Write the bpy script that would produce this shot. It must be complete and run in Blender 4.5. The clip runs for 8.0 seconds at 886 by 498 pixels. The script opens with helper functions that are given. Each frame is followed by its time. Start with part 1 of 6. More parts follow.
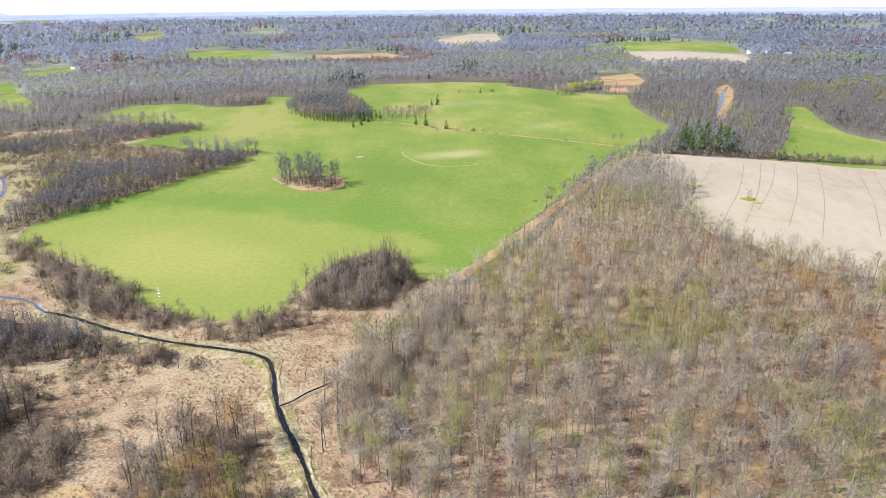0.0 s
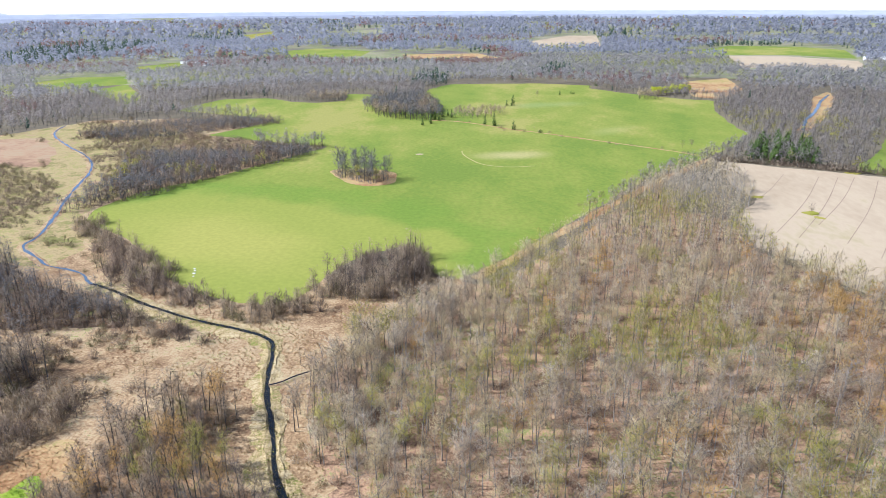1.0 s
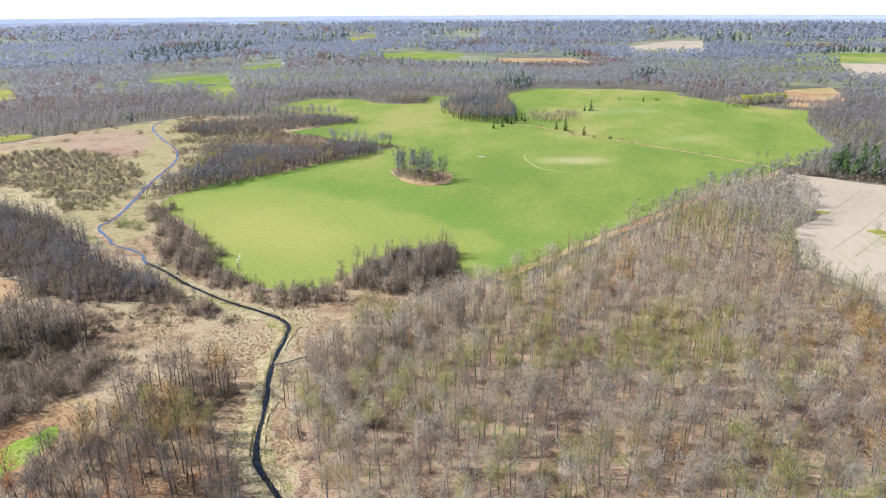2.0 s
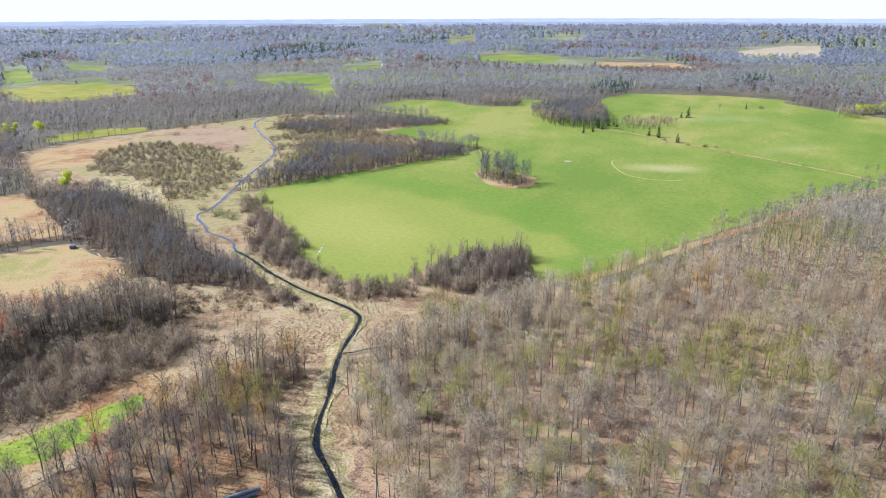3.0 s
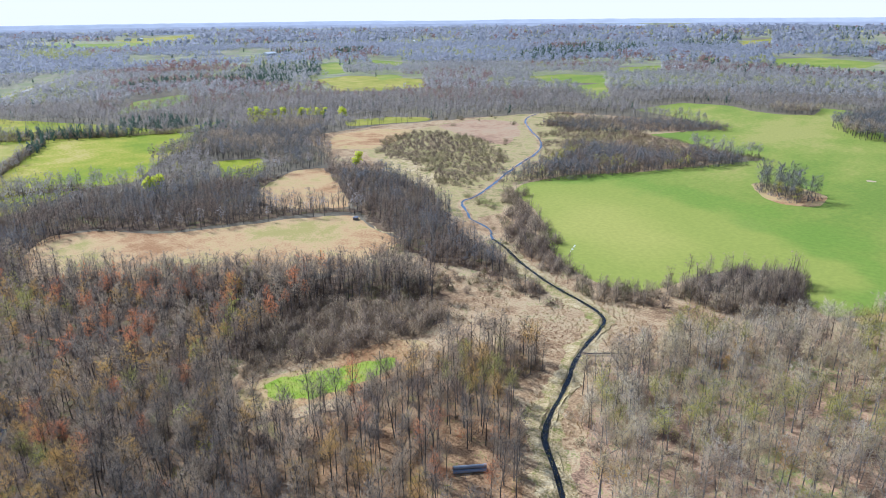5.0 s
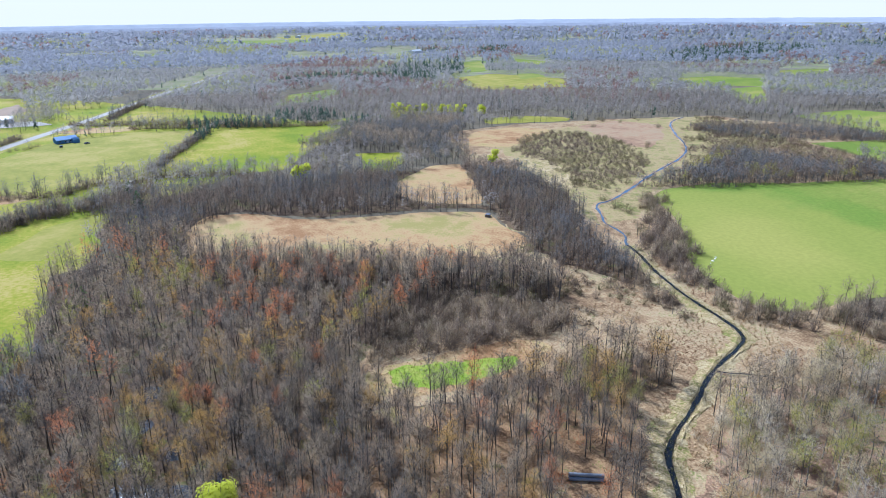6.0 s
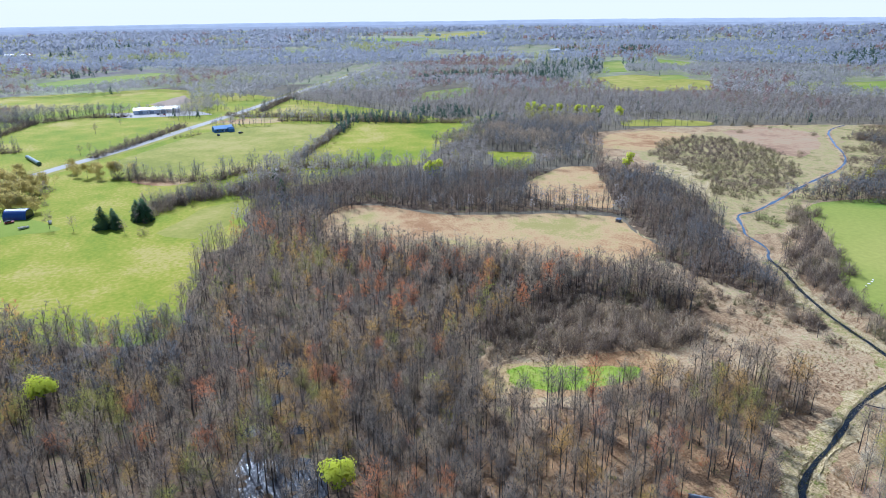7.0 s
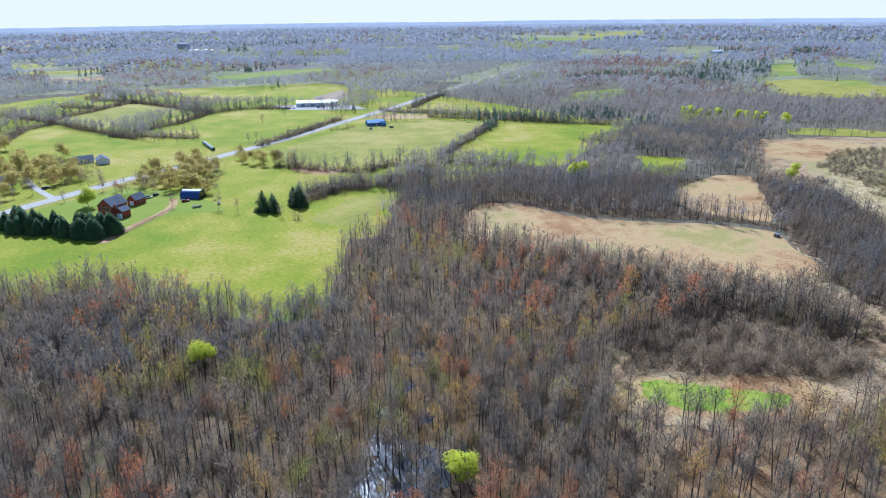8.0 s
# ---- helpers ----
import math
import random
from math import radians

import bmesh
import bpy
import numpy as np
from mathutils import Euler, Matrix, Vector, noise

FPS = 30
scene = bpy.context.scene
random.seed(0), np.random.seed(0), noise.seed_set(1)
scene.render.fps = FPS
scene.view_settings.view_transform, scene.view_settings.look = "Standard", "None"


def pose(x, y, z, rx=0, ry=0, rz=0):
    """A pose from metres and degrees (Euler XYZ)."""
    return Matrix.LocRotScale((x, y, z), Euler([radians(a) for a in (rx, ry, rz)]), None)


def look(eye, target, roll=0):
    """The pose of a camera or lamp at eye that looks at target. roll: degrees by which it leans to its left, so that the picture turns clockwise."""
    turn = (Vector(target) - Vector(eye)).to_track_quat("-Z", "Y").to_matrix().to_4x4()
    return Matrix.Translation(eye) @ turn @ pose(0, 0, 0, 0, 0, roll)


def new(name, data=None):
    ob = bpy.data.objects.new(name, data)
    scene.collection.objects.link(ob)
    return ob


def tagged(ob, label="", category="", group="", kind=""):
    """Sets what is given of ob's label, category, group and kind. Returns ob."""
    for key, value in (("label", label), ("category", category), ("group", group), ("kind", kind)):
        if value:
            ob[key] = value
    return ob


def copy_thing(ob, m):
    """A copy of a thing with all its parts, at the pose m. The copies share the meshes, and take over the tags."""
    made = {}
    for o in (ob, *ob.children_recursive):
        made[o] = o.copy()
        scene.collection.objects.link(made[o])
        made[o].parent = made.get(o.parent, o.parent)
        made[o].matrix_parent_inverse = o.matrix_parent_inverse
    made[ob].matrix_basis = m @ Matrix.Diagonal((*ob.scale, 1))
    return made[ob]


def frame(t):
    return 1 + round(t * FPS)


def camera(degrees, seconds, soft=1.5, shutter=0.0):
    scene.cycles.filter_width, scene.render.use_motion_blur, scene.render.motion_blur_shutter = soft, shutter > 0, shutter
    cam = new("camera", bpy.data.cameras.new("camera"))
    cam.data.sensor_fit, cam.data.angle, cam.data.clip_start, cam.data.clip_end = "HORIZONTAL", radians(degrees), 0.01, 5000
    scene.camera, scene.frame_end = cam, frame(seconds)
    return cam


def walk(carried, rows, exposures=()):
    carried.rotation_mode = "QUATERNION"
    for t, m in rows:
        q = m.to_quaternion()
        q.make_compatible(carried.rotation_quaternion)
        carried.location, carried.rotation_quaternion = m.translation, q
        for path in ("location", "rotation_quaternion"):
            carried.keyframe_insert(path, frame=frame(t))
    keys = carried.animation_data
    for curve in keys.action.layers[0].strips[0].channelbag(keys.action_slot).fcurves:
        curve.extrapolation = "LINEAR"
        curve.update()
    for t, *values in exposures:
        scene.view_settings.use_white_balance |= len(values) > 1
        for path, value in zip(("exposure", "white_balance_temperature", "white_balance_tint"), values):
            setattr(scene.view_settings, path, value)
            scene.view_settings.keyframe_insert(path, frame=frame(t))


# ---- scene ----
cam = camera(66.4, 8.0, soft=0.85)


def shot(t, x, y, z, yaw, pitch, roll):
    return t, pose(x, y, z, 90 + pitch, 0, yaw) @ pose(0, 0, 0, 0, 0, roll)


PATH = [
    shot(0.0, -13.9, 1.2, 100.6, -4.04, -20.26, -0.55), shot(0.5, 0.0, 0.0, 100.2, 0.0, -20.16, -0.40), shot(1.0, 14.7, -1.5, 100.0, 4.53, -20.14, -0.30),
    shot(1.2, 20.6, -2.1, 100.0, 6.25, -20.08, -0.29), shot(1.7, 35.4, -3.3, 100.2, 10.55, -19.92, -0.29), shot(2.3, 47.9, -4.2, 100.5, 15.80, -19.72, -0.29),
    shot(2.5, 49.3, -4.4, 100.6, 17.36, -19.68, -0.28), shot(3.0, 50.6, -4.9, 100.7, 21.40, -19.57, -0.22), shot(3.5, 50.6, -5.0, 100.5, 26.36, -19.53, -0.28),
    shot(4.0, 50.6, -5.0, 100.1, 31.63, -19.50, -0.39), shot(4.5, 50.8, -5.0, 99.9, 37.79, -19.47, -0.52), shot(4.7, 50.9, -5.0, 99.8, 40.25, -19.46, -0.55),
    shot(5.8, 51.0, -5.0, 99.4, 53.20, -19.44, -0.61), shot(6.0, 51.1, -5.0, 99.4, 55.49, -19.43, -0.64), shot(6.5, 51.3, -5.2, 99.4, 61.11, -19.41, -0.66),
    shot(7.0, 51.4, -5.5, 99.5, 66.67, -19.41, -0.69), shot(7.5, 51.5, -5.8, 99.5, 72.48, -19.38, -0.69), shot(8.0, 51.6, -5.9, 99.5, 78.94, -19.35, -0.70),
]
walk(cam, PATH, [(0.0, 0.76, 5290, 16), (2.5, 0.66, 5180, 14), (4.5, 0.58, 4980, 13), (8.0, 0.49, 4720, 12)])

# ---- world and sun ----
SUN_EL, SUN_AZ = radians(41), Vector((-0.99, -0.12, 0)).normalized()
world = bpy.data.worlds.new("sky")
scene.world = world
world.use_nodes = True
wn = world.node_tree.nodes
sky = wn.new("ShaderNodeTexSky")
sky.sky_type, sky.sun_disc = "NISHITA", False
sky.sun_elevation, sky.sun_rotation = SUN_EL, math.atan2(SUN_AZ.x, SUN_AZ.y)
sky.air_density, sky.dust_density, sky.ozone_density = 1.0, 1.7, 1.2
where, dip = wn.new("ShaderNodeTexCoord"), wn.new("ShaderNodeVectorMath")
dip.inputs[1].default_value = (0, 0, 0.09)
world.node_tree.links.new(where.outputs["Generated"], dip.inputs[0])
world.node_tree.links.new(dip.outputs[0], sky.inputs[0])
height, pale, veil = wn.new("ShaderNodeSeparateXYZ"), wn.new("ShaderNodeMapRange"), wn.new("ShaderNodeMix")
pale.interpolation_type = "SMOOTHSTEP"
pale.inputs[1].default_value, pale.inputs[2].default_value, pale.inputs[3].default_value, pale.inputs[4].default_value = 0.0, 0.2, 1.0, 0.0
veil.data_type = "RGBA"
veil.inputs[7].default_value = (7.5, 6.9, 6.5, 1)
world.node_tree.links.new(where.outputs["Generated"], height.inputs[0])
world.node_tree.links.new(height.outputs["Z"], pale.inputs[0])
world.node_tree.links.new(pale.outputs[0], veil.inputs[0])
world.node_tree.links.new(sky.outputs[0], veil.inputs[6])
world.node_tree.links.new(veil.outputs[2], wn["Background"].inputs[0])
wn["Background"].inputs[1].default_value = 0.096
sun = new("sun", bpy.data.lights.new("sun", "SUN"))
sun.data.energy, sun.data.angle, sun.data.color = 5.0, radians(0.55), (1.0, 0.95, 0.87)
to_sun = Vector((SUN_AZ.x * math.cos(SUN_EL), SUN_AZ.y * math.cos(SUN_EL), math.sin(SUN_EL)))
sun.matrix_world = look(to_sun * 300, (0, 0, 0))


# ---- materials ----
def material(name, colours, rough=0.9, scales=(0.02, 0.15, 1.5), weights=(0.5, 0.3, 0.2), bump=0.0, bump_scale=2.0, stretch=(1, 1, 1), turn=0.0, gloss=0.08, metal=0.0, contrast=1.0):
    """A surface whose colour runs through the given colours by noise at several real-world sizes (cycles a metre)."""
    m = bpy.data.materials.new(name)
    m.use_nodes = True
    nt = m.node_tree
    bsdf = nt.nodes["Principled BSDF"]
    bsdf.inputs["Roughness"].default_value = rough
    bsdf.inputs["Specular IOR Level"].default_value = gloss
    bsdf.inputs["Metallic"].default_value = metal
    geo = nt.nodes.new("ShaderNodeNewGeometry")
    mp = nt.nodes.new("ShaderNodeMapping")
    mp.inputs["Scale"].default_value = stretch
    mp.inputs["Rotation"].default_value = (0, 0, turn)
    nt.links.new(geo.outputs["Position"], mp.inputs["Vector"])
    total = None
    for s, w in zip(scales, weights):
        n = nt.nodes.new("ShaderNodeTexNoise")
        n.inputs["Scale"].default_value, n.inputs["Detail"].default_value = s, 3.0
        nt.links.new(mp.outputs[0], n.inputs["Vector"])
        k = nt.nodes.new("ShaderNodeMath")
        k.operation = "MULTIPLY_ADD"
        k.inputs[1].default_value = w
        nt.links.new(n.outputs[0], k.inputs[0])
        if total is None:
            k.inputs[2].default_value = 0.0
        else:
            nt.links.new(total, k.inputs[2])
        total = k.outputs[0]
    spread = nt.nodes.new("ShaderNodeMapRange")
    half = 0.17 / contrast
    mean = 0.5 * sum(weights[:len(scales)])
    spread.inputs[1].default_value, spread.inputs[2].default_value = mean - half, mean + half
    nt.links.new(total, spread.inputs[0])
    ramp = nt.nodes.new("ShaderNodeValToRGB")
    els = ramp.color_ramp.elements
    while len(els) < len(colours):
        els.new(0.5)
    for i, c in enumerate(colours):
        els[i].position, els[i].color = i / max(1, len(colours) - 1), (*c, 1)
    nt.links.new(spread.outputs[0], ramp.inputs[0])
    nt.links.new(ramp.outputs[0], bsdf.inputs["Base Color"])
    if bump:
        n = nt.nodes.new("ShaderNodeTexNoise")
        n.inputs["Scale"].default_value, n.inputs["Detail"].default_value = bump_scale, 4.0
        b = nt.nodes.new("ShaderNodeBump")
        b.inputs["Strength"].default_value, b.inputs["Distance"].default_value = 0.8, bump
        nt.links.new(geo.outputs["Position"], n.inputs["Vector"])
        nt.links.new(n.outputs[0], b.inputs["Height"])
        nt.links.new(b.outputs[0], bsdf.inputs["Normal"])
    return m


M_GROUND = material("dry_ground", [(.095, .078, .05), (.135, .112, .072), (.18, .15, .095), (.14, .14, .062)], scales=(.012, .09, .7), bump=.5, bump_scale=.8)
M_FAR_PLAIN = material("far_plain_litter", [(.15, .125, .105), (.19, .165, .135), (.21, .225, .09), (.29, .25, .17), (.17, .22, .06)], scales=(.004, .02, .15), contrast=1.5)
M_MARSH = material("dead_marsh_grass", [(0.18, 0.109, 0.0566), (0.259, 0.167, 0.0831), (0.349, 0.239, 0.122), (0.422, 0.312, 0.171), (0.228, 0.223, 0.0684)], scales=(.035, .2, 1.3), weights=(.35, .3, .35), bump=.5, bump_scale=1.1, contrast=1.5)
M_BANK = material("bleached_bank_grass", [(0.198, 0.2, 0.0473), (0.322, 0.24, 0.107), (0.416, 0.315, 0.155), (0.489, 0.39, 0.211)], scales=(.08, .4, 2.0), weights=(.3, .3, .4), bump=.4, bump_scale=1.8, contrast=2.0)
M_FLAT = material("mixed_marsh_meadow", [(0.2, 0.192, 0.056), (0.3, 0.226, 0.1), (0.37, 0.278, 0.132), (0.26, 0.24, 0.072), (0.33, 0.23, 0.12)], scales=(.03, .12, .8), weights=(.4, .35, .25), bump=.35, bump_scale=1.1, contrast=1.8)
M_PINK = material("reddish_dead_meadow", [(.27, .165, .095), (.35, .23, .13), (.34, .255, .145)], scales=(.03, .2, 1.2), bump=.3, bump_scale=1.0, contrast=2.0)
M_TAN = material("tan_meadow", [(0.263, 0.139, 0.0572), (0.357, 0.218, 0.0968), (0.43, 0.297, 0.136), (0.294, 0.247, 0.0748)], scales=(.02, .12, 1.1), weights=(.5, .25, .25), bump=.35, bump_scale=1.2, contrast=2.0)
M_LITTER = material("red_leaf_litter", [(0.133, 0.0823, 0.0511), (0.25, 0.157, 0.0898), (0.406, 0.256, 0.148), (0.218, 0.221, 0.0695)], scales=(.04, .25, 1.6), weights=(.35, .35, .3), bump=.3, bump_scale=1.0, contrast=2.0)
M_LEAVES = material("tan_leaf_litter", [(0.145, 0.0819, 0.0388), (0.262, 0.155, 0.0721), (0.367, 0.231, 0.113), (0.211, 0.179, 0.0508)], scales=(.05, .25, 1.6), weights=(.3, .35, .35), bump=.3, bump_scale=1.0, contrast=1.8)
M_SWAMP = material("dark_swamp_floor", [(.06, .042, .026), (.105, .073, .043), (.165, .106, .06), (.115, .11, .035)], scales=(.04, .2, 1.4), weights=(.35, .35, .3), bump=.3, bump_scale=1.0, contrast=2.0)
M_CROP = material("green_wheat", [(0.147, 0.198, 0.0298), (0.179, 0.22, 0.0348), (0.215, 0.239, 0.0428), (0.28, 0.263, 0.0656)], scales=(.008, .03, .3), weights=(.5, .35, .15), bump=.08, bump_scale=3.0, stretch=(1, .55, 1), turn=.55, contrast=2.0, gloss=.06)


def crop_zones(m, zones):
    """Thicker and thinner stands in a crop: each zone is (x, y, radius along, radius across, turn, inner, outer, colour, strength), soft and uneven at its edge."""
    nt = m.node_tree
    bsdf = nt.nodes["Principled BSDF"]
    last = bsdf.inputs["Base Color"].links[0].from_socket
    geo = nt.nodes.new("ShaderNodeNewGeometry")
    wob = nt.nodes.new("ShaderNodeTexNoise")
    wob.inputs["Scale"].default_value, wob.inputs["Detail"].default_value = .03, 9.0
    nt.links.new(geo.outputs["Position"], wob.inputs["Vector"])
    for x, y, ra, rb, turn, inner, outer, colour, strength in zones:
        mp = nt.nodes.new("ShaderNodeMapping")
        mp.vector_type = "TEXTURE"
        mp.inputs["Location"].default_value, mp.inputs["Rotation"].default_value, mp.inputs["Scale"].default_value = (x, y, 0), (0, 0, turn), (ra, rb, 100)
        ln = nt.nodes.new("ShaderNodeVectorMath")
        ln.operation = "LENGTH"
        ad = nt.nodes.new("ShaderNodeMath")
        ad.operation = "MULTIPLY_ADD"
        ad.inputs[1].default_value = .8
        rg = nt.nodes.new("ShaderNodeMapRange")
        rg.interpolation_type = "SMOOTHSTEP"
        rg.inputs[1].default_value, rg.inputs[2].default_value, rg.inputs[3].default_value, rg.inputs[4].default_value = inner + .4, outer + .4, strength, 0
        mx = nt.nodes.new("ShaderNodeMix")
        mx.data_type = "RGBA"
        mx.inputs[7].default_value = (*colour, 1)
        nt.links.new(geo.outputs["Position"], mp.inputs["Vector"])
        nt.links.new(mp.outputs[0], ln.inputs[0])
        nt.links.new(wob.outputs[0], ad.inputs[0])
        nt.links.new(ln.outputs["Value"], ad.inputs[2])
        nt.links.new(ad.outputs[0], rg.inputs[0])
        nt.links.new(rg.outputs[0], mx.inputs[0])
        nt.links.new(last, mx.inputs[6])
        last = mx.outputs[2]
    grain, spread, mul = nt.nodes.new("ShaderNodeTexNoise"), nt.nodes.new("ShaderNodeMapRange"), nt.nodes.new("ShaderNodeMix")
    grain.inputs["Scale"].default_value, grain.inputs["Detail"].default_value = .45, 6.0
    spread.inputs[1].default_value, spread.inputs[2].default_value, spread.inputs[3].default_value, spread.inputs[4].default_value = .35, .65, .92, 1.06
    mul.data_type, mul.blend_type = "RGBA", "MULTIPLY"
    mul.inputs[0].default_value = 1.0
    nt.links.new(geo.outputs["Position"], grain.inputs["Vector"])
    nt.links.new(grain.outputs[0], spread.inputs[0])
    nt.links.new(last, mul.inputs[6])
    nt.links.new(spread.outputs[0], mul.inputs[7])
    nt.links.new(mul.outputs[2], bsdf.inputs["Base Color"])


crop_zones(M_CROP, [
    (-95, 270, 150, 98, -.45, .85, 1.12, (.145, .215, .028), .7),
    (-100, 262, 125, 80, -.45, .8, 1.05, (.25, .262, .048), .85),
    (-110, 275, 70, 40, -.45, .2, 1.1, (.35, .315, .075), .55),
    (24, 460, 30, 17, .2, .15, 1.15, (.38, .33, .13), .85),
    (110, 560, 40, 16, .9, .0, 1.1, (.32, .31, .10), .5),
    (60, 700, 60, 25, .3, .0, 1.1, (.25, .29, .10), .5)])
M_PASTURE = material("spring_pasture", [(0.156, 0.204, 0.0099), (0.215, 0.235, 0.0135), (0.279, 0.26, 0.027), (0.371, 0.296, 0.0765)], scales=(.010, .045, .5), weights=(.45, .3, .25), bump=.1, bump_scale=2.0, contrast=1.8, gloss=.06)
M_LAWN = material("bright_lawn", [(.155, .205, .014), (.195, .235, .02), (.24, .255, .04)], scales=(.02, .1, 1.0), bump=.06, bump_scale=3.0)
M_HAY = material("pale_hay_field", [(0.203, 0.2, 0.024), (0.26, 0.24, 0.0375), (0.333, 0.275, 0.0675)], scales=(.012, .06, .3), bump=.1, bump_scale=2.0, contrast=2.0)
M_FRESH = material("fresh_green_growth", [(.13, .20, .015), (.22, .30, .025), (.30, .33, .05), (.33, .27, .12)], scales=(.1, .4, 1.5), bump=.3, bump_scale=1.5)
M_SOIL = material("bare_tan_soil", [(0.3, 0.225, 0.131), (0.38, 0.295, 0.184), (0.43, 0.34, 0.216), (0.34, 0.285, 0.14)], scales=(.008, .05, .3), weights=(.45, .3, .25), bump=.05, bump_scale=2.0, stretch=(1, .4, 1), turn=-.5)
M_TRACK = material("wet_brown_track", [(.24, .17, .11), (.33, .25, .17)], scales=(.05, .3, 1.0))
M_GRAVEL = material("pale_gravel", [(.34, .31, .27), (.44, .41, .36)], scales=(.05, .4, 2.0))
M_ASPHALT = material("grey_asphalt", [(0.298, 0.272, 0.232), (0.403, 0.371, 0.312)], scales=(.02, .3, 2.0), rough=.8)
# Backlit darkness is put into the first bark, sunlit paleness into the second.
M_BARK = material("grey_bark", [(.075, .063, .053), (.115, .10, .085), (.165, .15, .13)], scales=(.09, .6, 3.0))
M_BARK_GREY = material("painted_sunlit_bark", [(.15, .13, .11), (.24, .215, .185), (.36, .33, .29)], scales=(.13, .6, 3.0), contrast=1.8)
M_BARK_PALE = material("pale_bark", [(.24, .21, .18), (.36, .33, .29), (.46, .43, .38)], scales=(.09, .6, 3.0))
M_TWIG = material("grey_brown_twigs", [(0.249, 0.189, 0.12), (0.328, 0.253, 0.162), (0.391, 0.307, 0.201)], scales=(.06, .25, 1.0))
M_TWIG_BEIGE = material("beige_twigs", [(0.385, 0.302, 0.159), (0.494, 0.4, 0.215), (0.575, 0.474, 0.269)], scales=(.05, .2, 1.0))
M_MID_TWIG = material("taupe_twigs", [(0.226, 0.196, 0.166), (0.298, 0.262, 0.224), (0.377, 0.337, 0.291)], scales=(.02, .12, .6), weights=(.35, .3, .35), contrast=1.5)
M_TWIG_OLIVE = material("budding_olive_twigs", [(0.238, 0.212, 0.0553), (0.323, 0.293, 0.068), (0.383, 0.357, 0.0765)], scales=(.05, .2, 1.0))
M_TWIG_RED = material("red_maple_buds", [(0.408, 0.16, 0.0672), (0.522, 0.2, 0.084), (0.544, 0.259, 0.101)], scales=(.05, .2, 1.0))
M_TWIG_GOLD = material("golden_bud_twigs", [(0.367, 0.216, 0.064), (0.454, 0.274, 0.08), (0.486, 0.323, 0.096)], scales=(.05, .2, 1.0))
M_TWIG_SLATE = material("slate_grey_twigs", [(0.152, 0.126, 0.0924), (0.201, 0.165, 0.122), (0.246, 0.203, 0.152)], scales=(.06, .25, 1.0))
M_TWIG_PINK = material("pinkish_beige_twigs", [(0.382, 0.284, 0.172), (0.471, 0.361, 0.226), (0.533, 0.424, 0.278)], scales=(.05, .2, 1.0))
M_TWIG_LIGHT = material("silvery_twigs", [(0.408, 0.34, 0.221), (0.505, 0.423, 0.285), (0.58, 0.499, 0.342)], scales=(.05, .2, 1.0))
M_TWIG_COOL = material("cool_grey_twigs", [(0.136, 0.128, 0.12), (0.177, 0.168, 0.155), (0.222, 0.208, 0.19)], scales=(.06, .25, 1.0))
M_SHRUB = material("dark_shrub_stems", [(0.145, 0.104, 0.0724), (0.207, 0.154, 0.109), (0.261, 0.2, 0.143)], scales=(.06, .3, 1.2))
M_SHRUB_WARM = material("willow_shrub_stems", [(.17, .135, .07), (.23, .19, .095), (.26, .235, .105)], scales=(.06, .3, 1.2))
M_LEAF = material("new_lime_leaves", [(.50, .54, .03), (.62, .64, .05), (.68, .68, .10)], scales=(.1, .5, 2.0))
M_WILLOW = material("golden_willow_leaves", [(0.386, 0.311, 0.085), (0.515, 0.411, 0.12), (0.605, 0.504, 0.17)], scales=(.1, .5, 2.0))
M_NEEDLE = material("dark_conifer_needles", [(.045, .08, .03), (.075, .12, .045), (.105, .16, .065)], scales=(.1, .5, 2.0))
M_CEDAR = material("mid_green_cedar_needles", [(.05, .085, .02), (.085, .13, .03), (.12, .17, .045)], scales=(.1, .5, 2.0))
# Air haze is mixed into the far woods' colours: paler, and bluest farthest out.
M_FAR_TWIG = material("hazed_far_twigs", [(0.261, 0.243, 0.223), (0.333, 0.312, 0.287), (0.408, 0.384, 0.356)], scales=(.01, .1, .4), weights=(.35, .3, .35), contrast=1.6)
M_HAZE_TWIG = material("hazed_farthest_twigs", [(0.27, 0.276, 0.308), (0.31, 0.316, 0.349), (0.35, 0.353, 0.388)], scales=(.006, .03, .1), weights=(.5, .3, .2), contrast=1.3)
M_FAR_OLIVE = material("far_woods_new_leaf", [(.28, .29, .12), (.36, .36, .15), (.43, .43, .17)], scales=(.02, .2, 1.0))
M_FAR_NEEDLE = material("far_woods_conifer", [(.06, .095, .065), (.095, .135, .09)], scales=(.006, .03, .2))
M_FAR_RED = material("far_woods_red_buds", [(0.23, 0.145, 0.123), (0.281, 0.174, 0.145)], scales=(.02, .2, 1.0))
M_REED_RED = material("rusty_sedge_tussocks", [(.28, .15, .08), (.38, .22, .12), (.44, .30, .17)], scales=(.05, .4, 2.0))
M_CROP_DRY = material("thin_dry_crop", [(.30, .31, .09), (.38, .32, .13), (.43, .34, .17)], scales=(.03, .15, 1.0), contrast=1.8)
M_CONCRETE = material("grey_concrete", [(.33, .35, .37), (.43, .45, .47)], scales=(.05, .3, 1.5))
M_REED = material("dead_reed_tussocks", [(0.359, 0.223, 0.101), (0.469, 0.326, 0.156), (0.559, 0.428, 0.226)], scales=(.05, .4, 2.0))
M_BRICK = material("red_brick", [(.27, .07, .045), (.36, .10, .06)], scales=(.3, 1.5, 6.0))
M_ROOF = material("grey_shingles", [(.12, .13, .15), (.19, .20, .22)], scales=(.2, 1.0, 4.0))
M_ROOF_METAL = material("white_metal_roofing", [(.55, .55, .54), (.65, .65, .64)], rough=.4, gloss=.5, scales=(.05, .4, 2.0))
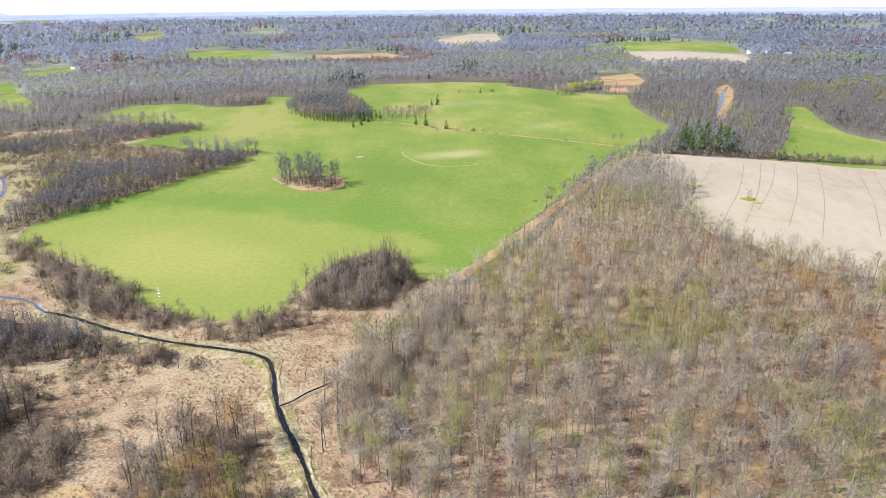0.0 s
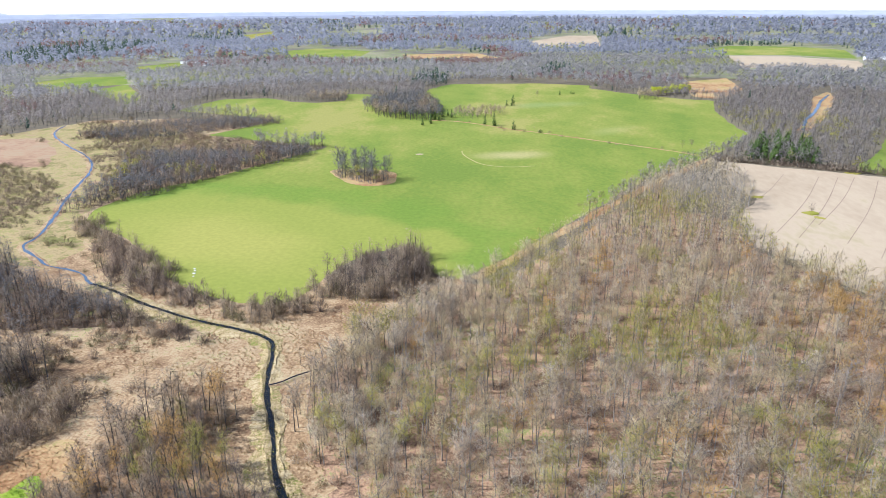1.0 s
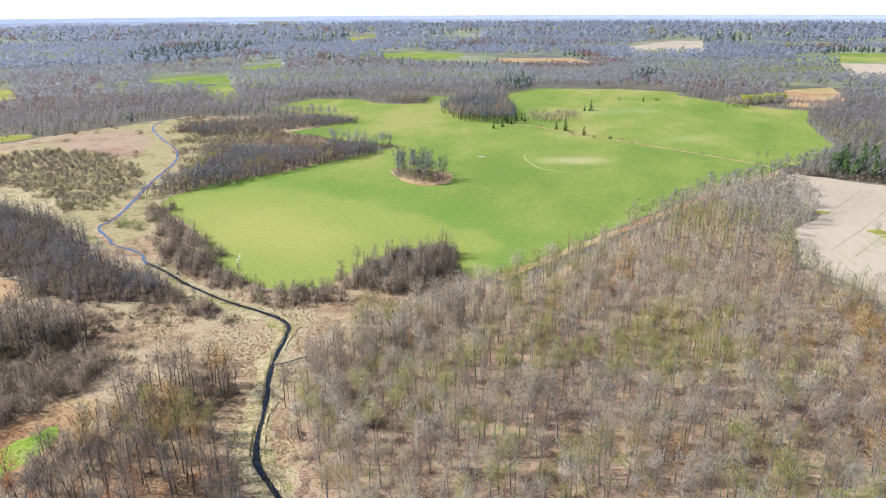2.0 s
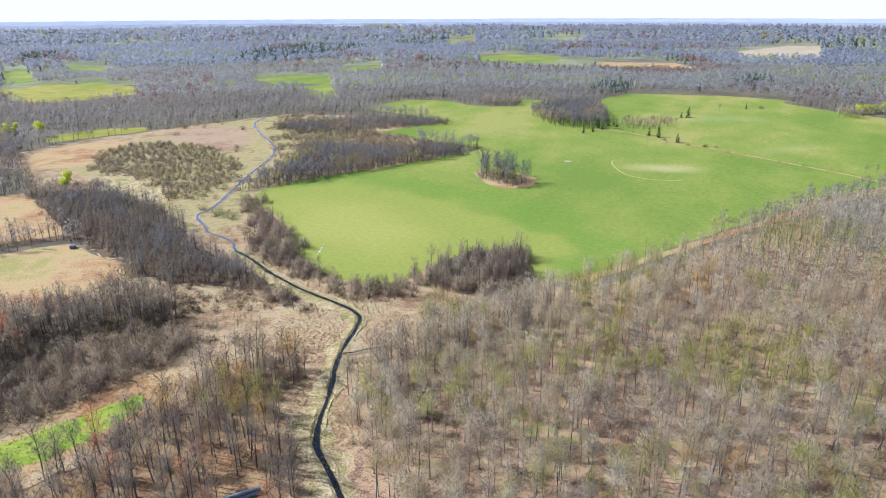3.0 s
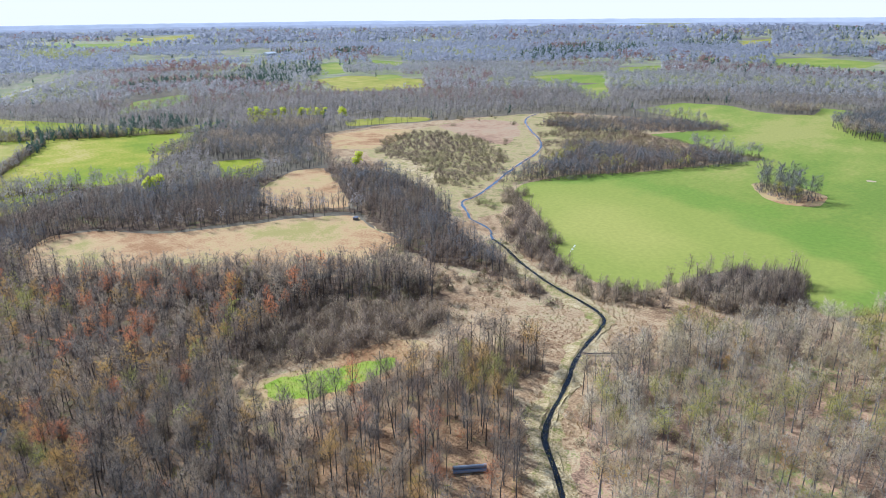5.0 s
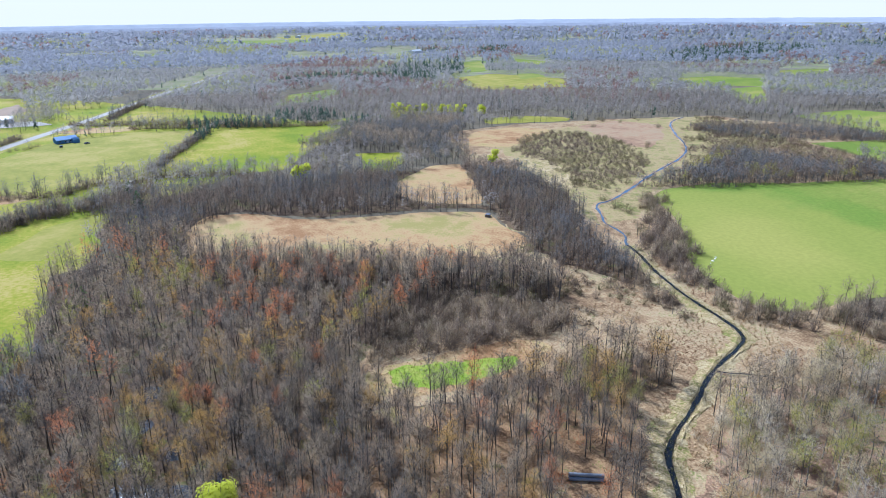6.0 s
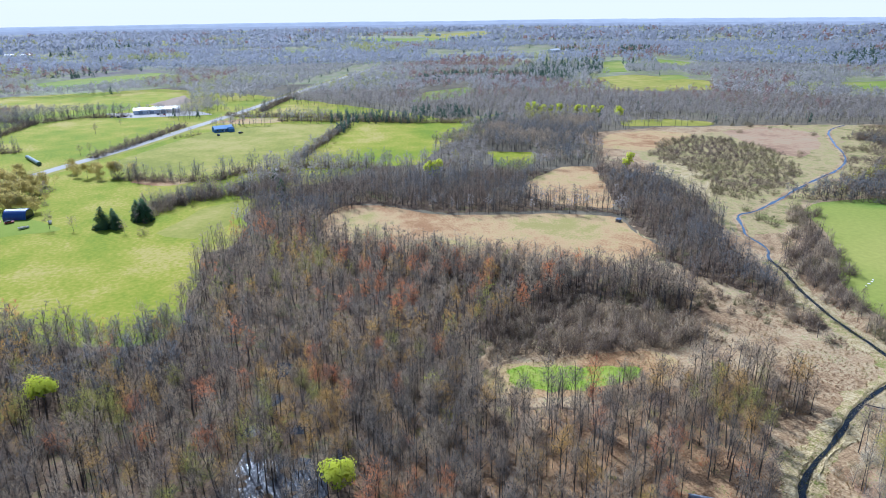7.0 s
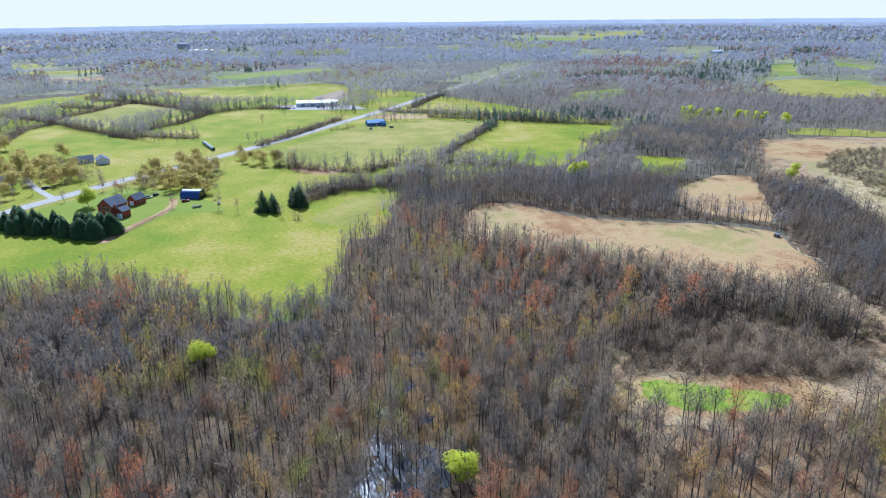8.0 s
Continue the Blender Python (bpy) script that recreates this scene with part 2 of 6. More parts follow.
M_BLUE_METAL = material("blue_sheet_metal", [(.025, .06, .20), (.04, .09, .27)], rough=.35, gloss=.5, scales=(.1, .6, 3.0))
M_BLUE_ROOF = material("blue_grey_shingles", [(0.3, 0.435, 0.63), (0.405, 0.54, 0.75)], scales=(.2, 1.0, 4.0))
M_BLUE_SIDING = material("blue_siding", [(.10, .20, .36), (.14, .25, .42)], scales=(.1, .6, 3.0))
M_WHITE = material("white_paint", [(.70, .70, .68), (.82, .81, .79)], rough=.5, scales=(.2, 1.0, 4.0))
M_DARK = material("dark_opening", [(.015, .016, .02), (.03, .03, .035)], rough=.2, gloss=.5)
M_PIPE = material("galvanised_corrugated_steel", [(0.275, 0.297, 0.314), (0.352, 0.369, 0.38)], rough=.45, metal=.15, scales=(.3, 1.5, 6.0))
M_WRAP = material("dark_green_wrap", [(.03, .075, .055), (.05, .11, .085)], rough=.3, gloss=.5)
M_WOOD = material("weathered_boards", [(.20, .17, .14), (.30, .26, .21)], scales=(.5, 2.0, 8.0))
M_CAR = material("dark_car_paint", [(.04, .045, .06), (.07, .075, .09)], rough=.25, gloss=.6)
M_CAR_RED = material("red_car_paint", [(.30, .03, .03), (.38, .05, .04)], rough=.25, gloss=.6)
M_RUBBER = material("black_rubber", [(.02, .02, .02), (.035, .035, .035)], rough=.8)


def let_through(m, amount):
    """Thin leaves pass part of the light that falls on their far side."""
    nt = m.node_tree
    b = nt.nodes["Principled BSDF"]
    tr, mx = nt.nodes.new("ShaderNodeBsdfTranslucent"), nt.nodes.new("ShaderNodeMixShader")
    mx.inputs[0].default_value = amount
    nt.links.new(b.inputs["Base Color"].links[0].from_socket, tr.inputs["Color"])
    nt.links.new(b.outputs[0], mx.inputs[1])
    nt.links.new(tr.outputs[0], mx.inputs[2])
    nt.links.new(mx.outputs[0], nt.nodes["Material Output"].inputs["Surface"])


for leaf, amount in ((M_MID_TWIG, .55), (M_HAZE_TWIG, .52), (M_FAR_TWIG, .52), (M_FAR_OLIVE, .5), (M_FAR_RED, .5), (M_FAR_NEEDLE, .4), (M_TWIG, .4), (M_TWIG_BEIGE, .45), (M_TWIG_SLATE, .4), (M_TWIG_PINK, .45), (M_TWIG_LIGHT, .45), (M_TWIG_COOL, .4), (M_SHRUB, .35), (M_SHRUB_WARM, .35), (M_LEAF, .5), (M_WILLOW, .6), (M_TWIG_OLIVE, .35), (M_TWIG_GOLD, .4), (M_TWIG_RED, .4), (M_NEEDLE, .12), (M_CEDAR, .2)):
    let_through(leaf, amount)


def water_material(name, tint, rough, ripple=1.2, wave=.015):
    m = bpy.data.materials.new(name)
    m.use_nodes = True
    nt = m.node_tree
    b = nt.nodes["Principled BSDF"]
    b.inputs["Base Color"].default_value = (*tint, 1)
    b.inputs["Roughness"].default_value, b.inputs["IOR"].default_value = rough, 1.33
    n, bp, g = nt.nodes.new("ShaderNodeTexNoise"), nt.nodes.new("ShaderNodeBump"), nt.nodes.new("ShaderNodeNewGeometry")
    n.inputs["Scale"].default_value, n.inputs["Detail"].default_value = ripple, 4.0
    bp.inputs["Strength"].default_value, bp.inputs["Distance"].default_value = .6, wave
    nt.links.new(g.outputs["Position"], n.inputs["Vector"])
    nt.links.new(n.outputs[0], bp.inputs["Height"])
    nt.links.new(bp.outputs[0], b.inputs["Normal"])
    return m


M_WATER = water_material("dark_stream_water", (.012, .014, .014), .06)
# Sky reflection is painted into the brook water's pale blue base colour.
M_BROOK = water_material("sky_tinted_stream_water", (.085, .12, .155), .06)
M_LAKE = water_material("pale_lake_water", (.10, .13, .16), .12)
M_POND = water_material("swamp_pool_water", (.02, .024, .03), .2, 1.3, .14)


# ---- building blocks ----
def mesh_object(name, bm, mats, smooth=False):
    me = bpy.data.meshes.new(name)
    bm.to_mesh(me)
    bm.free()
    for m in mats if isinstance(mats, (list, tuple)) else [mats]:
        me.materials.append(m)
    if smooth:
        me.shade_smooth()
    return new(name, me)


def part(name, bm, mat, parent, label=""):
    ob = mesh_object(name, bm, mat)
    ob.parent = parent
    return tagged(ob, label)


def inside(poly, pts):
    """Which of the points (n x 2) lie in the polygon."""
    p = np.asarray(poly, float)
    x, y = pts[:, 0], pts[:, 1]
    res = np.zeros(len(pts), bool)
    for (x0, y0), (x1, y1) in zip(p, np.roll(p, -1, 0)):
        if y0 != y1:
            res ^= ((y0 > y) != (y1 > y)) & (x < (x1 - x0) * (y - y0) / (y1 - y0) + x0)
    return res


def near_line(line, pts, width):
    p = np.asarray(line, float)
    res = np.zeros(len(pts), bool)
    for a, b in zip(p[:-1], p[1:]):
        d = b - a
        u = np.clip(((pts - a) @ d) / (d @ d), 0, 1)
        res |= np.linalg.norm(pts - a - u[:, None] * d, axis=1) < width
    return res


def rounded(poly, rounds=2, closed=True):
    p = np.asarray(poly, float)
    for _ in range(rounds):
        if closed:
            q = np.roll(p, -1, 0)
            p = np.stack([p * .75 + q * .25, p * .25 + q * .75], 1).reshape(-1, 2)
        else:
            mid = np.stack([p[:-1] * .75 + p[1:] * .25, p[:-1] * .25 + p[1:] * .75], 1).reshape(-1, 2)
            p = np.concatenate([p[:1], mid, p[-1:]])
    return p


def resampled(p, step, closed):
    p = np.concatenate([p, p[:1]]) if closed else p
    d = np.concatenate([[0], np.cumsum(np.linalg.norm(np.diff(p, axis=0), axis=1))])
    s = np.linspace(0, d[-1], max(4, int(d[-1] / step)) + 1)
    r = np.stack([np.interp(s, d, p[:, 0]), np.interp(s, d, p[:, 1])], 1)
    return r[:-1] if closed else r


def sheet(name, poly, z, mat, label, category, ragged=1.0, step=4.0, rounds=2):
    """A piece of the ground cover with an uneven edge, laid on the ground."""
    p = resampled(rounded(resampled(np.asarray(poly, float), 9, True), rounds), step, True)
    bm = bmesh.new()
    vs = []
    for x, y in p:
        n = noise.noise_vector((x * .06, y * .06, z)) + .5 * noise.noise_vector((x * .3, y * .3, z))
        vs.append(bm.verts.new((x + n.x * ragged, y + n.y * ragged, z)))
    bmesh.ops.triangle_fill(bm, edges=[bm.edges.new((vs[i - 1], vs[i])) for i in range(len(vs))], use_beauty=True, normal=(0, 0, 1))
    for f in bm.faces:
        if f.normal.z < 0:
            f.normal_flip()
    return tagged(mesh_object(name, bm, mat), label, category, kind="structure")


def ribbon(name, line, profile, mat, label="", category="", wobble=0.0, step=3.0):
    """A strip along a line: profile is a row of (offset, height) across it."""
    p = resampled(rounded(line, 2, False), step, False)
    t = np.gradient(p, axis=0)
    t /= np.linalg.norm(t, axis=1)[:, None]
    nrm = np.stack([-t[:, 1], t[:, 0]], 1)
    bm = bmesh.new()
    rows = []
    for i, (q, n) in enumerate(zip(p, nrm)):
        row = []
        for k, (o, h) in enumerate(profile):
            w = 1 + wobble * noise.noise((q[0] * .11, q[1] * .11, k * 3.7)) + .5 * wobble * noise.noise((q[0] * .5, q[1] * .5, k * 3.7))
            row.append(bm.verts.new((q[0] + n[0] * o * w, q[1] + n[1] * o * w, h)))
        rows.append(row)
    for a, b in zip(rows[:-1], rows[1:]):
        for k in range(len(a) - 1):
            f = bm.faces.new((a[k], a[k + 1], b[k + 1], b[k]))
    bmesh.ops.recalc_face_normals(bm, faces=bm.faces)
    if sum(f.normal.z for f in bm.faces) < 0:
        bmesh.ops.reverse_faces(bm, faces=bm.faces)
    ob = mesh_object(name, bm, mat)
    return tagged(ob, label, category, kind="structure") if label else ob


# ---- trees as arrays: corners, triangles, and for each triangle 0 for bark or 1 for twigs ----
def tube(a, b, ra, rb, sides):
    a, b = np.asarray(a, float), np.asarray(b, float)
    d = (b - a) / np.linalg.norm(b - a)
    u = np.cross(d, (0, 1, 0) if abs(d[1]) < .8 else (1, 0, 0))
    u /= np.linalg.norm(u)
    w = np.cross(d, u)
    ang = np.arange(sides) * 2 * math.pi / sides
    ring = np.cos(ang)[:, None] * u + np.sin(ang)[:, None] * w
    v = np.concatenate([a + ring * ra, b + ring * rb])
    f = []
    for i in range(sides):
        j = (i + 1) % sides
        f += [(i, j, sides + j), (i, sides + j, sides + i)]
    return v, np.array(f)


def sliver(rng, a, d, length, width, out=None):
    """A thin pointed spray from a along d; its flat side faces out, roughly, where that is given."""
    side = np.cross(d, rng.normal(size=3) if out is None else out + rng.normal(size=3) * .3)
    side /= np.linalg.norm(side)
    return np.array([a - side * width / 2, a + side * width / 2, a + d * length])


class Shape:
    def __init__(self):
        self.v, self.f, self.m, self.n = [], [], [], 0

    def add(self, v, f, m):
        self.v.append(np.asarray(v, float))
        self.f.append(np.asarray(f) + self.n)
        self.m.append(np.full(len(f), m))
        self.n += len(v)

    def done(self):
        return np.concatenate(self.v), np.concatenate(self.f), np.concatenate(self.m)


def bare_tree(seed, height=14.0, spread=2.2, limbs=12, twigs=320, width=.045, sides=4, base=.36, rise=(1.5, 2.4), reach_of_twig=(.05, .10)):
    """A leafless tree: tapered, slightly bent trunk, rising limbs that fork into branches, and fine twigs along the branches."""
    rng = np.random.default_rng(seed)
    s = Shape()
    lean = rng.normal(size=2) * .25
    knee = np.array([lean[0], lean[1], height * .45])
    top = np.array([lean[0] * 2 + rng.normal() * .35, lean[1] * 2 + rng.normal() * .35, height * .93])
    r0 = height * .0115
    if sides:
        s.add(*tube((0, 0, -.2), knee, r0, r0 * .68, sides), 0)
        s.add(*tube(knee, top, r0 * .68, r0 * .14, 3), 0)
    axes = [(knee + (top - knee) * .35, top)]
    count = max(limbs, 5)
    for i in range(count):
        h = base + (.84 - base) * (i + rng.random() * .7) / count
        a = knee * (h / .45) if h < .45 else knee + (top - knee) * ((h - .45) / .48)
        ang = i * 2.4 + rng.random() * .8
        full = 1.0 - abs(h - (base + .30)) * 1.0
        reach = spread * full * rng.uniform(.6, 1.05)
        b = a + np.array([math.cos(ang) * reach, math.sin(ang) * reach, reach * rng.uniform(*rise) * .8 + .3])
        b[2] = min(b[2], height * rng.uniform(.86, .97))
        if sides and i < limbs:
            s.add(*tube(a, b, r0 * .32, r0 * .08, 3), 0)
        axes.append((a, b))
    mid = np.array([lean[0], lean[1], height * (base + 1) / 2])
    half = np.array([spread, spread, height * (1 - base) * .5])
    forks = max(2, int(twigs / len(axes) / 14))
    bark, tri = [], []
    for a, b in axes:
        along_limb = (b - a) / np.linalg.norm(b - a)
        for _ in range(forks):
            p = a + (b - a) * rng.uniform(.3, 1.0)
            d = along_limb * .5 + rng.normal(size=3) * .5 + np.array([0, 0, .3])
            d /= np.linalg.norm(d)
            n = spread * rng.uniform(.35, .6)
            out = (p + d * n - mid) / half
            if sides > 3:
                bark.append(sliver(rng, p, d, n, width * 1.4, out))
            for _ in range(max(1, int(twigs * .42 / len(axes) / forks))):
                q = p + d * n * rng.uniform(.1, 1.05)
                e = d * .35 + out * .2 + rng.normal(size=3) * .6 + np.array([0, 0, .3])
                e /= np.linalg.norm(e)
                tri.append(sliver(rng, q, e, height * rng.uniform(*reach_of_twig), width * rng.uniform(.6, 1.4), out))
    lobes = [(mid + half * np.array([math.cos(k * 2.1 + seed) * .5, math.sin(k * 2.1 + seed) * .5, rng.uniform(-.45, .3)]), rng.uniform(.42, .62)) for k in range(6)] + [(mid + half * np.array([0, 0, .42]), .5)]
    for k in range(int(twigs * .58)):
        c, r = lobes[k % len(lobes)]
        d = rng.normal(size=3)
        d /= np.linalg.norm(d)
        q = c + d * half * r * rng.uniform(.45, 1.0)
        e = d * .45 + rng.normal(size=3) * .55 + np.array([0, 0, .4])
        e /= np.linalg.norm(e)
        n = height * rng.uniform(*reach_of_twig)
        tri.append(sliver(rng, q - e * n * .5, e, n, width * rng.uniform(.6, 1.4), d))
    if bark:
        v = np.concatenate(bark)
        s.add(v, np.arange(len(v)).reshape(-1, 3), 0)
    v = np.concatenate(tri)
    v[:, 2] = np.minimum(v[:, 2], height * 1.02)
    s.add(v, np.arange(len(v)).reshape(-1, 3), 1)
    return s.done()


def shrub(seed, height=3.5, spread=2.2, stems=180, width=.07):
    """A many-stemmed leafless bush: a low dome of fine twigs on stems that fan out from the ground."""
    rng = np.random.default_rng(seed)
    s = Shape()
    tri = []
    bulge = rng.uniform(.8, 1.15, 7)
    for k in range(stems):
        ang, up = rng.random() * 6.283, rng.random()
        flat = math.sqrt(max(0, 1 - up * up)) * bulge[int(ang / 6.284 * 7)]
        q = np.array([math.cos(ang) * flat * spread, math.sin(ang) * flat * spread, (.12 + .88 * up) * height * bulge[(k * 3) % 7] ** .5])
        p = q * rng.uniform(.45, .95)
        if k % 6 == 0:
            foot = np.array([q[0] * .25, q[1] * .25, 0])
            d = p - foot
            tri.append(sliver(rng, foot, d / np.linalg.norm(d), np.linalg.norm(d), width * 1.2))
            continue
        d = q / np.linalg.norm(q) + rng.normal(size=3) * .45 + np.array([0, 0, .25])
        tri.append(sliver(rng, p, d / np.linalg.norm(d), height * rng.uniform(.16, .30), width * rng.uniform(.7, 1.5), q / np.linalg.norm(q) + np.array([0, 0, .3])))
    v = np.concatenate(tri)
    s.add(v, np.arange(len(v)).reshape(-1, 3), 1)
    return s.done()


def leafy_tree(seed, height=9.0, spread=3.4, clumps=420, size=.42, base=.3):
    """A tree in small new leaf: trunk, limbs and a loose, uneven crown of leaf clumps."""
    rng = np.random.default_rng(seed)
    v0, f0, m0 = bare_tree(seed, height, spread, 8, 30, .08, 5, base)
    s = Shape()
    s.add(v0, f0[m0 == 0], 0)
    lobes = [np.array([math.cos(k * 2.4) * spread * .5, math.sin(k * 2.4) * spread * .5, height * rng.uniform(base + .15, .85)]) for k in range(9)] + [np.array([0, 0, height * .8])]
    tri = []
    for k in range(clumps):
        c = lobes[rng.integers(0, len(lobes))]
        d = rng.normal(size=3)
        d /= np.linalg.norm(d)
        p = c + d * spread * .52 * rng.random() ** .4 * np.array([1, 1, .9])
        o = d + (p - np.array([0, 0, height * .55])) / spread * .6 + rng.normal(size=3) * .35
        u = np.cross(o, rng.normal(size=3))
        u /= np.linalg.norm(u)
        w = np.cross(o, u) / np.linalg.norm(o)
        tri.append(p + np.array([u * rng.uniform(.6, 1.3), w * rng.uniform(.6, 1.3) - u * .7, -w * rng.uniform(.6, 1.3) - u * .5]) * size)
    v = np.concatenate(tri)
    s.add(v, np.arange(len(v)).reshape(-1, 3), 1)
    return s.done()


def conifer(seed, height=12.0, spread=2.6, tiers=16, blades=16):
    """A spruce or cedar: straight trunk and uneven drooping tiers of needled branches, wider towards the ground."""
    rng = np.random.default_rng(seed)
    s = Shape()
    s.add(*tube((0, 0, -.2), (0, 0, height * .98), height * .014, .02, 5), 0)
    tri = []
    bulge = rng.uniform(.75, 1.2, 8)
    for i in range(tiers):
        h = height * (.04 + .92 * i / tiers)
        reach = spread * (1 - (h / height) ** 2.1) + .3
        for k in range(max(6, int(blades * (1.1 - .6 * i / tiers)))):
            ang = rng.random() * 6.283
            out = np.array([math.cos(ang), math.sin(ang), 0])
            side = np.array([-out[1], out[0], 0])
            r = reach * rng.uniform(.45, 1.1) * bulge[int(ang / 6.284 * 8)]
            a = out * r * .35 + np.array([0, 0, h + rng.uniform(-.4, .6)])
            tip = out * r + np.array([0, 0, h - r * .22 + rng.normal() * .25])
            w = .14 + r * .10
            tri.append(np.array([a + np.array([0, 0, height * .04]), tip + side * w, tip - side * w]))
    v = np.concatenate(tri)
    s.add(v, np.arange(len(v)).reshape(-1, 3), 1)
    return s.done()


def far_tree(seed, kind="bare", clumps=26, width=.9, length=2.0, spread=3.0, trunk=0):
    """A tree for the far woods: a lumpy open crown of twig sprays that lean up and outwards, or ragged needled tiers."""
    rng = np.random.default_rng(seed)
    s = Shape()
    if trunk:
        s.add(*tube((0, 0, -.2), (rng.normal() * .3, rng.normal() * .3, 9.0), .16, .06, trunk), 0)
    if kind == "conifer":
        for k in range(clumps):
            z = .8 + 9.5 * (k + rng.random()) / clumps
            a, r = k * 2.4 + rng.random(), 2.6 * (1 - (z / 11.5) ** 1.6) + .25
            out, side = np.array([math.cos(a), math.sin(a), 0]), np.array([-math.sin(a), math.cos(a), 0])
            w = width * rng.uniform(.8, 1.3) * (.5 + r / 3)
            s.add(np.array([out * r * .1 + (0, 0, z + 2.4), out * r + side * w + (0, 0, z - .3), out * r * rng.uniform(.8, 1.1) - side * w + (0, 0, z - .2)]), [(0, 1, 2)], 1)
        return s.done()
    lobes = [(np.array([math.cos(k * 2.1 + seed) * spread * .5, math.sin(k * 2.1 + seed) * spread * .5, rng.uniform(5.0, 8.5)]), rng.uniform(.5, .72) * spread) for k in range(5)] + [(np.array([0, 0, 9.4]), .55 * spread)]
    for k in range(clumps):
        c, r = lobes[k % len(lobes)]
        d = rng.normal(size=3) + np.array([0, 0, .25])
        d /= np.linalg.norm(d)
        p = c + d * r * rng.uniform(.35, 1.0) * np.array([1, 1, 1.2])
        u = rng.normal(size=3) + np.array([0, 0, .5])
        u /= np.linalg.norm(u)
        w = np.cross(u, d + rng.normal(size=3) * .6)
        w /= np.linalg.norm(w)
        s.add(np.array([p - w * width * rng.uniform(.3, .6), p + w * width * rng.uniform(.3, .6), p + u * length * rng.uniform(.7, 1.2)]), [(0, 1, 2)], 1)
    return s.done()


def crown_normals(v, f, m):
    """Twigs shade as parts of one rounded crown: normals that point out and up from it; bark keeps its own."""
    v, f = np.asarray(v, float), np.array(f)
    n = (v - np.array([0, 0, v[:, 2].max() * .45])) / np.array([3.0, 3.0, 5.0])
    n /= np.linalg.norm(n, axis=1)[:, None] + 1e-9
    n = n * .75 + np.array([0, 0, .62])
    flat = np.cross(v[f[:, 1]] - v[f[:, 0]], v[f[:, 2]] - v[f[:, 0]])
    turn = (flat * n[f].mean(1)).sum(1) < 0
    turn &= m == 1
    f[turn] = f[turn][:, ::-1]
    own = np.zeros_like(v)
    for k in range(3):
        np.add.at(own, f[m == 0][:, k], flat[m == 0])
    woody = np.linalg.norm(own, axis=1) > 0
    n[woody] = own[woody]
    return f, n / (np.linalg.norm(n, axis=1)[:, None] + 1e-9)


def raw_mesh(name, v, f, mi, mats, normals=None):
    me = bpy.data.meshes.new(name)
    me.vertices.add(len(v))
    me.vertices.foreach_set("co", np.ascontiguousarray(v, np.float32).ravel())
    me.loops.add(f.size)
    me.loops.foreach_set("vertex_index", np.ascontiguousarray(f, np.int32).ravel())
    me.polygons.add(len(f))
    me.polygons.foreach_set("loop_start", np.arange(0, f.size, 3, dtype=np.int32))
    me.polygons.foreach_set("material_index", np.ascontiguousarray(mi, np.int32))
    for m in mats:
        me.materials.append(m)
    me.update()
    me.validate()
    if normals is not None:
        me.attributes.new("custom_normal", "FLOAT_VECTOR", "POINT").data.foreach_set("vector", np.ascontiguousarray(normals, np.float32).ravel())
        me.update()
    return me


def woods(name, protos, pts, species, mats, label, category, size=(.8, 1.2), seed=1):
    """ONE mesh of many trees. species: for each point the slot of its twigs in mats; bark is slot 0."""
    if len(pts) == 0:
        return None
    rng = np.random.default_rng(seed)
    which = rng.integers(0, len(protos), len(pts))
    V, F, MI, N, off = [], [], [], [], 0
    for k, (pv, pf, pm) in enumerate(protos):
        sel = np.where(which == k)[0]
        if len(sel) == 0:
            continue
        pf, pn = crown_normals(pv, pf, pm)
        a = rng.random(len(sel)) * 6.283
        sc = rng.uniform(*size, len(sel))
        wide = sc * rng.uniform(.85, 1.2, len(sel))
        c, s = np.cos(a) * wide, np.sin(a) * wide
        x = pv[None, :, 0] * c[:, None] - pv[None, :, 1] * s[:, None] + pts[sel, 0][:, None]
        y = pv[None, :, 0] * s[:, None] + pv[None, :, 1] * c[:, None] + pts[sel, 1][:, None]
        z = pv[None, :, 2] * sc[:, None]
        V.append(np.stack([x, y, np.broadcast_to(z, x.shape)], 2).reshape(-1, 3))
        ca, sa = np.cos(a)[:, None], np.sin(a)[:, None]
        N.append(np.stack([pn[None, :, 0] * ca - pn[None, :, 1] * sa, pn[None, :, 0] * sa + pn[None, :, 1] * ca, np.broadcast_to(pn[None, :, 2], x.shape)], 2).reshape(-1, 3))
        F.append((pf[None] + (np.arange(len(sel)) * len(pv))[:, None, None] + off).reshape(-1, 3))
        MI.append(np.where(pm[None] == 0, 0, species[sel][:, None]).ravel())
        off += len(sel) * len(pv)
    ob = new(name, raw_mesh(name, np.concatenate(V), np.concatenate(F), np.concatenate(MI), mats, np.concatenate(N)))
    return tagged(ob, label, category, kind="stuff")


def tree_thing(name, shape, bark, twigs, crown_name, label, category, group=""):
    """One tree as a thing: an Empty at its foot with a trunk and a crown."""
    v, f, m = shape
    f, n = crown_normals(v, f, m)
    root = new(name)
    tagged(root, label, category, group)
    for nm, k, mat in (("trunk", 0, bark), (crown_name, 1, twigs)):
        ff = f[m == k]
        if len(ff) == 0:
            continue
        used = np.unique(ff)
        back = np.zeros(len(v), int)
        back[used] = np.arange(len(used))
        ob = new(nm, raw_mesh(nm, v[used], back[ff], np.zeros(len(ff), int), [mat], n[used]))
        ob.parent = root
    return root


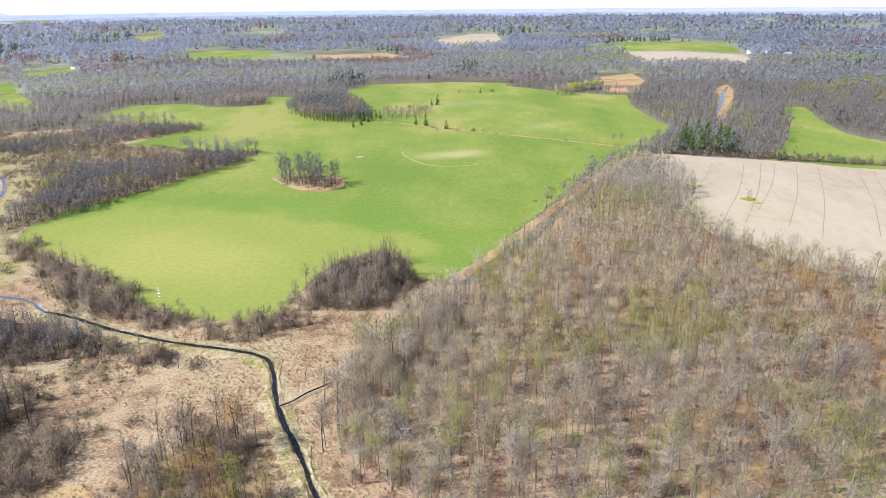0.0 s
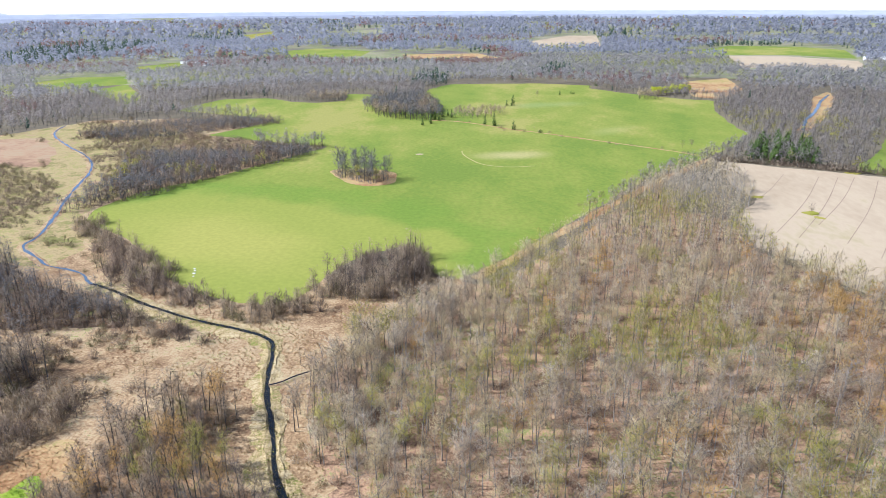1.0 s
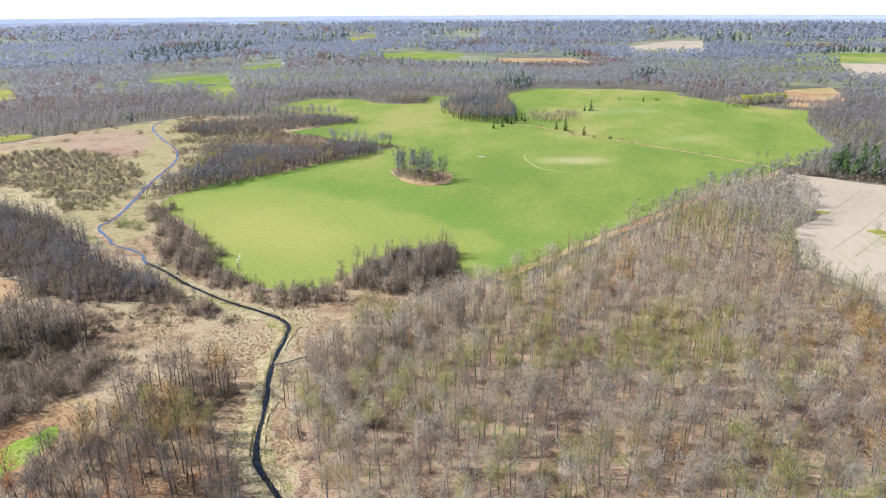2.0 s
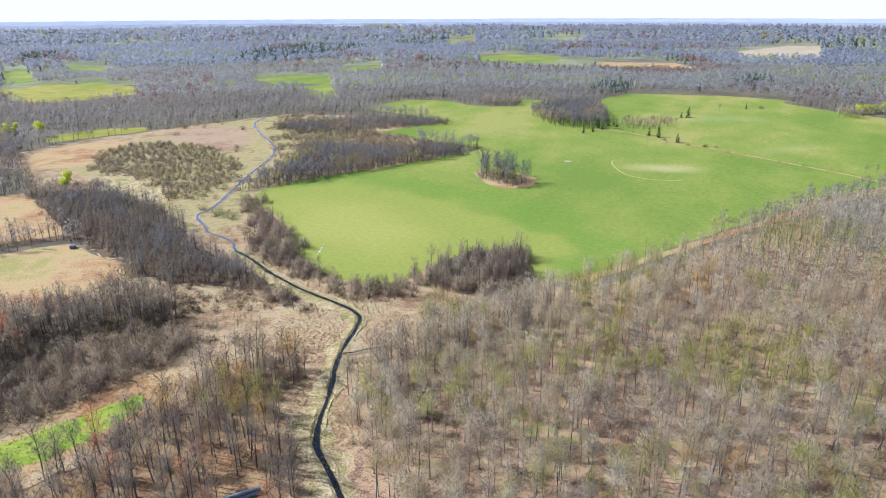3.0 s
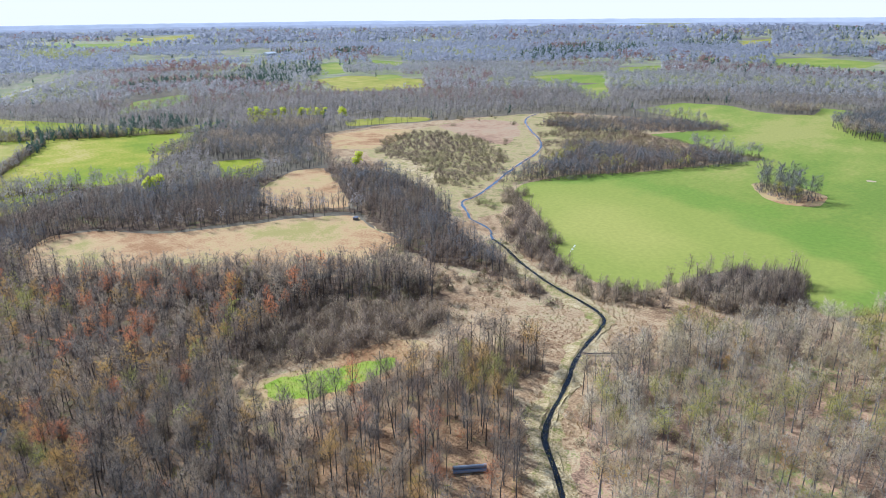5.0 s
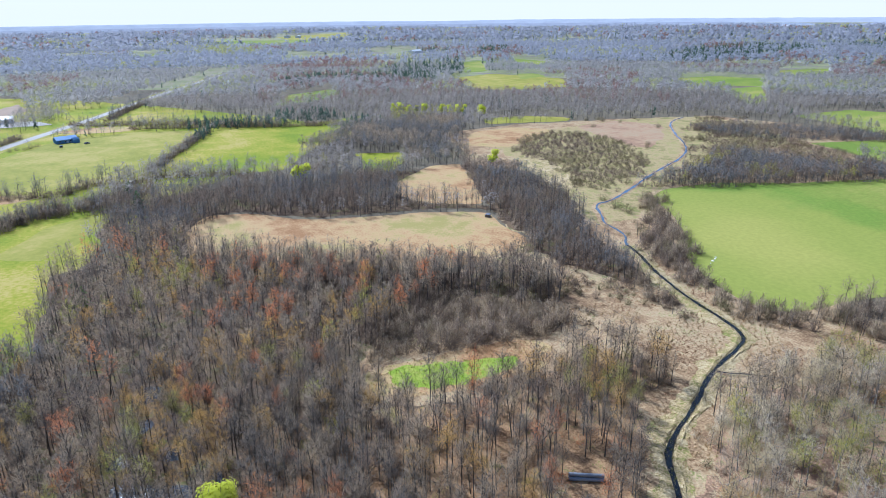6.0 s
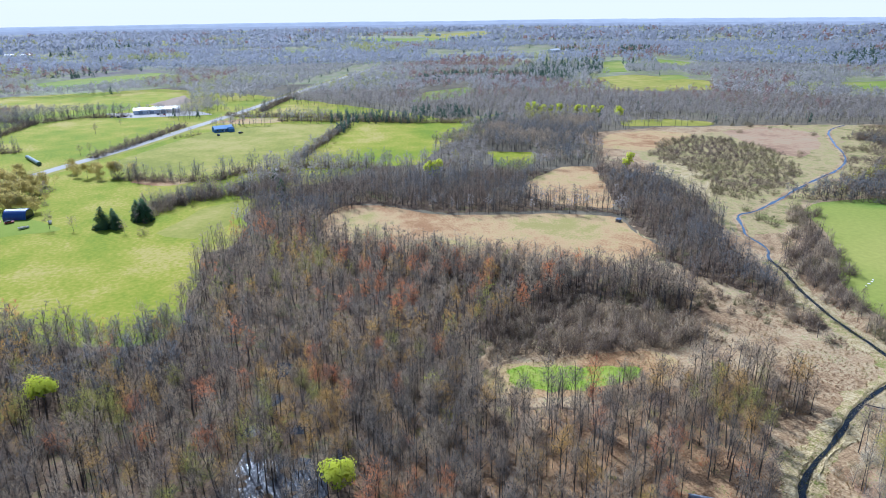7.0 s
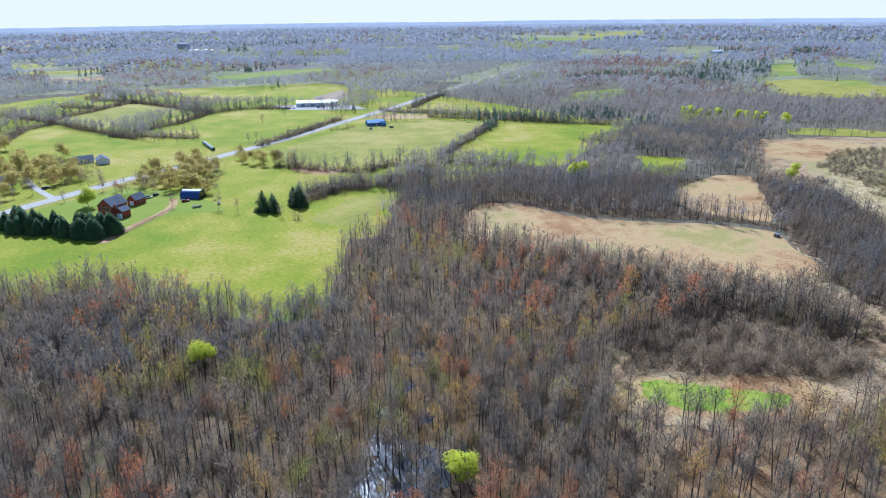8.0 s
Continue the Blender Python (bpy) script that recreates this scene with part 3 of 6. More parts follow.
def scatter(poly, spacing, seed, fuzz=0.0):
    """Uneven points in a polygon, about one to each square of that spacing."""
    rng = np.random.default_rng(seed)
    p = np.asarray(poly, float)
    lo, hi = p.min(0) - fuzz, p.max(0) + fuzz
    g = np.stack(np.meshgrid(np.arange(lo[0], hi[0] + spacing, spacing), np.arange(lo[1], hi[1] + spacing, spacing)), 2).reshape(-1, 2)
    g = g + rng.uniform(-.48, .48, g.shape) * spacing
    if fuzz:
        off = np.stack([patchy(g, .09, seed + 3), patchy(g, .09, seed + 4)], 1) + .6 * np.stack([patchy(g, .3, seed + 5), patchy(g, .3, seed + 6)], 1)
        return g[inside(poly, g + off * fuzz)]
    return g[inside(poly, g)]


def along(line, spacing, width, seed):
    rng = np.random.default_rng(seed)
    p = resampled(np.asarray(line, float), spacing, False)
    return p + rng.uniform(-1, 1, p.shape) * width + rng.normal(size=p.shape) * spacing * .3


def patchy(pts, scale, seed):
    return np.array([noise.noise((x * scale, y * scale, seed * 7.3)) for x, y in pts]) if len(pts) else np.zeros(0)


# ---- plan, in metres ----
STREAM_NEAR = [(2, 78), (-8, 92), (-14, 99), (-20, 105), (-27, 111), (-31, 116), (-35, 125), (-38, 135), (-43, 146), (-48, 160), (-51, 175), (-53, 182), (-59, 187), (-73, 192), (-86, 196), (-110, 208), (-125, 218), (-136, 223)]
STREAM_FAR = [(-136, 223), (-150, 236), (-165, 239), (-175, 249), (-192, 261), (-191, 273), (-200, 297), (-212, 324), (-227, 363), (-240, 401), (-263, 437), (-304, 475), (-346, 521), (-357, 559)]
SIDE_DITCH = [(-46.5, 157), (-43, 159), (-41, 162), (-37, 165), (-33, 168)]
ROAD = [(-250, -235), (-326, -177), (-362, -152), (-401, -126), (-429, -98), (-476, -65), (-529, -24), (-610, 27), (-703, 90), (-823, 160), (-990, 266), (-1161, 377)]
MARSH = [(-10, 55), (-60, 55), (-130, 60), (-150, 100), (-165, 190), (-300, 250), (-345, 290), (-425, 320), (-425, 400), (-385, 510), (-345, 585), (-270, 600), (-200, 560), (-150, 460), (-110, 460), (-190, 310), (-40, 230), (0, 245), (14, 225), (-20, 155), (5, 110), (70, 50)]
FIELD_MAIN = [(2, 236), (22, 263), (40, 292), (71, 343), (105, 400), (151, 450), (166, 473), (192, 506), (215, 550), (214, 584), (221, 662), (242, 741), (216, 748), (162, 795), (124, 843), (133, 869), (68, 892), (-44, 878), (-67, 826), (-66, 740), (-105, 740), (-132, 777), (-155, 779), (-146, 720), (-177, 705), (-202, 712), (-235, 738), (-284, 729), (-299, 646), (-236, 622), (-182, 596), (-189, 573), (-215, 521), (-133, 488), (-106, 484), (-121, 456), (-152, 392), (-184, 352), (-190, 314), (-183, 298), (-149, 274), (-128, 254), (-115, 234), (-96, 220), (-75, 209), (-59, 209), (-52, 222), (-48, 242), (-36, 265), (-19, 276), (-10, 243)]
FIELD_HEDGE = [(-44, 601), (-20, 597), (1, 583), (26, 559), (53, 544), (82, 521), (127, 489), (157, 463)]
BROWN_FIELD = [(158, 449), (190, 436), (236, 415), (290, 388), (370, 340), (330, 250), (250, 170), (190, 190), (172, 225), (147, 232), (142, 259), (126, 281), (134, 326), (155, 359), (150, 383), (154, 417)]
RIGHT_GREEN = [(362, 635), (380, 630), (352, 559), (335, 501), (345, 459), (340, 400), (288, 385), (255, 400), (238, 431), (277, 480), (307, 529)]
FOREST_RIGHT = [(75, 72), (30, 78), (2, 92), (-12, 106), (-18, 119), (-27, 124), (-32, 136), (-35, 144), (-33, 155), (-30, 164), (-28, 176), (-18, 190), (-5, 209), (6, 226), (22, 240), (38, 270), (55, 296), (80, 338), (112, 378), (106, 332), (134, 322), (126, 306), (124, 277), (140, 243), (150, 222), (195, 225), (150, 165), (85, 90)]
FOREST_EDGE = [(-18, 119), (-27, 124), (-32, 136), (-35, 144), (-33, 155), (-30, 164), (-28, 176), (-18, 190), (-5, 209), (6, 226), (18, 224), (6, 202), (-8, 182), (-14, 165), (-17, 150), (-15, 135), (-4, 118)]
GROVE_RIGHT = [(92, 360), (106, 330), (136, 326), (153, 354), (157, 405), (148, 424), (120, 400)]
SWAMP_FOREST = [(-229, 60), (-200, 77), (-180, 102), (-157, 125), (-145, 150), (-142, 138), (-132, 116), (-126, 97), (-118, 82), (-108, 74), (-92, 66), (-82, 74), (-79, 88), (-76, 104), (-74, 118), (-76, 132), (-66, 142), (-58, 147), (-52, 144), (-53, 130), (-40, 116), (-30, 106), (-20, 92), (5, 62), (-30, 0), (-50, -62), (-204, -130), (-214, -88), (-192, -60), (-174, -38), (-166, -20), (-170, -6), (-205, 0), (-244, 8), (-262, 30), (-268, 56), (-262, 66)]
POOL = [(-64, -4), (-74, -4), (-77, 1), (-87, 3), (-94, 3), (-95, 8), (-88, 11), (-85, 14), (-81, 19), (-68, 18), (-62, 10)]
SHRUB_BAND = [(-127, 86), (-138, 104), (-142, 122), (-128, 130), (-116, 140), (-108, 152), (-93, 151), (-88, 141), (-95, 125), (-99, 108), (-104, 89), (-108, 79)]
SHRUB_MIX = [(-145, 138), (-134, 118), (-118, 128), (-112, 147), (-112, 161), (-125, 172), (-143, 185), (-159, 178), (-163, 155), (-153, 130)]
CLEARING = [(-106, 74), (-103, 91), (-101, 101), (-98, 119), (-91, 132), (-82, 130), (-78, 120), (-79, 104), (-83, 86), (-90, 70)]
GREEN_PATCH = [(-103, 80), (-98, 93), (-93, 106), (-87, 118), (-83, 114), (-83, 99), (-85, 88), (-92, 76)]
MEADOW_ONE = [(-272, 66), (-297, 87), (-285, 106), (-259, 124), (-246, 148), (-234, 180), (-216, 205), (-206, 204), (-162, 190), (-158, 150), (-174, 110), (-196, 84), (-226, 60)]
MEADOW_TWO = [(-291, 194), (-305, 209), (-326, 245), (-318, 263), (-260, 234), (-226, 214), (-236, 203), (-250, 190), (-270, 185)]
WOOD_ONE = [(-296, 97), (-278, 113), (-261, 130), (-252, 145), (-246, 160), (-242, 179), (-230, 196), (-218, 210), (-226, 214), (-236, 203), (-250, 190), (-270, 185), (-291, 194), (-305, 209), (-316, 228), (-326, 226), (-326, 212), (-336, 205), (-342, 161), (-350, 125), (-352, 70), (-335, 40), (-285, 36), (-262, 40), (-268, 66)]
WOOD_TWO = [(-212, 210), (-190, 202), (-170, 194), (-156, 181), (-150, 185), (-133, 182), (-118, 187), (-102, 190), (-110, 200), (-125, 208), (-142, 215), (-161, 221), (-172, 232), (-184, 242), (-205, 256), (-225, 269), (-248, 274), (-275, 285), (-300, 275), (-318, 263), (-290, 249), (-253, 229)]
WOOD_THREE = [(-421, 194), (-403, 224), (-375, 254), (-367, 273), (-381, 310), (-421, 341), (-458, 369), (-486, 333), (-469, 262), (-435, 204)]
WOOD_LINK = [(-326, 245), (-345, 240), (-375, 254), (-367, 273), (-345, 290), (-318, 275)]
FRINGE = [(-242, 63), (-221, 81), (-201, 98), (-178, 119), (-155, 143), (-139, 163), (-127, 170), (-110, 154), (-120, 147), (-135, 129), (-156, 107), (-177, 88), (-195, 72), (-214, 56)]
SCRUB_SWAMP = [(-362, 355), (-378, 400), (-353, 417), (-308, 416), (-256, 382), (-227, 346), (-219, 318), (-205, 290), (-223, 277), (-239, 288), (-282, 317), (-322, 316)]
SCRUB_EAST = [(-309, 493), (-341, 562), (-327, 609), (-257, 501), (-211, 402), (-191, 350), (-235, 397)]
SCRUB_NE = [(-324, 523), (-317, 573), (-281, 577), (-239, 477), (-222, 416), (-215, 380), (-235, 420), (-268, 470)]
STRIP_ONE = [(-311, 505), (-264, 491), (-224, 526), (-172, 581), (-186, 600), (-240, 590), (-300, 560)]
STRIP_TWO = [(-204, 310), (-176, 341), (-154, 384), (-111, 456), (-122, 466), (-165, 448), (-210, 432), (-232, 428), (-210, 381), (-206, 341)]
THICKET = [(-194, 308), (-182, 285), (-161, 269), (-146, 252), (-141, 237), (-130, 224), (-114, 218), (-95, 204), (-77, 199), (-62, 195), (-53, 197), (-43, 206), (-40, 220), (-47, 236), (-53, 219), (-62, 207), (-75, 205), (-97, 218), (-113, 234), (-128, 254), (-149, 272), (-180, 296)]
CLUMP_A = [(-45, 214), (-31, 217), (-23, 215), (-15, 221), (-17, 236), (-22, 260), (-34, 258), (-46, 236)]
CLUMP_B = [(-19, 223), (-8, 224), (-9, 241), (-14, 266), (-22, 266), (-25, 250)]
STREAM_SHRUBS = [(-140, 217), (-143, 205), (-118, 190), (-102, 185), (-80, 180), (-74, 183), (-86, 189), (-101, 196), (-120, 207)]
MEADOW_HOUSE = [(-230, -190), (-290, -185), (-311, -171), (-275, -103), (-314, -79), (-312, -49), (-287, -14), (-272, 7), (-248, 9), (-205, 1), (-170, -6), (-164, -17), (-172, -38), (-190, -60), (-212, -88)]
HOUSE_YARD = [(-311, -173), (-345, -150), (-385, -122), (-361, -80), (-312, -49), (-314, -79), (-275, -103)]
FARM_OPEN = [(-230, -230), (-165, -20), (-205, 2), (-250, 8), (-275, 25), (-340, 30), (-400, 62), (-425, 60), (-470, -20), (-480, -70), (-520, -130), (-540, -300), (-380, -330)]
PINK = [(-382, 436), (-380, 492), (-341, 504), (-296, 451), (-275, 408), (-294, 407), (-329, 417)]
FIELDS = [
    ("hay", [(-478, -33), (-533, 4), (-590, 48), (-601, 110), (-569, 165), (-416, 83), (-407, 49), (-412, 0), (-428, -22)]),
    ("pasture", [(-564, 173), (-540, 221), (-560, 320), (-500, 260), (-430, 205), (-372, 160), (-388, 125), (-414, 92)]),
    ("pasture", [(-420, -86), (-450, -72), (-424, -32), (-394, 0), (-387, 28), (-345, -5), (-335, -39), (-356, -70)]),
    ("hay", [(-284, -11), (-326, 17), (-336, 50), (-304, 36), (-269, 10)]),
    ("pasture", [(-577, -146), (-690, -137), (-723, -118), (-756, -72), (-730, -3), (-638, 30), (-547, -26), (-487, -67), (-505, -98)]),
    ("pasture", [(-562, -290), (-620, -285), (-672, -265), (-606, -196), (-515, -102), (-487, -77), (-448, -122), (-470, -193), (-470, -250)]),
    ("hay", [(-696, -270), (-840, -217), (-800, -148), (-712, -142), (-644, -190), (-624, -196)]),
    ("pasture", [(-954, -266), (-973, -159), (-929, -47), (-973, 3), (-914, 44), (-843, 48), (-727, 27), (-750, -28), (-799, -128)]),
    ("pasture", [(-834, -384), (-932, -324), (-881, -249), (-811, -238), (-773, -289), (-725, -339)]),
    ("crop", [(-1135, -186), (-1223, -116), (-1299, 23), (-1197, 60), (-1115, -35), (-1060, -103)]),
    ("pasture", [(-793, 64), (-794, 140), (-736, 152), (-646, 218), (-599, 244), (-589, 200), (-619, 114), (-670, 82)]),
    ("crop", [(-685, 270), (-780, 332), (-805, 402), (-765, 405), (-706, 337)]),
    ("hay", [(-829, 620), (-845, 714), (-709, 741), (-622, 667), (-639, 594), (-673, 553)]),
    ("crop", [(-603, 870), (-587, 943), (-516, 959), (-464, 863), (-527, 803)]), ("crop", [(-473, 791), (-464, 863), (-376, 732), (-368, 684)]), ("crop", [(-576, 1105), (-546, 1197), (-489, 1093), (-528, 1003)]),
    ("crop", [(-449, 1478), (-390, 1564), (-254, 1479), (-248, 1340), (-381, 1295)]),
    ("hay", [(-2791, 1112), (-3089, 1593), (-2492, 1311), (-2218, 963)]),
    ("soil", [(82, 1800), (218, 2134), (307, 2143), (248, 1610), (175, 1596), (103, 1539)]),
    ("soil", [(438, 1364), (548, 1346), (626, 1238), (595, 1150), (537, 1062), (480, 1142), (391, 1103)]),
    ("crop", [(359, 1412), (544, 1656), (675, 1620), (732, 1518), (649, 1289), (577, 1372), (444, 1379)]),
    ("tan", [(253, 914), (324, 964), (304, 838), (272, 780), (250, 752), (229, 770), (239, 837)]), ("tan", [(256, 563), (299, 640), (352, 765), (392, 820), (378, 768), (311, 638), (268, 566)]), ("hay", [(-471, 403), (-458, 446), (-423, 471), (-407, 455), (-426, 417), (-442, 383)]),
    ("pasture", [(-397, 221), (-375, 254), (-347, 238), (-324, 213), (-340, 200), (-373, 217)]),
    ("crop", [(-1082, 831), (-1090, 878), (-886, 736), (-891, 688)]), ("crop", [(-1133, 978), (-968, 968), (-909, 869), (-984, 881)]),
    ("hay", [(-781, 2150), (-787, 2462), (-638, 2026), (-652, 1839)]), ("crop", [(-1866, 347), (-1908, 447), (-1739, 451), (-1696, 342)]),
    ("tan", [(-175, 1384), (-24, 1414), (19, 1296), (-142, 1282)]), ("hay", [(-1383, -609), (-1411, -438), (-1434, -328), (-1289, -425)]),
    ("crop", [(-1905, -221), (-1950, -136), (-1805, -128), (-1783, -200)]), ("hay", [(-1616, -626), (-1676, -562), (-1550, -508), (-1470, -574)]),
    ("tan", [(-3142, -1218), (-3230, -1075), (-2774, -903), (-2656, -1037)]), ("tan", [(-1245, -434), (-1224, -342), (-1141, -316), (-1160, -407)]),
    ("crop", [(-2647, 749), (-2561, 855), (-2380, 1118), (-2086, 970), (-1974, 751), (-2343, 678)]), ("crop", [(-818, 743), (-801, 770), (-752, 747), (-741, 685)]),
    ("tan", [(-414, -22), (-411, -4), (-399, 20), (-389, 18), (-385, 0), (-398, -17)]), ("tan", [(-645, 51), (-650, 92), (-629, 124), (-607, 108), (-619, 69)]),
    ("tan", [(-374, 305), (-414, 346), (-414, 389), (-382, 411), (-356, 367), (-341, 325)]),
]

# ---- ground ----
bm = bmesh.new()
bmesh.ops.create_grid(bm, x_segments=2, y_segments=2, size=9000)
tagged(mesh_object("ground", bm, M_GROUND), "dry brown and tan open ground reaching the horizon", "ground", kind="structure")
bm = bmesh.new()
rim = [[bm.verts.new((r * math.cos(a) * (1 + .06 * noise.noise((math.cos(a) * 6, math.sin(a) * 6, 0))), r * math.sin(a) * (1 + .06 * noise.noise((math.cos(a) * 6, math.sin(a) * 6, 0))), .03)) for a in np.linspace(0, 2 * math.pi, 181)[:-1]] for r in (1000, 8500)]
for i in range(180):
    bm.faces.new((rim[0][i - 1], rim[1][i - 1], rim[1][i], rim[0][i]))
tagged(mesh_object("distant_ground", bm, M_FAR_PLAIN), "grey-brown leaf litter and dry grass of the far plain", "ground", kind="structure")
sheet("marsh_ground", MARSH, .05, M_MARSH, "dead tan marsh grass with reddish and green tints", "marsh grass", 5)
sheet("farm_ground", [(-160, -240), (-160, -10), (-240, 20), (-330, 45), (-390, 150), (-480, 270), (-600, 250), (-760, 175), (-900, 100), (-1000, 20), (-980, -280), (-700, -420), (-300, -330)], .056, M_PASTURE, "pale grassland round the farms", "grassland", 6)
sheet("forest_floor_1", FOREST_RIGHT, .09, M_LITTER, "red-brown leaf litter under bare hardwood trees", "forest floor", 6, 2)
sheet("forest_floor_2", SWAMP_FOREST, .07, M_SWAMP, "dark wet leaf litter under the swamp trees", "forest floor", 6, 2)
sheet("forest_floor_5", [(-96, 40), (-88, 64), (-80, 74), (-76, 104), (-73, 118), (-77, 132), (-66, 143), (-57, 148), (-51, 144), (-52, 130), (-40, 117), (-30, 107), (-20, 92), (5, 62), (-30, 10), (-62, 22)], .085, M_LEAVES, "tan and brown leaf litter under the nearer swamp trees", "forest floor", 6, 2)
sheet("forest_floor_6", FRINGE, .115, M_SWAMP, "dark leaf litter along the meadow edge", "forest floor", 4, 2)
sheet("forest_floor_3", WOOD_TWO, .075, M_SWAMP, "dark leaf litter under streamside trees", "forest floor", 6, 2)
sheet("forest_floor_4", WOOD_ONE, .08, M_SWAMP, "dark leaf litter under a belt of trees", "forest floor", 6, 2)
sheet("field_1", FIELD_MAIN, .10, M_CROP, "large rolling field of bright green young wheat", "field", 2)
sheet("field_2", BROWN_FIELD, .11, M_SOIL, "bare pale tan ploughed field with wheel tracks", "field", 2)
sheet("field_3", RIGHT_GREEN, .12, M_CROP, "narrow bright green field beside the woods", "field", 2)
sheet("meadow_1", MEADOW_ONE, .10, M_TAN, "long tan dead-grass meadow between tree belts", "meadow", 2)
sheet("meadow_2", MEADOW_TWO, .11, M_TAN, "small tan three-cornered meadow among trees", "meadow", 2)
sheet("marsh_flat", [(-165, 235), (-190, 245), (-235, 262), (-300, 300), (-350, 320), (-380, 360), (-385, 430), (-380, 520), (-345, 575), (-280, 570), (-230, 520), (-205, 430), (-190, 350), (-196, 318), (-186, 290), (-160, 262)], .062, M_FLAT, "tan and green marsh meadow along the upper stream", "marsh meadow", 6)
sheet("meadow_3", PINK, .09, M_PINK, "reddish dead-grass meadow by the stream", "meadow", 4)
sheet("meadow_4", CLEARING, .10, M_TAN, "tan reed clearing inside the swamp forest", "clearing", 1.5, 2)
sheet("meadow_5", GREEN_PATCH, .14, M_FRESH, "vivid green new growth in the wet clearing", "wet meadow", 3.5, .8)
sheet("meadow_6", MEADOW_HOUSE, .10, M_PASTURE, "bright green pasture in front of the brick house", "pasture", 1.5)
sheet("lawn_1", HOUSE_YARD, .13, M_LAWN, "mown green lawn round the brick house", "lawn", 1)
FIELD_MATS = {"hay": (M_HAY, "pale yellow-green hay field"), "pasture": (M_PASTURE, "spring green pasture with dry patches"), "crop": (M_CROP, "bright green young crop field"), "soil": (M_SOIL, "bare pale tan soil field"), "tan": (M_TAN, "tan dead-grass meadow")}
for i, (kind, poly) in enumerate(FIELDS):
    sheet("field_%d" % (i + 4), poly, .10 + .002 * i, FIELD_MATS[kind][0], FIELD_MATS[kind][1], "field", 2, 8)

sheet("reed_flat", [(-318, 318), (-300, 326), (-262, 307), (-229, 287), (-222, 272), (-240, 270), (-262, 283), (-290, 300)], .16, M_BANK, "bleached dead reeds beside the shrub swamp", "reeds", 5, 3)
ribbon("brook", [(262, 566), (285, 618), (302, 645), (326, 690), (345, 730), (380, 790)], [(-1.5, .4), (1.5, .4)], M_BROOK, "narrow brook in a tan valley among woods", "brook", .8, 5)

# ---- stream, ditch and road ----
BANK = [(-3.4, .045), (-2.4, .25), (-1.5, .45), (-.8, .2), (0, .16), (.8, .2), (1.6, .45), (2.8, .25), (5.0, .045)]
ribbon("stream_bank_1", STREAM_NEAR, BANK, M_BANK, "bleached dead grass on raised stream banks", "stream bank", .8, 1.5)
ribbon("stream_bank_2", STREAM_FAR, [(o * .6, h * .6) for o, h in BANK], M_MARSH, "pale dead grass along the wider stream", "stream bank", .8, 3)
ribbon("stream_1", STREAM_NEAR, [(-.62, .3), (.62, .3)], M_WATER, "narrow dark stream winding between dead grass banks", "stream", .8, 1.5)
ribbon("stream_2", STREAM_FAR, [(-.65, .26), (.65, .26)], M_BROOK, "shallow stream, its blue sky reflection partly painted in", "stream", 1.5, 3)
ribbon("ditch_bank", SIDE_DITCH, [(-1.6, .03), (-.7, .55), (0, .4), (.7, .55), (1.6, .03)], M_MARSH, "low grass banks of a side ditch", "ditch bank", .3, 2)
ribbon("ditch", SIDE_DITCH, [(-.3, .5), (.3, .5)], M_WATER, "thin dark side ditch joining the stream", "ditch", .4, 2)
ribbon("road_verge", ROAD, [(-10, .13), (10, .13)], M_HAY, "pale grass verges along the road", "verge", .15, 10)
ribbon("road", ROAD, [(-4.8, .16), (-4.1, .32), (4.1, .32), (4.8, .16)], M_ASPHALT, "straight two-lane grey country road", "road", 0, 10)


# ---- woods ----
HUB = np.array((50.0, -5.0))
NEAR_PROTO = [bare_tree(s, 14.0, 2.6, 9, 560, .06, 4, .34, (1.5, 2.4), (.042, .08)) for s in range(8)]
NEXT_PROTO = [bare_tree(s + 10, 13.5, 2.5, 5, 250, .11, 3, .30, (1.4, 2.3), (.05, .095)) for s in range(8)]
WIDE_PROTO = [bare_tree(s + 20, 14.0, 3.1, 10, 720, .06, 4, .38, (.9, 1.6), (.042, .08)) for s in range(10)]
WIDE_NEXT = [bare_tree(s + 30, 13.5, 3.1, 6, 440, .085, 3, .36, (.9, 1.6), (.05, .09)) for s in range(8)]
MID_PROTO = [bare_tree(s + 40, 13.5, 2.5, 3, 140, .155, 3, .16, (1.4, 2.2), (.05, .10)) for s in range(8)]
LOW_PROTO = [far_tree(s + 80, "bare", 48, .55, 1.15, 2.9, 3) for s in range(8)]
FAR_PROTO = [far_tree(s + 120, "bare", 22, 1.15, 1.7) for s in range(8)]
FAR_CONIFER = [far_tree(s + 140, "conifer", 16, .8) for s in range(5)]
SHRUB_PROTO = [shrub(s + 160, 3.3, 2.2, 150, .09) for s in range(8)]
SHRUB_LOW = [shrub(s + 190, 2.9, 3.0, 60, .24) for s in range(6)]
DOME_PROTO = [shrub(s + 170, 4.8, 2.8, 240, .12) for s in range(6)]
SHRUB_MID = [shrub(s + 180, stems=70, width=.20) for s in range(6)]
CONIFER_PROTO = [conifer(s + 200) for s in range(4)]
LEAFY_PROTO = [leafy_tree(s + 220) for s in range(4)]


def bands(pts):
    d = np.linalg.norm(pts - HUB, axis=1)
    return (d >= 104) & (d < 175), (d >= 175) & (d < 260), (d >= 260) & (d < 400) | (d < 104), d >= 400


SINGLE = [[(-60, 85), (-8, 85), (-8, 130), (0, 175), (8, 215), (-20, 215), (-40, 160), (-62, 152)]]
READY = {}


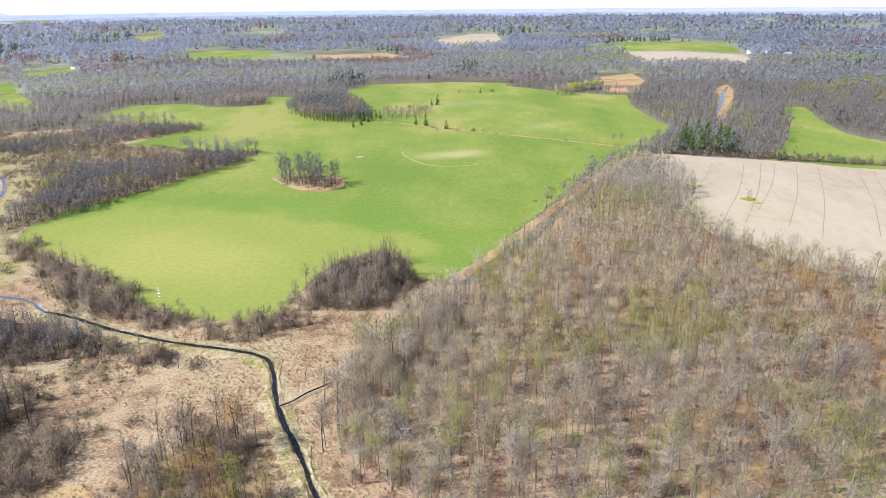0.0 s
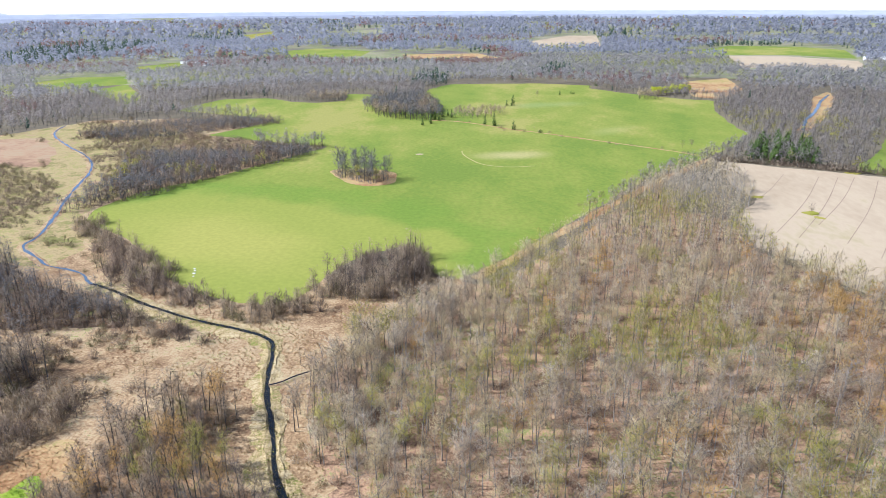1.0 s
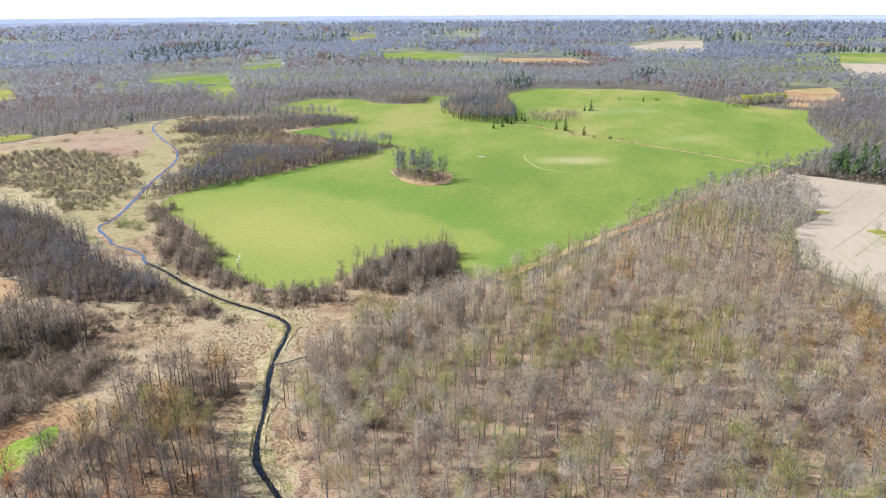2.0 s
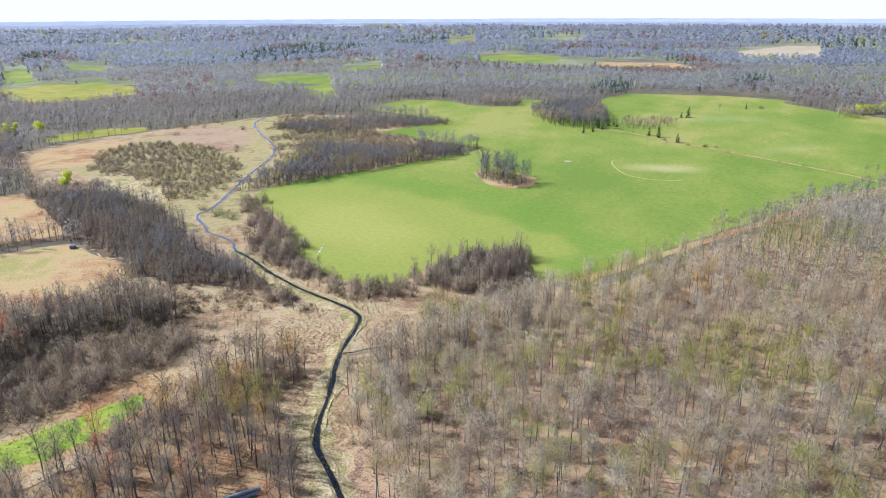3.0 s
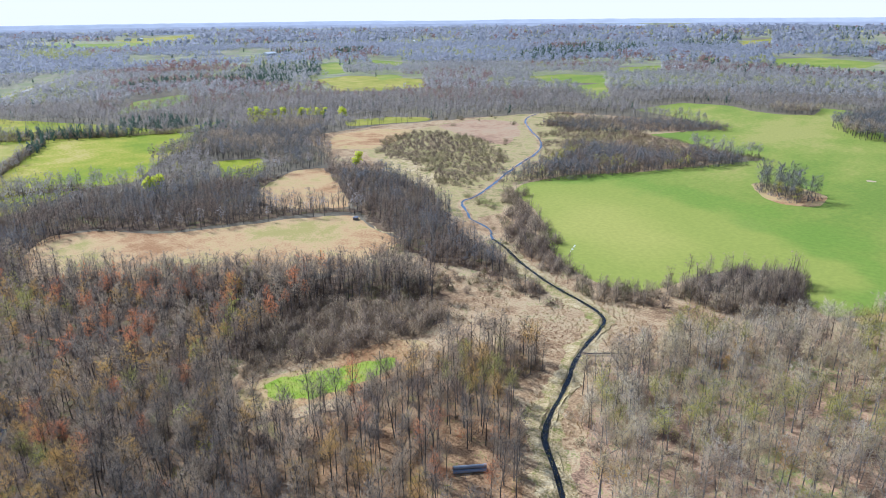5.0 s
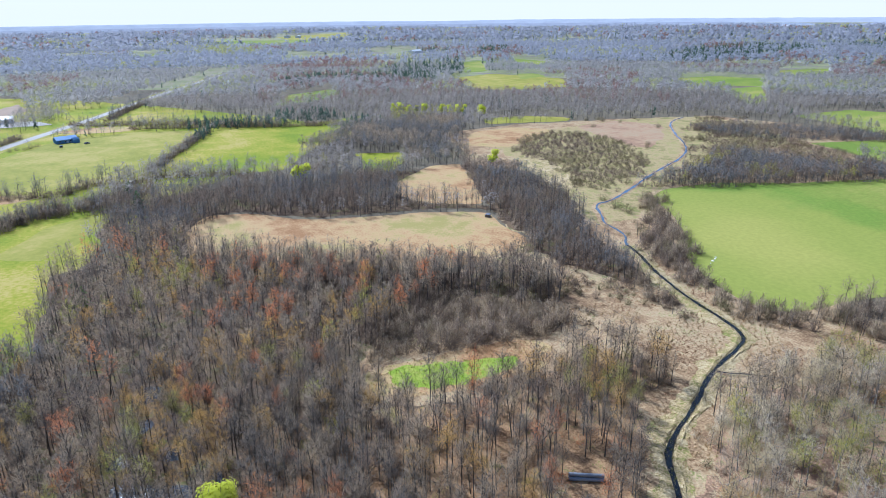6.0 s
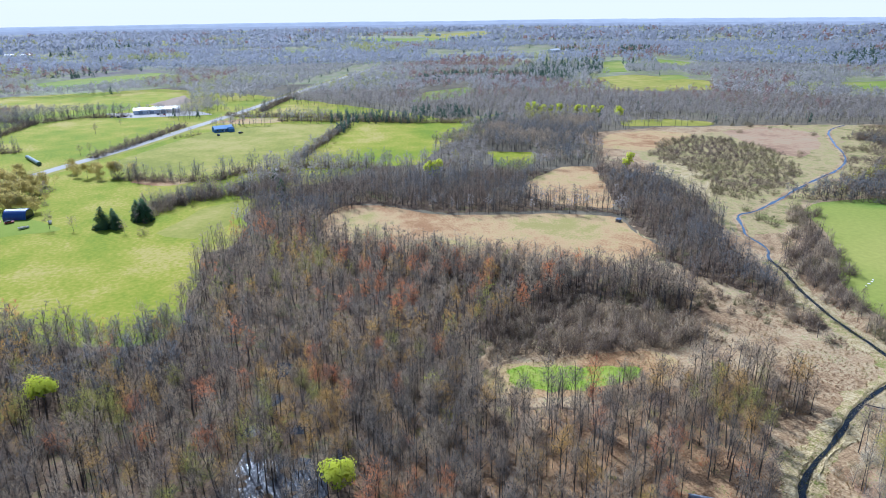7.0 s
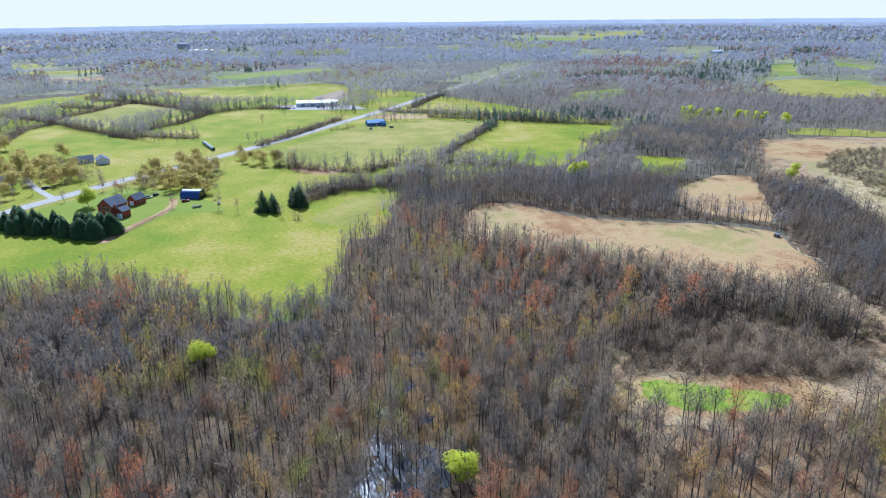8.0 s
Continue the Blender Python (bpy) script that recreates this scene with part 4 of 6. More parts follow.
def single_tree(shape_key, shape, bark, twigs, x, y, size, rng):
    """A tree as a thing of its own; the first of each shape is built, later ones are copies."""
    key = (shape_key, twigs.name)
    m = pose(x, y, 0, 0, 0, rng.uniform(0, 360)) @ Matrix.Scale(size, 4)
    if key not in READY:
        READY[key] = tree_thing("bare_tree", shape, bark, twigs, "crown", "slender leafless hardwood tree at the forest edge", "tree", "trees at the forest edge")
        READY[key].matrix_basis = m
        READY[key]["first"] = 1
        return
    src = READY[key]
    keep = src.matrix_basis.copy()
    src.matrix_basis = Matrix.Identity(4)
    copy_thing(src, m)
    src.matrix_basis = keep


def wood(name, poly, spacing, seed, mats, chances, label, size, thin=None, protos=None, bark=M_BARK, singles=False, apart=None, fuzz=6.0):
    """A wood in a polygon: species by patches; fine trees near the middle of the plan, coarser ones further out."""
    pts = scatter(poly, spacing, seed, fuzz)
    pts = pts[~near_line(STREAM_NEAR, pts, 2.2) & ~near_line(ROAD, pts, 9)]
    if apart is not None:
        pts = pts[~inside(apart, pts)]
    rng = np.random.default_rng(seed + 5)
    pts = pts[~near_line([(-36, 93), (-24, 79)], pts, 4.5)]
    pts = pts[~(inside(POOL, pts) & (rng.random(len(pts)) < .15)) & ~(near_line([(-70, 8), (-58, 5)], pts, 6) & (rng.random(len(pts)) < .5))]
    pts = pts[~near_line([(-127, -40), (-114, -37)], pts, 4) & ~near_line([(-61, 19), (-52, 17)], pts, 4)]
    if thin is not None:
        pts = pts[patchy(pts, *thin) > -.12]
    n = patchy(pts, .03, seed) * .7 + rng.uniform(-.5, .5, len(pts)) * .7
    order = np.argsort(np.argsort(n)) / max(1, len(n) - 1)
    sp = 1 + np.searchsorted(np.cumsum(chances)[:-1], order)
    if singles:
        lone = np.zeros(len(pts), bool)
        for p in SINGLE:
            lone |= inside(p, pts)
        lone &= np.cumsum(lone) <= 150
        prs = (protos or (NEAR_PROTO,))[0]
        for k in np.where(lone)[0]:
            j = int(rng.integers(0, 5))
            single_tree((name, j), prs[j], bark, mats[sp[k] - 1], pts[k, 0], pts[k, 1], rng.uniform(*size), rng)
        pts, sp = pts[~lone], sp[~lone]
    for sel, pr in zip(bands(pts), protos or (NEAR_PROTO, NEXT_PROTO, MID_PROTO, LOW_PROTO)):
        if sel.any():
            woods(name, pr, pts[sel], sp[sel], [bark] + mats, label, "woods", size, seed)


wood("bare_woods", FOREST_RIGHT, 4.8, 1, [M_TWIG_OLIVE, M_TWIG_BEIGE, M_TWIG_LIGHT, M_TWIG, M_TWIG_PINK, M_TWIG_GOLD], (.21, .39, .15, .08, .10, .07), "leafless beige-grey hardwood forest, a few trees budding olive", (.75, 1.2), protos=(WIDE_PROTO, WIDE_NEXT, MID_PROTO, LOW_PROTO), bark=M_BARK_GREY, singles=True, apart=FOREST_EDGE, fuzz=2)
wood("bare_woods", FOREST_EDGE, 3.9, 31, [M_TWIG, M_TWIG_BEIGE, M_TWIG_LIGHT, M_TWIG_OLIVE], (.3, .25, .33, .12), "grey leafless trees on the forest edge by the stream", (.75, 1.15), singles=True, protos=(WIDE_PROTO, WIDE_NEXT, MID_PROTO, LOW_PROTO))
wood("shrub_thicket", FOREST_EDGE, 3.8, 56, [M_TWIG, M_TWIG_LIGHT], (.6, .4), "grey leafless brush on the forest edge", (.7, 1.4), protos=(SHRUB_PROTO,) * 4)
wood("bare_woods", GROVE_RIGHT, 4.4, 2, [M_TWIG_LIGHT, M_TWIG_BEIGE], (.7, .3), "pale leafless trees beside the ploughed field", (.7, 1.05), bark=M_BARK_PALE)
wood("swamp_woods", SWAMP_FOREST, 4.3, 3, [M_TWIG_RED, M_TWIG_SLATE, M_TWIG, M_SHRUB, M_TWIG_GOLD, M_TWIG_OLIVE], (.06, .38, .30, .14, .08, .04), "dark grey leafless swamp trees with some reddish buds", (.7, 1.2), singles=True, fuzz=2)
SWAMP_EAST = [(-90, 58), (-80, 84), (-76, 104), (-73, 118), (-77, 132), (-66, 143), (-57, 148), (-51, 144), (-52, 130), (-40, 117), (-30, 107), (-22, 96), (-30, 80), (-60, 60)]
UNDER = ([bare_tree(s + 60, 6.0, 1.3, 3, 130, .06, 3, .1, (1.2, 2.0), (.08, .15)) for s in range(6)],) + ([bare_tree(s + 66, 6.0, 1.5, 0, 60, .13, 0, .1, (1.2, 2.0), (.1, .18)) for s in range(6)],) * 3
wood("swamp_woods", [(-215, 72), (-175, 105), (-150, 118), (-128, 92), (-150, 62), (-185, 45)], 15, 37, [M_TWIG_RED], (1.0,), "rounded orange-red budding maples among swamp trees", (.85, 1.1), protos=(WIDE_PROTO, WIDE_NEXT, MID_PROTO, LOW_PROTO))
wood("swamp_woods", [(-125, 22), (-112, 62), (-84, 62), (-76, 30), (-95, 20)], 13, 38, [M_TWIG_GOLD, M_TWIG_RED], (.65, .35), "golden and reddish budding trees in the swamp", (.8, 1.1), protos=(WIDE_PROTO, WIDE_NEXT, MID_PROTO, LOW_PROTO))
wood("swamp_woods", [(-170, -40), (-160, -5), (-110, -10), (-80, -40), (-120, -70)], 13, 39, [M_TWIG_OLIVE, M_TWIG_GOLD, M_TWIG_RED], (.45, .35, .2), "scattered budding trees in the swamp", (.8, 1.05), protos=(WIDE_PROTO, WIDE_NEXT, MID_PROTO, LOW_PROTO))
wood("swamp_woods", [(-158, -22), (-168, -38), (-208, -88), (-204, -130), (-150, -112), (-118, -64), (-125, -5), (-165, -2)], 5.2, 59, [M_TWIG_COOL, M_TWIG_SLATE], (.5, .5), "dense dark leafless trees below the pasture", (.8, 1.15))
wood("swamp_woods", [(-114, 70), (-92, 63), (-74, 68), (-48, 60), (-46, 36), (-74, 24), (-102, 40)], 5.0, 65, [M_TWIG_SLATE, M_TWIG, M_SHRUB], (.4, .35, .25), "close-set dark leafless trees below the clearing", (.7, 1.05))
wood("undergrowth", SWAMP_FOREST, 8.0, 33, [M_SHRUB, M_TWIG_SLATE, M_SHRUB_WARM, M_TWIG_OLIVE], (.4, .35, .17, .08), "leafless saplings and brush under swamp trees", (.5, 1.2), protos=UNDER)
wood("undergrowth", FOREST_RIGHT, 10, 34, [M_TWIG_BEIGE, M_TWIG_OLIVE, M_TWIG], (.5, .25, .25), "leafless saplings under the hardwood trees", (.5, 1.1), protos=UNDER)
wood("swamp_woods", WOOD_ONE, 3.7, 4, [M_TWIG_COOL, M_TWIG_SLATE, M_SHRUB], (.35, .4, .25), "dark leafless belt of trees beside the meadow", (.65, 1.0))
wood("swamp_woods", WOOD_TWO, 3.7, 5, [M_TWIG_COOL, M_TWIG_SLATE, M_SHRUB], (.35, .4, .25), "dark leafless trees along the stream", (.55, .9))
wood("swamp_woods", WOOD_LINK, 3.8, 45, [M_TWIG_COOL, M_TWIG_SLATE, M_TWIG], (.35, .4, .25), "dark leafless trees between two meadows", (.6, .95))
BRUSH = [(-305, -22), (-318, -8), (-338, 8), (-346, 40), (-358, 75), (-385, 80), (-364, 45), (-362, 12), (-340, -14)]
wood("shrub_thicket", BRUSH, 3.0, 49, [M_SHRUB, M_TWIG], (.6, .4), "dark leafless brush at the pasture's end", (.8, 1.7), protos=(SHRUB_MID,) * 4)
wood("swamp_woods", BRUSH, 5.0, 50, [M_TWIG, M_TWIG_SLATE], (.5, .5), "leafless trees in the brush at the pasture's end", (.5, .9))
wood("shrub_thicket", FRINGE, 4.5, 55, [M_SHRUB, M_TWIG], (.6, .4), "brush along the meadow's lower edge", (.6, 1.2), protos=(SHRUB_LOW,) * 4)
wood("swamp_woods", FRINGE, 3.4, 46, [M_TWIG, M_TWIG_SLATE, M_SHRUB], (.35, .35, .3), "leafless trees along the meadow's lower edge", (.75, 1.15))
wood("swamp_woods", WOOD_THREE, 4.0, 6, [M_TWIG_COOL, M_TWIG_SLATE, M_TWIG], (.35, .4, .25), "dark leafless grove behind the meadows", (.8, 1.15))
wood("swamp_woods", STRIP_TWO, 3.2, 7, [M_TWIG_COOL, M_SHRUB, M_TWIG_OLIVE], (.6, .33, .07), "leafless tree strip along the wheat field", (.55, .95))
wood("swamp_woods", STRIP_ONE, 3.6, 8, [M_TWIG_COOL, M_TWIG_SLATE, M_TWIG], (.35, .4, .25), "leafless tree strip behind the wheat field", (.4, .75))
SH = (SHRUB_PROTO, SHRUB_PROTO, SHRUB_MID, SHRUB_LOW)
wood("shrub_thicket", THICKET, 4.0, 9, [M_SHRUB, M_TWIG, M_SHRUB_WARM], (.45, .4, .15), "grey-brown leafless brush along the field edge", (.65, 1.3), protos=(DOME_PROTO,) * 4)
wood("shrub_thicket", CLUMP_A, 4.0, 10, [M_SHRUB, M_TWIG], (.5, .5), "grey-brown brush clump at the field corner", (.7, 1.4), (.1, 3), protos=(DOME_PROTO,) * 4)
wood("shrub_thicket", CLUMP_B, 4.0, 11, [M_SHRUB, M_TWIG], (.5, .5), "grey-brown brush clump at the field corner", (.8, 1.5), protos=(DOME_PROTO,) * 4)
wood("shrub_thicket", [(-114, 70), (-92, 63), (-74, 68), (-48, 60), (-46, 36), (-74, 24), (-102, 40)], 4.5, 66, [M_SHRUB, M_TWIG], (.6, .4), "dark leafless brush under the swamp trees", (.6, 1.2), protos=SH)
wood("shrub_thicket", SWAMP_EAST, 8.0, 35, [M_SHRUB, M_TWIG, M_TWIG_SLATE, M_TWIG_RED], (.42, .3, .22, .06), "dense leafless brush under swamp trees by the stream", (.7, 1.5), protos=SH)
wood("bare_woods", SWAMP_EAST, 9.0, 36, [M_TWIG, M_SHRUB, M_TWIG_SLATE], (.4, .3, .3), "leafless swamp trees by the stream", (.5, .85))
wood("shrub_thicket", [(-82, 96), (-76, 118), (-78, 134), (-66, 145), (-57, 150), (-50, 145), (-51, 130), (-60, 108)], 3.4, 57, [M_SHRUB, M_TWIG], (.6, .4), "dense dark brush at the swamp's end", (.45, .9), protos=(DOME_PROTO,) * 4)
wood("shrub_thicket", [(-145, 162), (-112, 158), (-95, 170), (-80, 180), (-105, 192), (-138, 194)], 5.5, 58, [M_SHRUB, M_SHRUB_WARM], (.7, .3), "rounded dark brush domes in the marsh", (.4, .8), (.2, 7), protos=(DOME_PROTO,) * 4)
wood("shrub_thicket", SHRUB_BAND, 2.7, 12, [M_SHRUB, M_TWIG], (.5, .5), "grey-brown brush band above the clearing", (.9, 1.7), protos=SH)
wood("shrub_thicket", SHRUB_MIX, 3.7, 13, [M_SHRUB_WARM, M_SHRUB, M_TWIG], (.45, .35, .2), "olive-brown willow shrubs crowding the marsh edge", (.6, 1.35), (.05, 4), protos=SH)
wood("swamp_woods", SHRUB_MIX, 8.0, 51, [M_TWIG, M_SHRUB, M_TWIG_SLATE], (.35, .35, .3), "small leafless trees among the willow shrubs", (.4, .75))
wood("shrub_thicket", STREAM_SHRUBS, 4.0, 14, [M_SHRUB, M_TWIG], (.6, .4), "dark leafless shrubs beside the stream", (.5, 1.2), (.12, 5), protos=(DOME_PROTO,) * 4)
wood("shrub_thicket", SCRUB_SWAMP, 2.5, 15, [M_SHRUB, M_SHRUB_WARM], (.62, .38), "low dark olive-brown shrub swamp", (.45, 1.0), (.45, 6), protos=(SHRUB_MID,) * 4, fuzz=9)
wood("shrub_thicket", [(-262, 488), (-232, 430), (-165, 450), (-112, 470), (-108, 482), (-133, 486), (-212, 518), (-226, 524)], 3.6, 63, [M_SHRUB, M_SHRUB_WARM], (.6, .4), "olive-brown scrub between two tree strips", (.6, 1.2), protos=(SHRUB_LOW,) * 4)
for i, strip in enumerate((STRIP_ONE, STRIP_TWO)):
    wood("shrub_thicket", strip, 4.4, 52 + i, [M_SHRUB, M_TWIG_COOL], (.6, .4), "brush at the foot of the tree strip", (.7, 1.3), protos=(SHRUB_LOW,) * 4)
wood("shrub_thicket", WOOD_TWO, 4.2, 47, [M_SHRUB, M_TWIG], (.6, .4), "brush under the streamside trees", (.7, 1.4), protos=(SHRUB_MID,) * 3 + (SHRUB_LOW,))
wood("shrub_thicket", WOOD_ONE, 4.6, 48, [M_SHRUB, M_TWIG], (.6, .4), "brush under the belt of trees", (.6, 1.2), protos=(SHRUB_LOW,) * 4)
wood("shrub_thicket", SCRUB_EAST, 3.6, 54, [M_SHRUB, M_SHRUB_WARM], (.6, .4), "olive-brown scrub on the stream flat", (.5, 1.0), (.06, 9), protos=(SHRUB_MID,) * 4)
wood("shrub_thicket", SCRUB_NE, 3.8, 16, [M_SHRUB, M_SHRUB_WARM], (.6, .4), "low olive-brown scrub by the upper stream", (.4, .8), None, protos=SH)
for i, (poly, hgt) in enumerate(((THICKET, (.4, .8)), (CLUMP_A, (.55, .95)), (CLUMP_B, (.65, 1.0)), (STREAM_SHRUBS, (.4, .65)), (SHRUB_BAND, (.4, .6)))):
    wood("bare_woods", poly, (5.5, 4.2, 4.2, 6.5, 6.5)[i], 20 + i, [M_TWIG, M_SHRUB], (.6, .4), "slender leafless trees standing in the brush", hgt)

# the wide landscape beyond
OPEN = [MARSH, FIELD_MAIN, BROWN_FIELD, RIGHT_GREEN, MEADOW_ONE, MEADOW_TWO, MEADOW_HOUSE, HOUSE_YARD, FARM_OPEN, FOREST_RIGHT, GROVE_RIGHT, SWAMP_FOREST, WOOD_ONE, WOOD_TWO, WOOD_THREE, WOOD_LINK, STRIP_ONE, STRIP_TWO, SCRUB_NE] + [p for k, p in FIELDS]


def countryside(r0, r1, spacing, seed, gap):
    rng = np.random.default_rng(seed)
    g = np.stack(np.meshgrid(np.arange(-r1, r1, spacing), np.arange(-r1, r1, spacing)), 2).reshape(-1, 2)
    d = np.linalg.norm(g, axis=1)
    az = np.degrees(np.arctan2(-g[:, 0], g[:, 1]))
    g = g[(d >= r0) & (d < r1) & (az > -44) & (az < 120)]
    g = g + HUB + rng.uniform(-.5, .5, g.shape) * spacing
    keep = ~near_line(ROAD, g, 24)
    for p in OPEN:
        keep &= ~inside(p, g)
    for kind, p in FIELDS:
        if np.linalg.norm(np.mean(p, 0) - HUB) > 950:
            keep &= ~inside(p, HUB + (g - HUB) * 1.06)
    g = g[keep]
    if gap is not None:
        g = g[patchy(g, .0035, 31) + .5 * patchy(g, .012, 32) > gap]
    return g


RED_ZONES = [[(-89, 1125), (-77, 1380), (10, 1400), (75, 1240), (16, 1090), (-60, 1080)], [(-1129, 422), (-1200, 568), (-1080, 690), (-1000, 560)]]
LEAF_ZONES = [[(-1605, -90), (-1700, 5), (-1660, 110), (-1508, 90), (-1480, -24)], [(-1832, 489), (-1985, 599), (-1643, 640), (-1502, 489)], [(215, 1040), (250, 1140), (420, 1180), (410, 1090)], [(380, 690), (470, 760), (570, 810), (560, 760), (430, 690)], [(640, 1050), (700, 1130), (760, 1100), (700, 1010)]]
NEEDLE_ZONES = [[(-877, 1148), (-1043, 1602), (-922, 1796), (-770, 1630), (-721, 1344), (-744, 1115)], [(-996, 590), (-1104, 755), (-957, 745), (-860, 656), (-880, 568)], [(-1409, 1080), (-1413, 1202), (-1259, 1145), (-1179, 970)], [(-95, 850), (-92, 985), (-50, 960), (-48, 870)], [(70, 1020), (101, 1105), (135, 1090), (94, 960)], [(-904, 1832), (-855, 1994), (-765, 2041), (-655, 2026), (-655, 1661)], [(-1195, -500), (-1372, -470), (-1470, -344), (-1460, -260), (-1343, -300), (-1150, -380)], [(-532, 130), (-505, 164), (-492, 243), (-500, 313), (-610, 285), (-600, 160)], [(-886, 334), (-890, 465), (-754, 543), (-916, 633), (-985, 450)]]


def in_any(zones, pts):
    res = np.zeros(len(pts), bool)
    for z in zones:
        res |= inside(z, pts)
    return res


def far_species(pts, seed):
    """1 grey twigs, 2 new leaf, 3 red buds; conifers come apart."""
    rng = np.random.default_rng(seed)
    chance = rng.random(len(pts))
    far = np.linalg.norm(pts - HUB, axis=1)
    sp = np.ones(len(pts), int)
    sp[(patchy(pts, .006, 51) > .24) & (chance < .24) | (chance < np.where(far > 800, .012, .008))] = 2
    sp[(patchy(pts, .004, 52) > .3) & (chance > .75)] = 3
    sp[in_any(LEAF_ZONES, pts) & (chance < .6)] = 2
    sp[in_any(RED_ZONES, pts) & (chance < .8)] = 3
    con = (patchy(pts, .0045, 53) + .4 * patchy(pts, .02, 54) > .34) & (chance < .55) & (far > 1100) | in_any(NEEDLE_ZONES, pts) & (chance < .7) | (chance < .012) & (far > 600)
    return sp, con


COARSE_PROTO = [far_tree(s + 130, "bare", 14, 1.8, 2.2, 3.3) for s in range(8)]
MASS_PROTO = [far_tree(s + 150, "bare", 10, 2.8, 3.2, 3.8) for s in range(8)]
# Outer rings take the haze-tinted twig colours in place of hazy air.
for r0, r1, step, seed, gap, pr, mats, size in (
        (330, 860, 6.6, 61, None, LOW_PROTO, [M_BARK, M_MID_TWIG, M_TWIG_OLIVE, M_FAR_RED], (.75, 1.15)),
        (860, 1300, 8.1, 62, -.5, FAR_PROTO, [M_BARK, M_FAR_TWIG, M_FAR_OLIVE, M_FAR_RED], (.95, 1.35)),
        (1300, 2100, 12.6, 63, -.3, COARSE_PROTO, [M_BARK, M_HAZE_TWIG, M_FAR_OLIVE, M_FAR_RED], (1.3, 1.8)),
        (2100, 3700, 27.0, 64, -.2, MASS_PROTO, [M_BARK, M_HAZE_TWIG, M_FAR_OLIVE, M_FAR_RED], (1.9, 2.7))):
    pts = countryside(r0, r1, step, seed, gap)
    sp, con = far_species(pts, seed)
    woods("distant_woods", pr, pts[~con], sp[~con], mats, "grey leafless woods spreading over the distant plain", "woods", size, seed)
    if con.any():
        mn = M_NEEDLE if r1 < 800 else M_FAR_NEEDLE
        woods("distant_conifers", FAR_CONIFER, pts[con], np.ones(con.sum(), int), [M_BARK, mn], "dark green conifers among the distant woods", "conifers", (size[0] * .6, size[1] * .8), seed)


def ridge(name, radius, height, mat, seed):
    """A low wooded ridge added as a backdrop on the skyline, all the way round, with an uneven top."""
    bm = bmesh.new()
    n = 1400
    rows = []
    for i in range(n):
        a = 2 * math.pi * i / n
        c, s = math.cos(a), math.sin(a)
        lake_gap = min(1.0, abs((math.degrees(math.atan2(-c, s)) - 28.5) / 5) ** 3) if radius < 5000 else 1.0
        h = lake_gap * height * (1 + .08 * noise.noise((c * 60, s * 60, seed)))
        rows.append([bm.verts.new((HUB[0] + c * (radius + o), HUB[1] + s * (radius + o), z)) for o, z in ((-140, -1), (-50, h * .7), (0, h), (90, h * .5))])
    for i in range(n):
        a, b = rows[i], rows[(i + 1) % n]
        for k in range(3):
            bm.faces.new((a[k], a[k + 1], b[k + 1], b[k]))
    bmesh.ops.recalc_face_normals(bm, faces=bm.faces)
    return tagged(mesh_object(name, bm, mat, True), "wooded backdrop ridge, haze painted in blue-grey with a faint glow", "ridge", kind="structure")


# Haze is painted: one pale tint serves as base colour and faint emission.
def haze_glow_material(name, colour, glow):
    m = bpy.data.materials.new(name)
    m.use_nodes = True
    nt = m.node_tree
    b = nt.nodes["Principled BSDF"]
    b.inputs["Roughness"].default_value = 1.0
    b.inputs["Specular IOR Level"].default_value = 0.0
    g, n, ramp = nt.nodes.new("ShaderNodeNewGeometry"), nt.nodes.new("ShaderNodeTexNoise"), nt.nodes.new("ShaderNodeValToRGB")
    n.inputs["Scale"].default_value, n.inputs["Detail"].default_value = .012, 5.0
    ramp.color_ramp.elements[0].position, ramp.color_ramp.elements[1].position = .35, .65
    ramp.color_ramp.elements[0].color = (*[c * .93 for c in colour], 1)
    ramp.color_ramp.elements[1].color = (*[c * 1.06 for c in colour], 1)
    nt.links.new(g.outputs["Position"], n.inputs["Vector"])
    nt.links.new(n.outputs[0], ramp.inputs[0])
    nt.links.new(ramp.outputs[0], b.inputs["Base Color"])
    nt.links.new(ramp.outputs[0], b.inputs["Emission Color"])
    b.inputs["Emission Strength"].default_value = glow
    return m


# Painted haze grows ring by ring: paler colour and stronger glow farther out.
ridge("backdrop_1", 3750, 9, haze_glow_material("far_ridge_1", (0.21, 0.22, 0.24), 0.09), 1)
ridge("backdrop_2", 4500, 18, haze_glow_material("far_ridge_2", (0.26, 0.27, 0.295), 0.11), 2)
ridge("backdrop_3", 5300, 29, haze_glow_material("far_ridge_3", (0.32, 0.335, 0.36), 0.14), 3)
ridge("backdrop_4", 6300, 44, haze_glow_material("far_ridge_4", (0.39, 0.4, 0.42), 0.18), 4)


# ---- groves, hedges and single trees ----
def box(bm, x0, x1, y0, y1, z0, z1, bevel=0.0):
    vs = [bm.verts.new(p) for p in ((x0, y0, z0), (x1, y0, z0), (x1, y1, z0), (x0, y1, z0), (x0, y0, z1), (x1, y0, z1), (x1, y1, z1), (x0, y1, z1))]
    fs = [bm.faces.new([vs[i] for i in q]) for q in ((3, 2, 1, 0), (4, 5, 6, 7), (0, 1, 5, 4), (1, 2, 6, 5), (2, 3, 7, 6), (3, 0, 4, 7))]
    if bevel:
        bmesh.ops.bevel(bm, geom=list({e for f in fs for e in f.edges}), offset=bevel, segments=2, affect="EDGES", profile=.5)
    return bm


def boxed(x0, x1, y0, y1, z0, z1, bevel=0.0):
    return box(bmesh.new(), x0, x1, y0, y1, z0, z1, bevel)


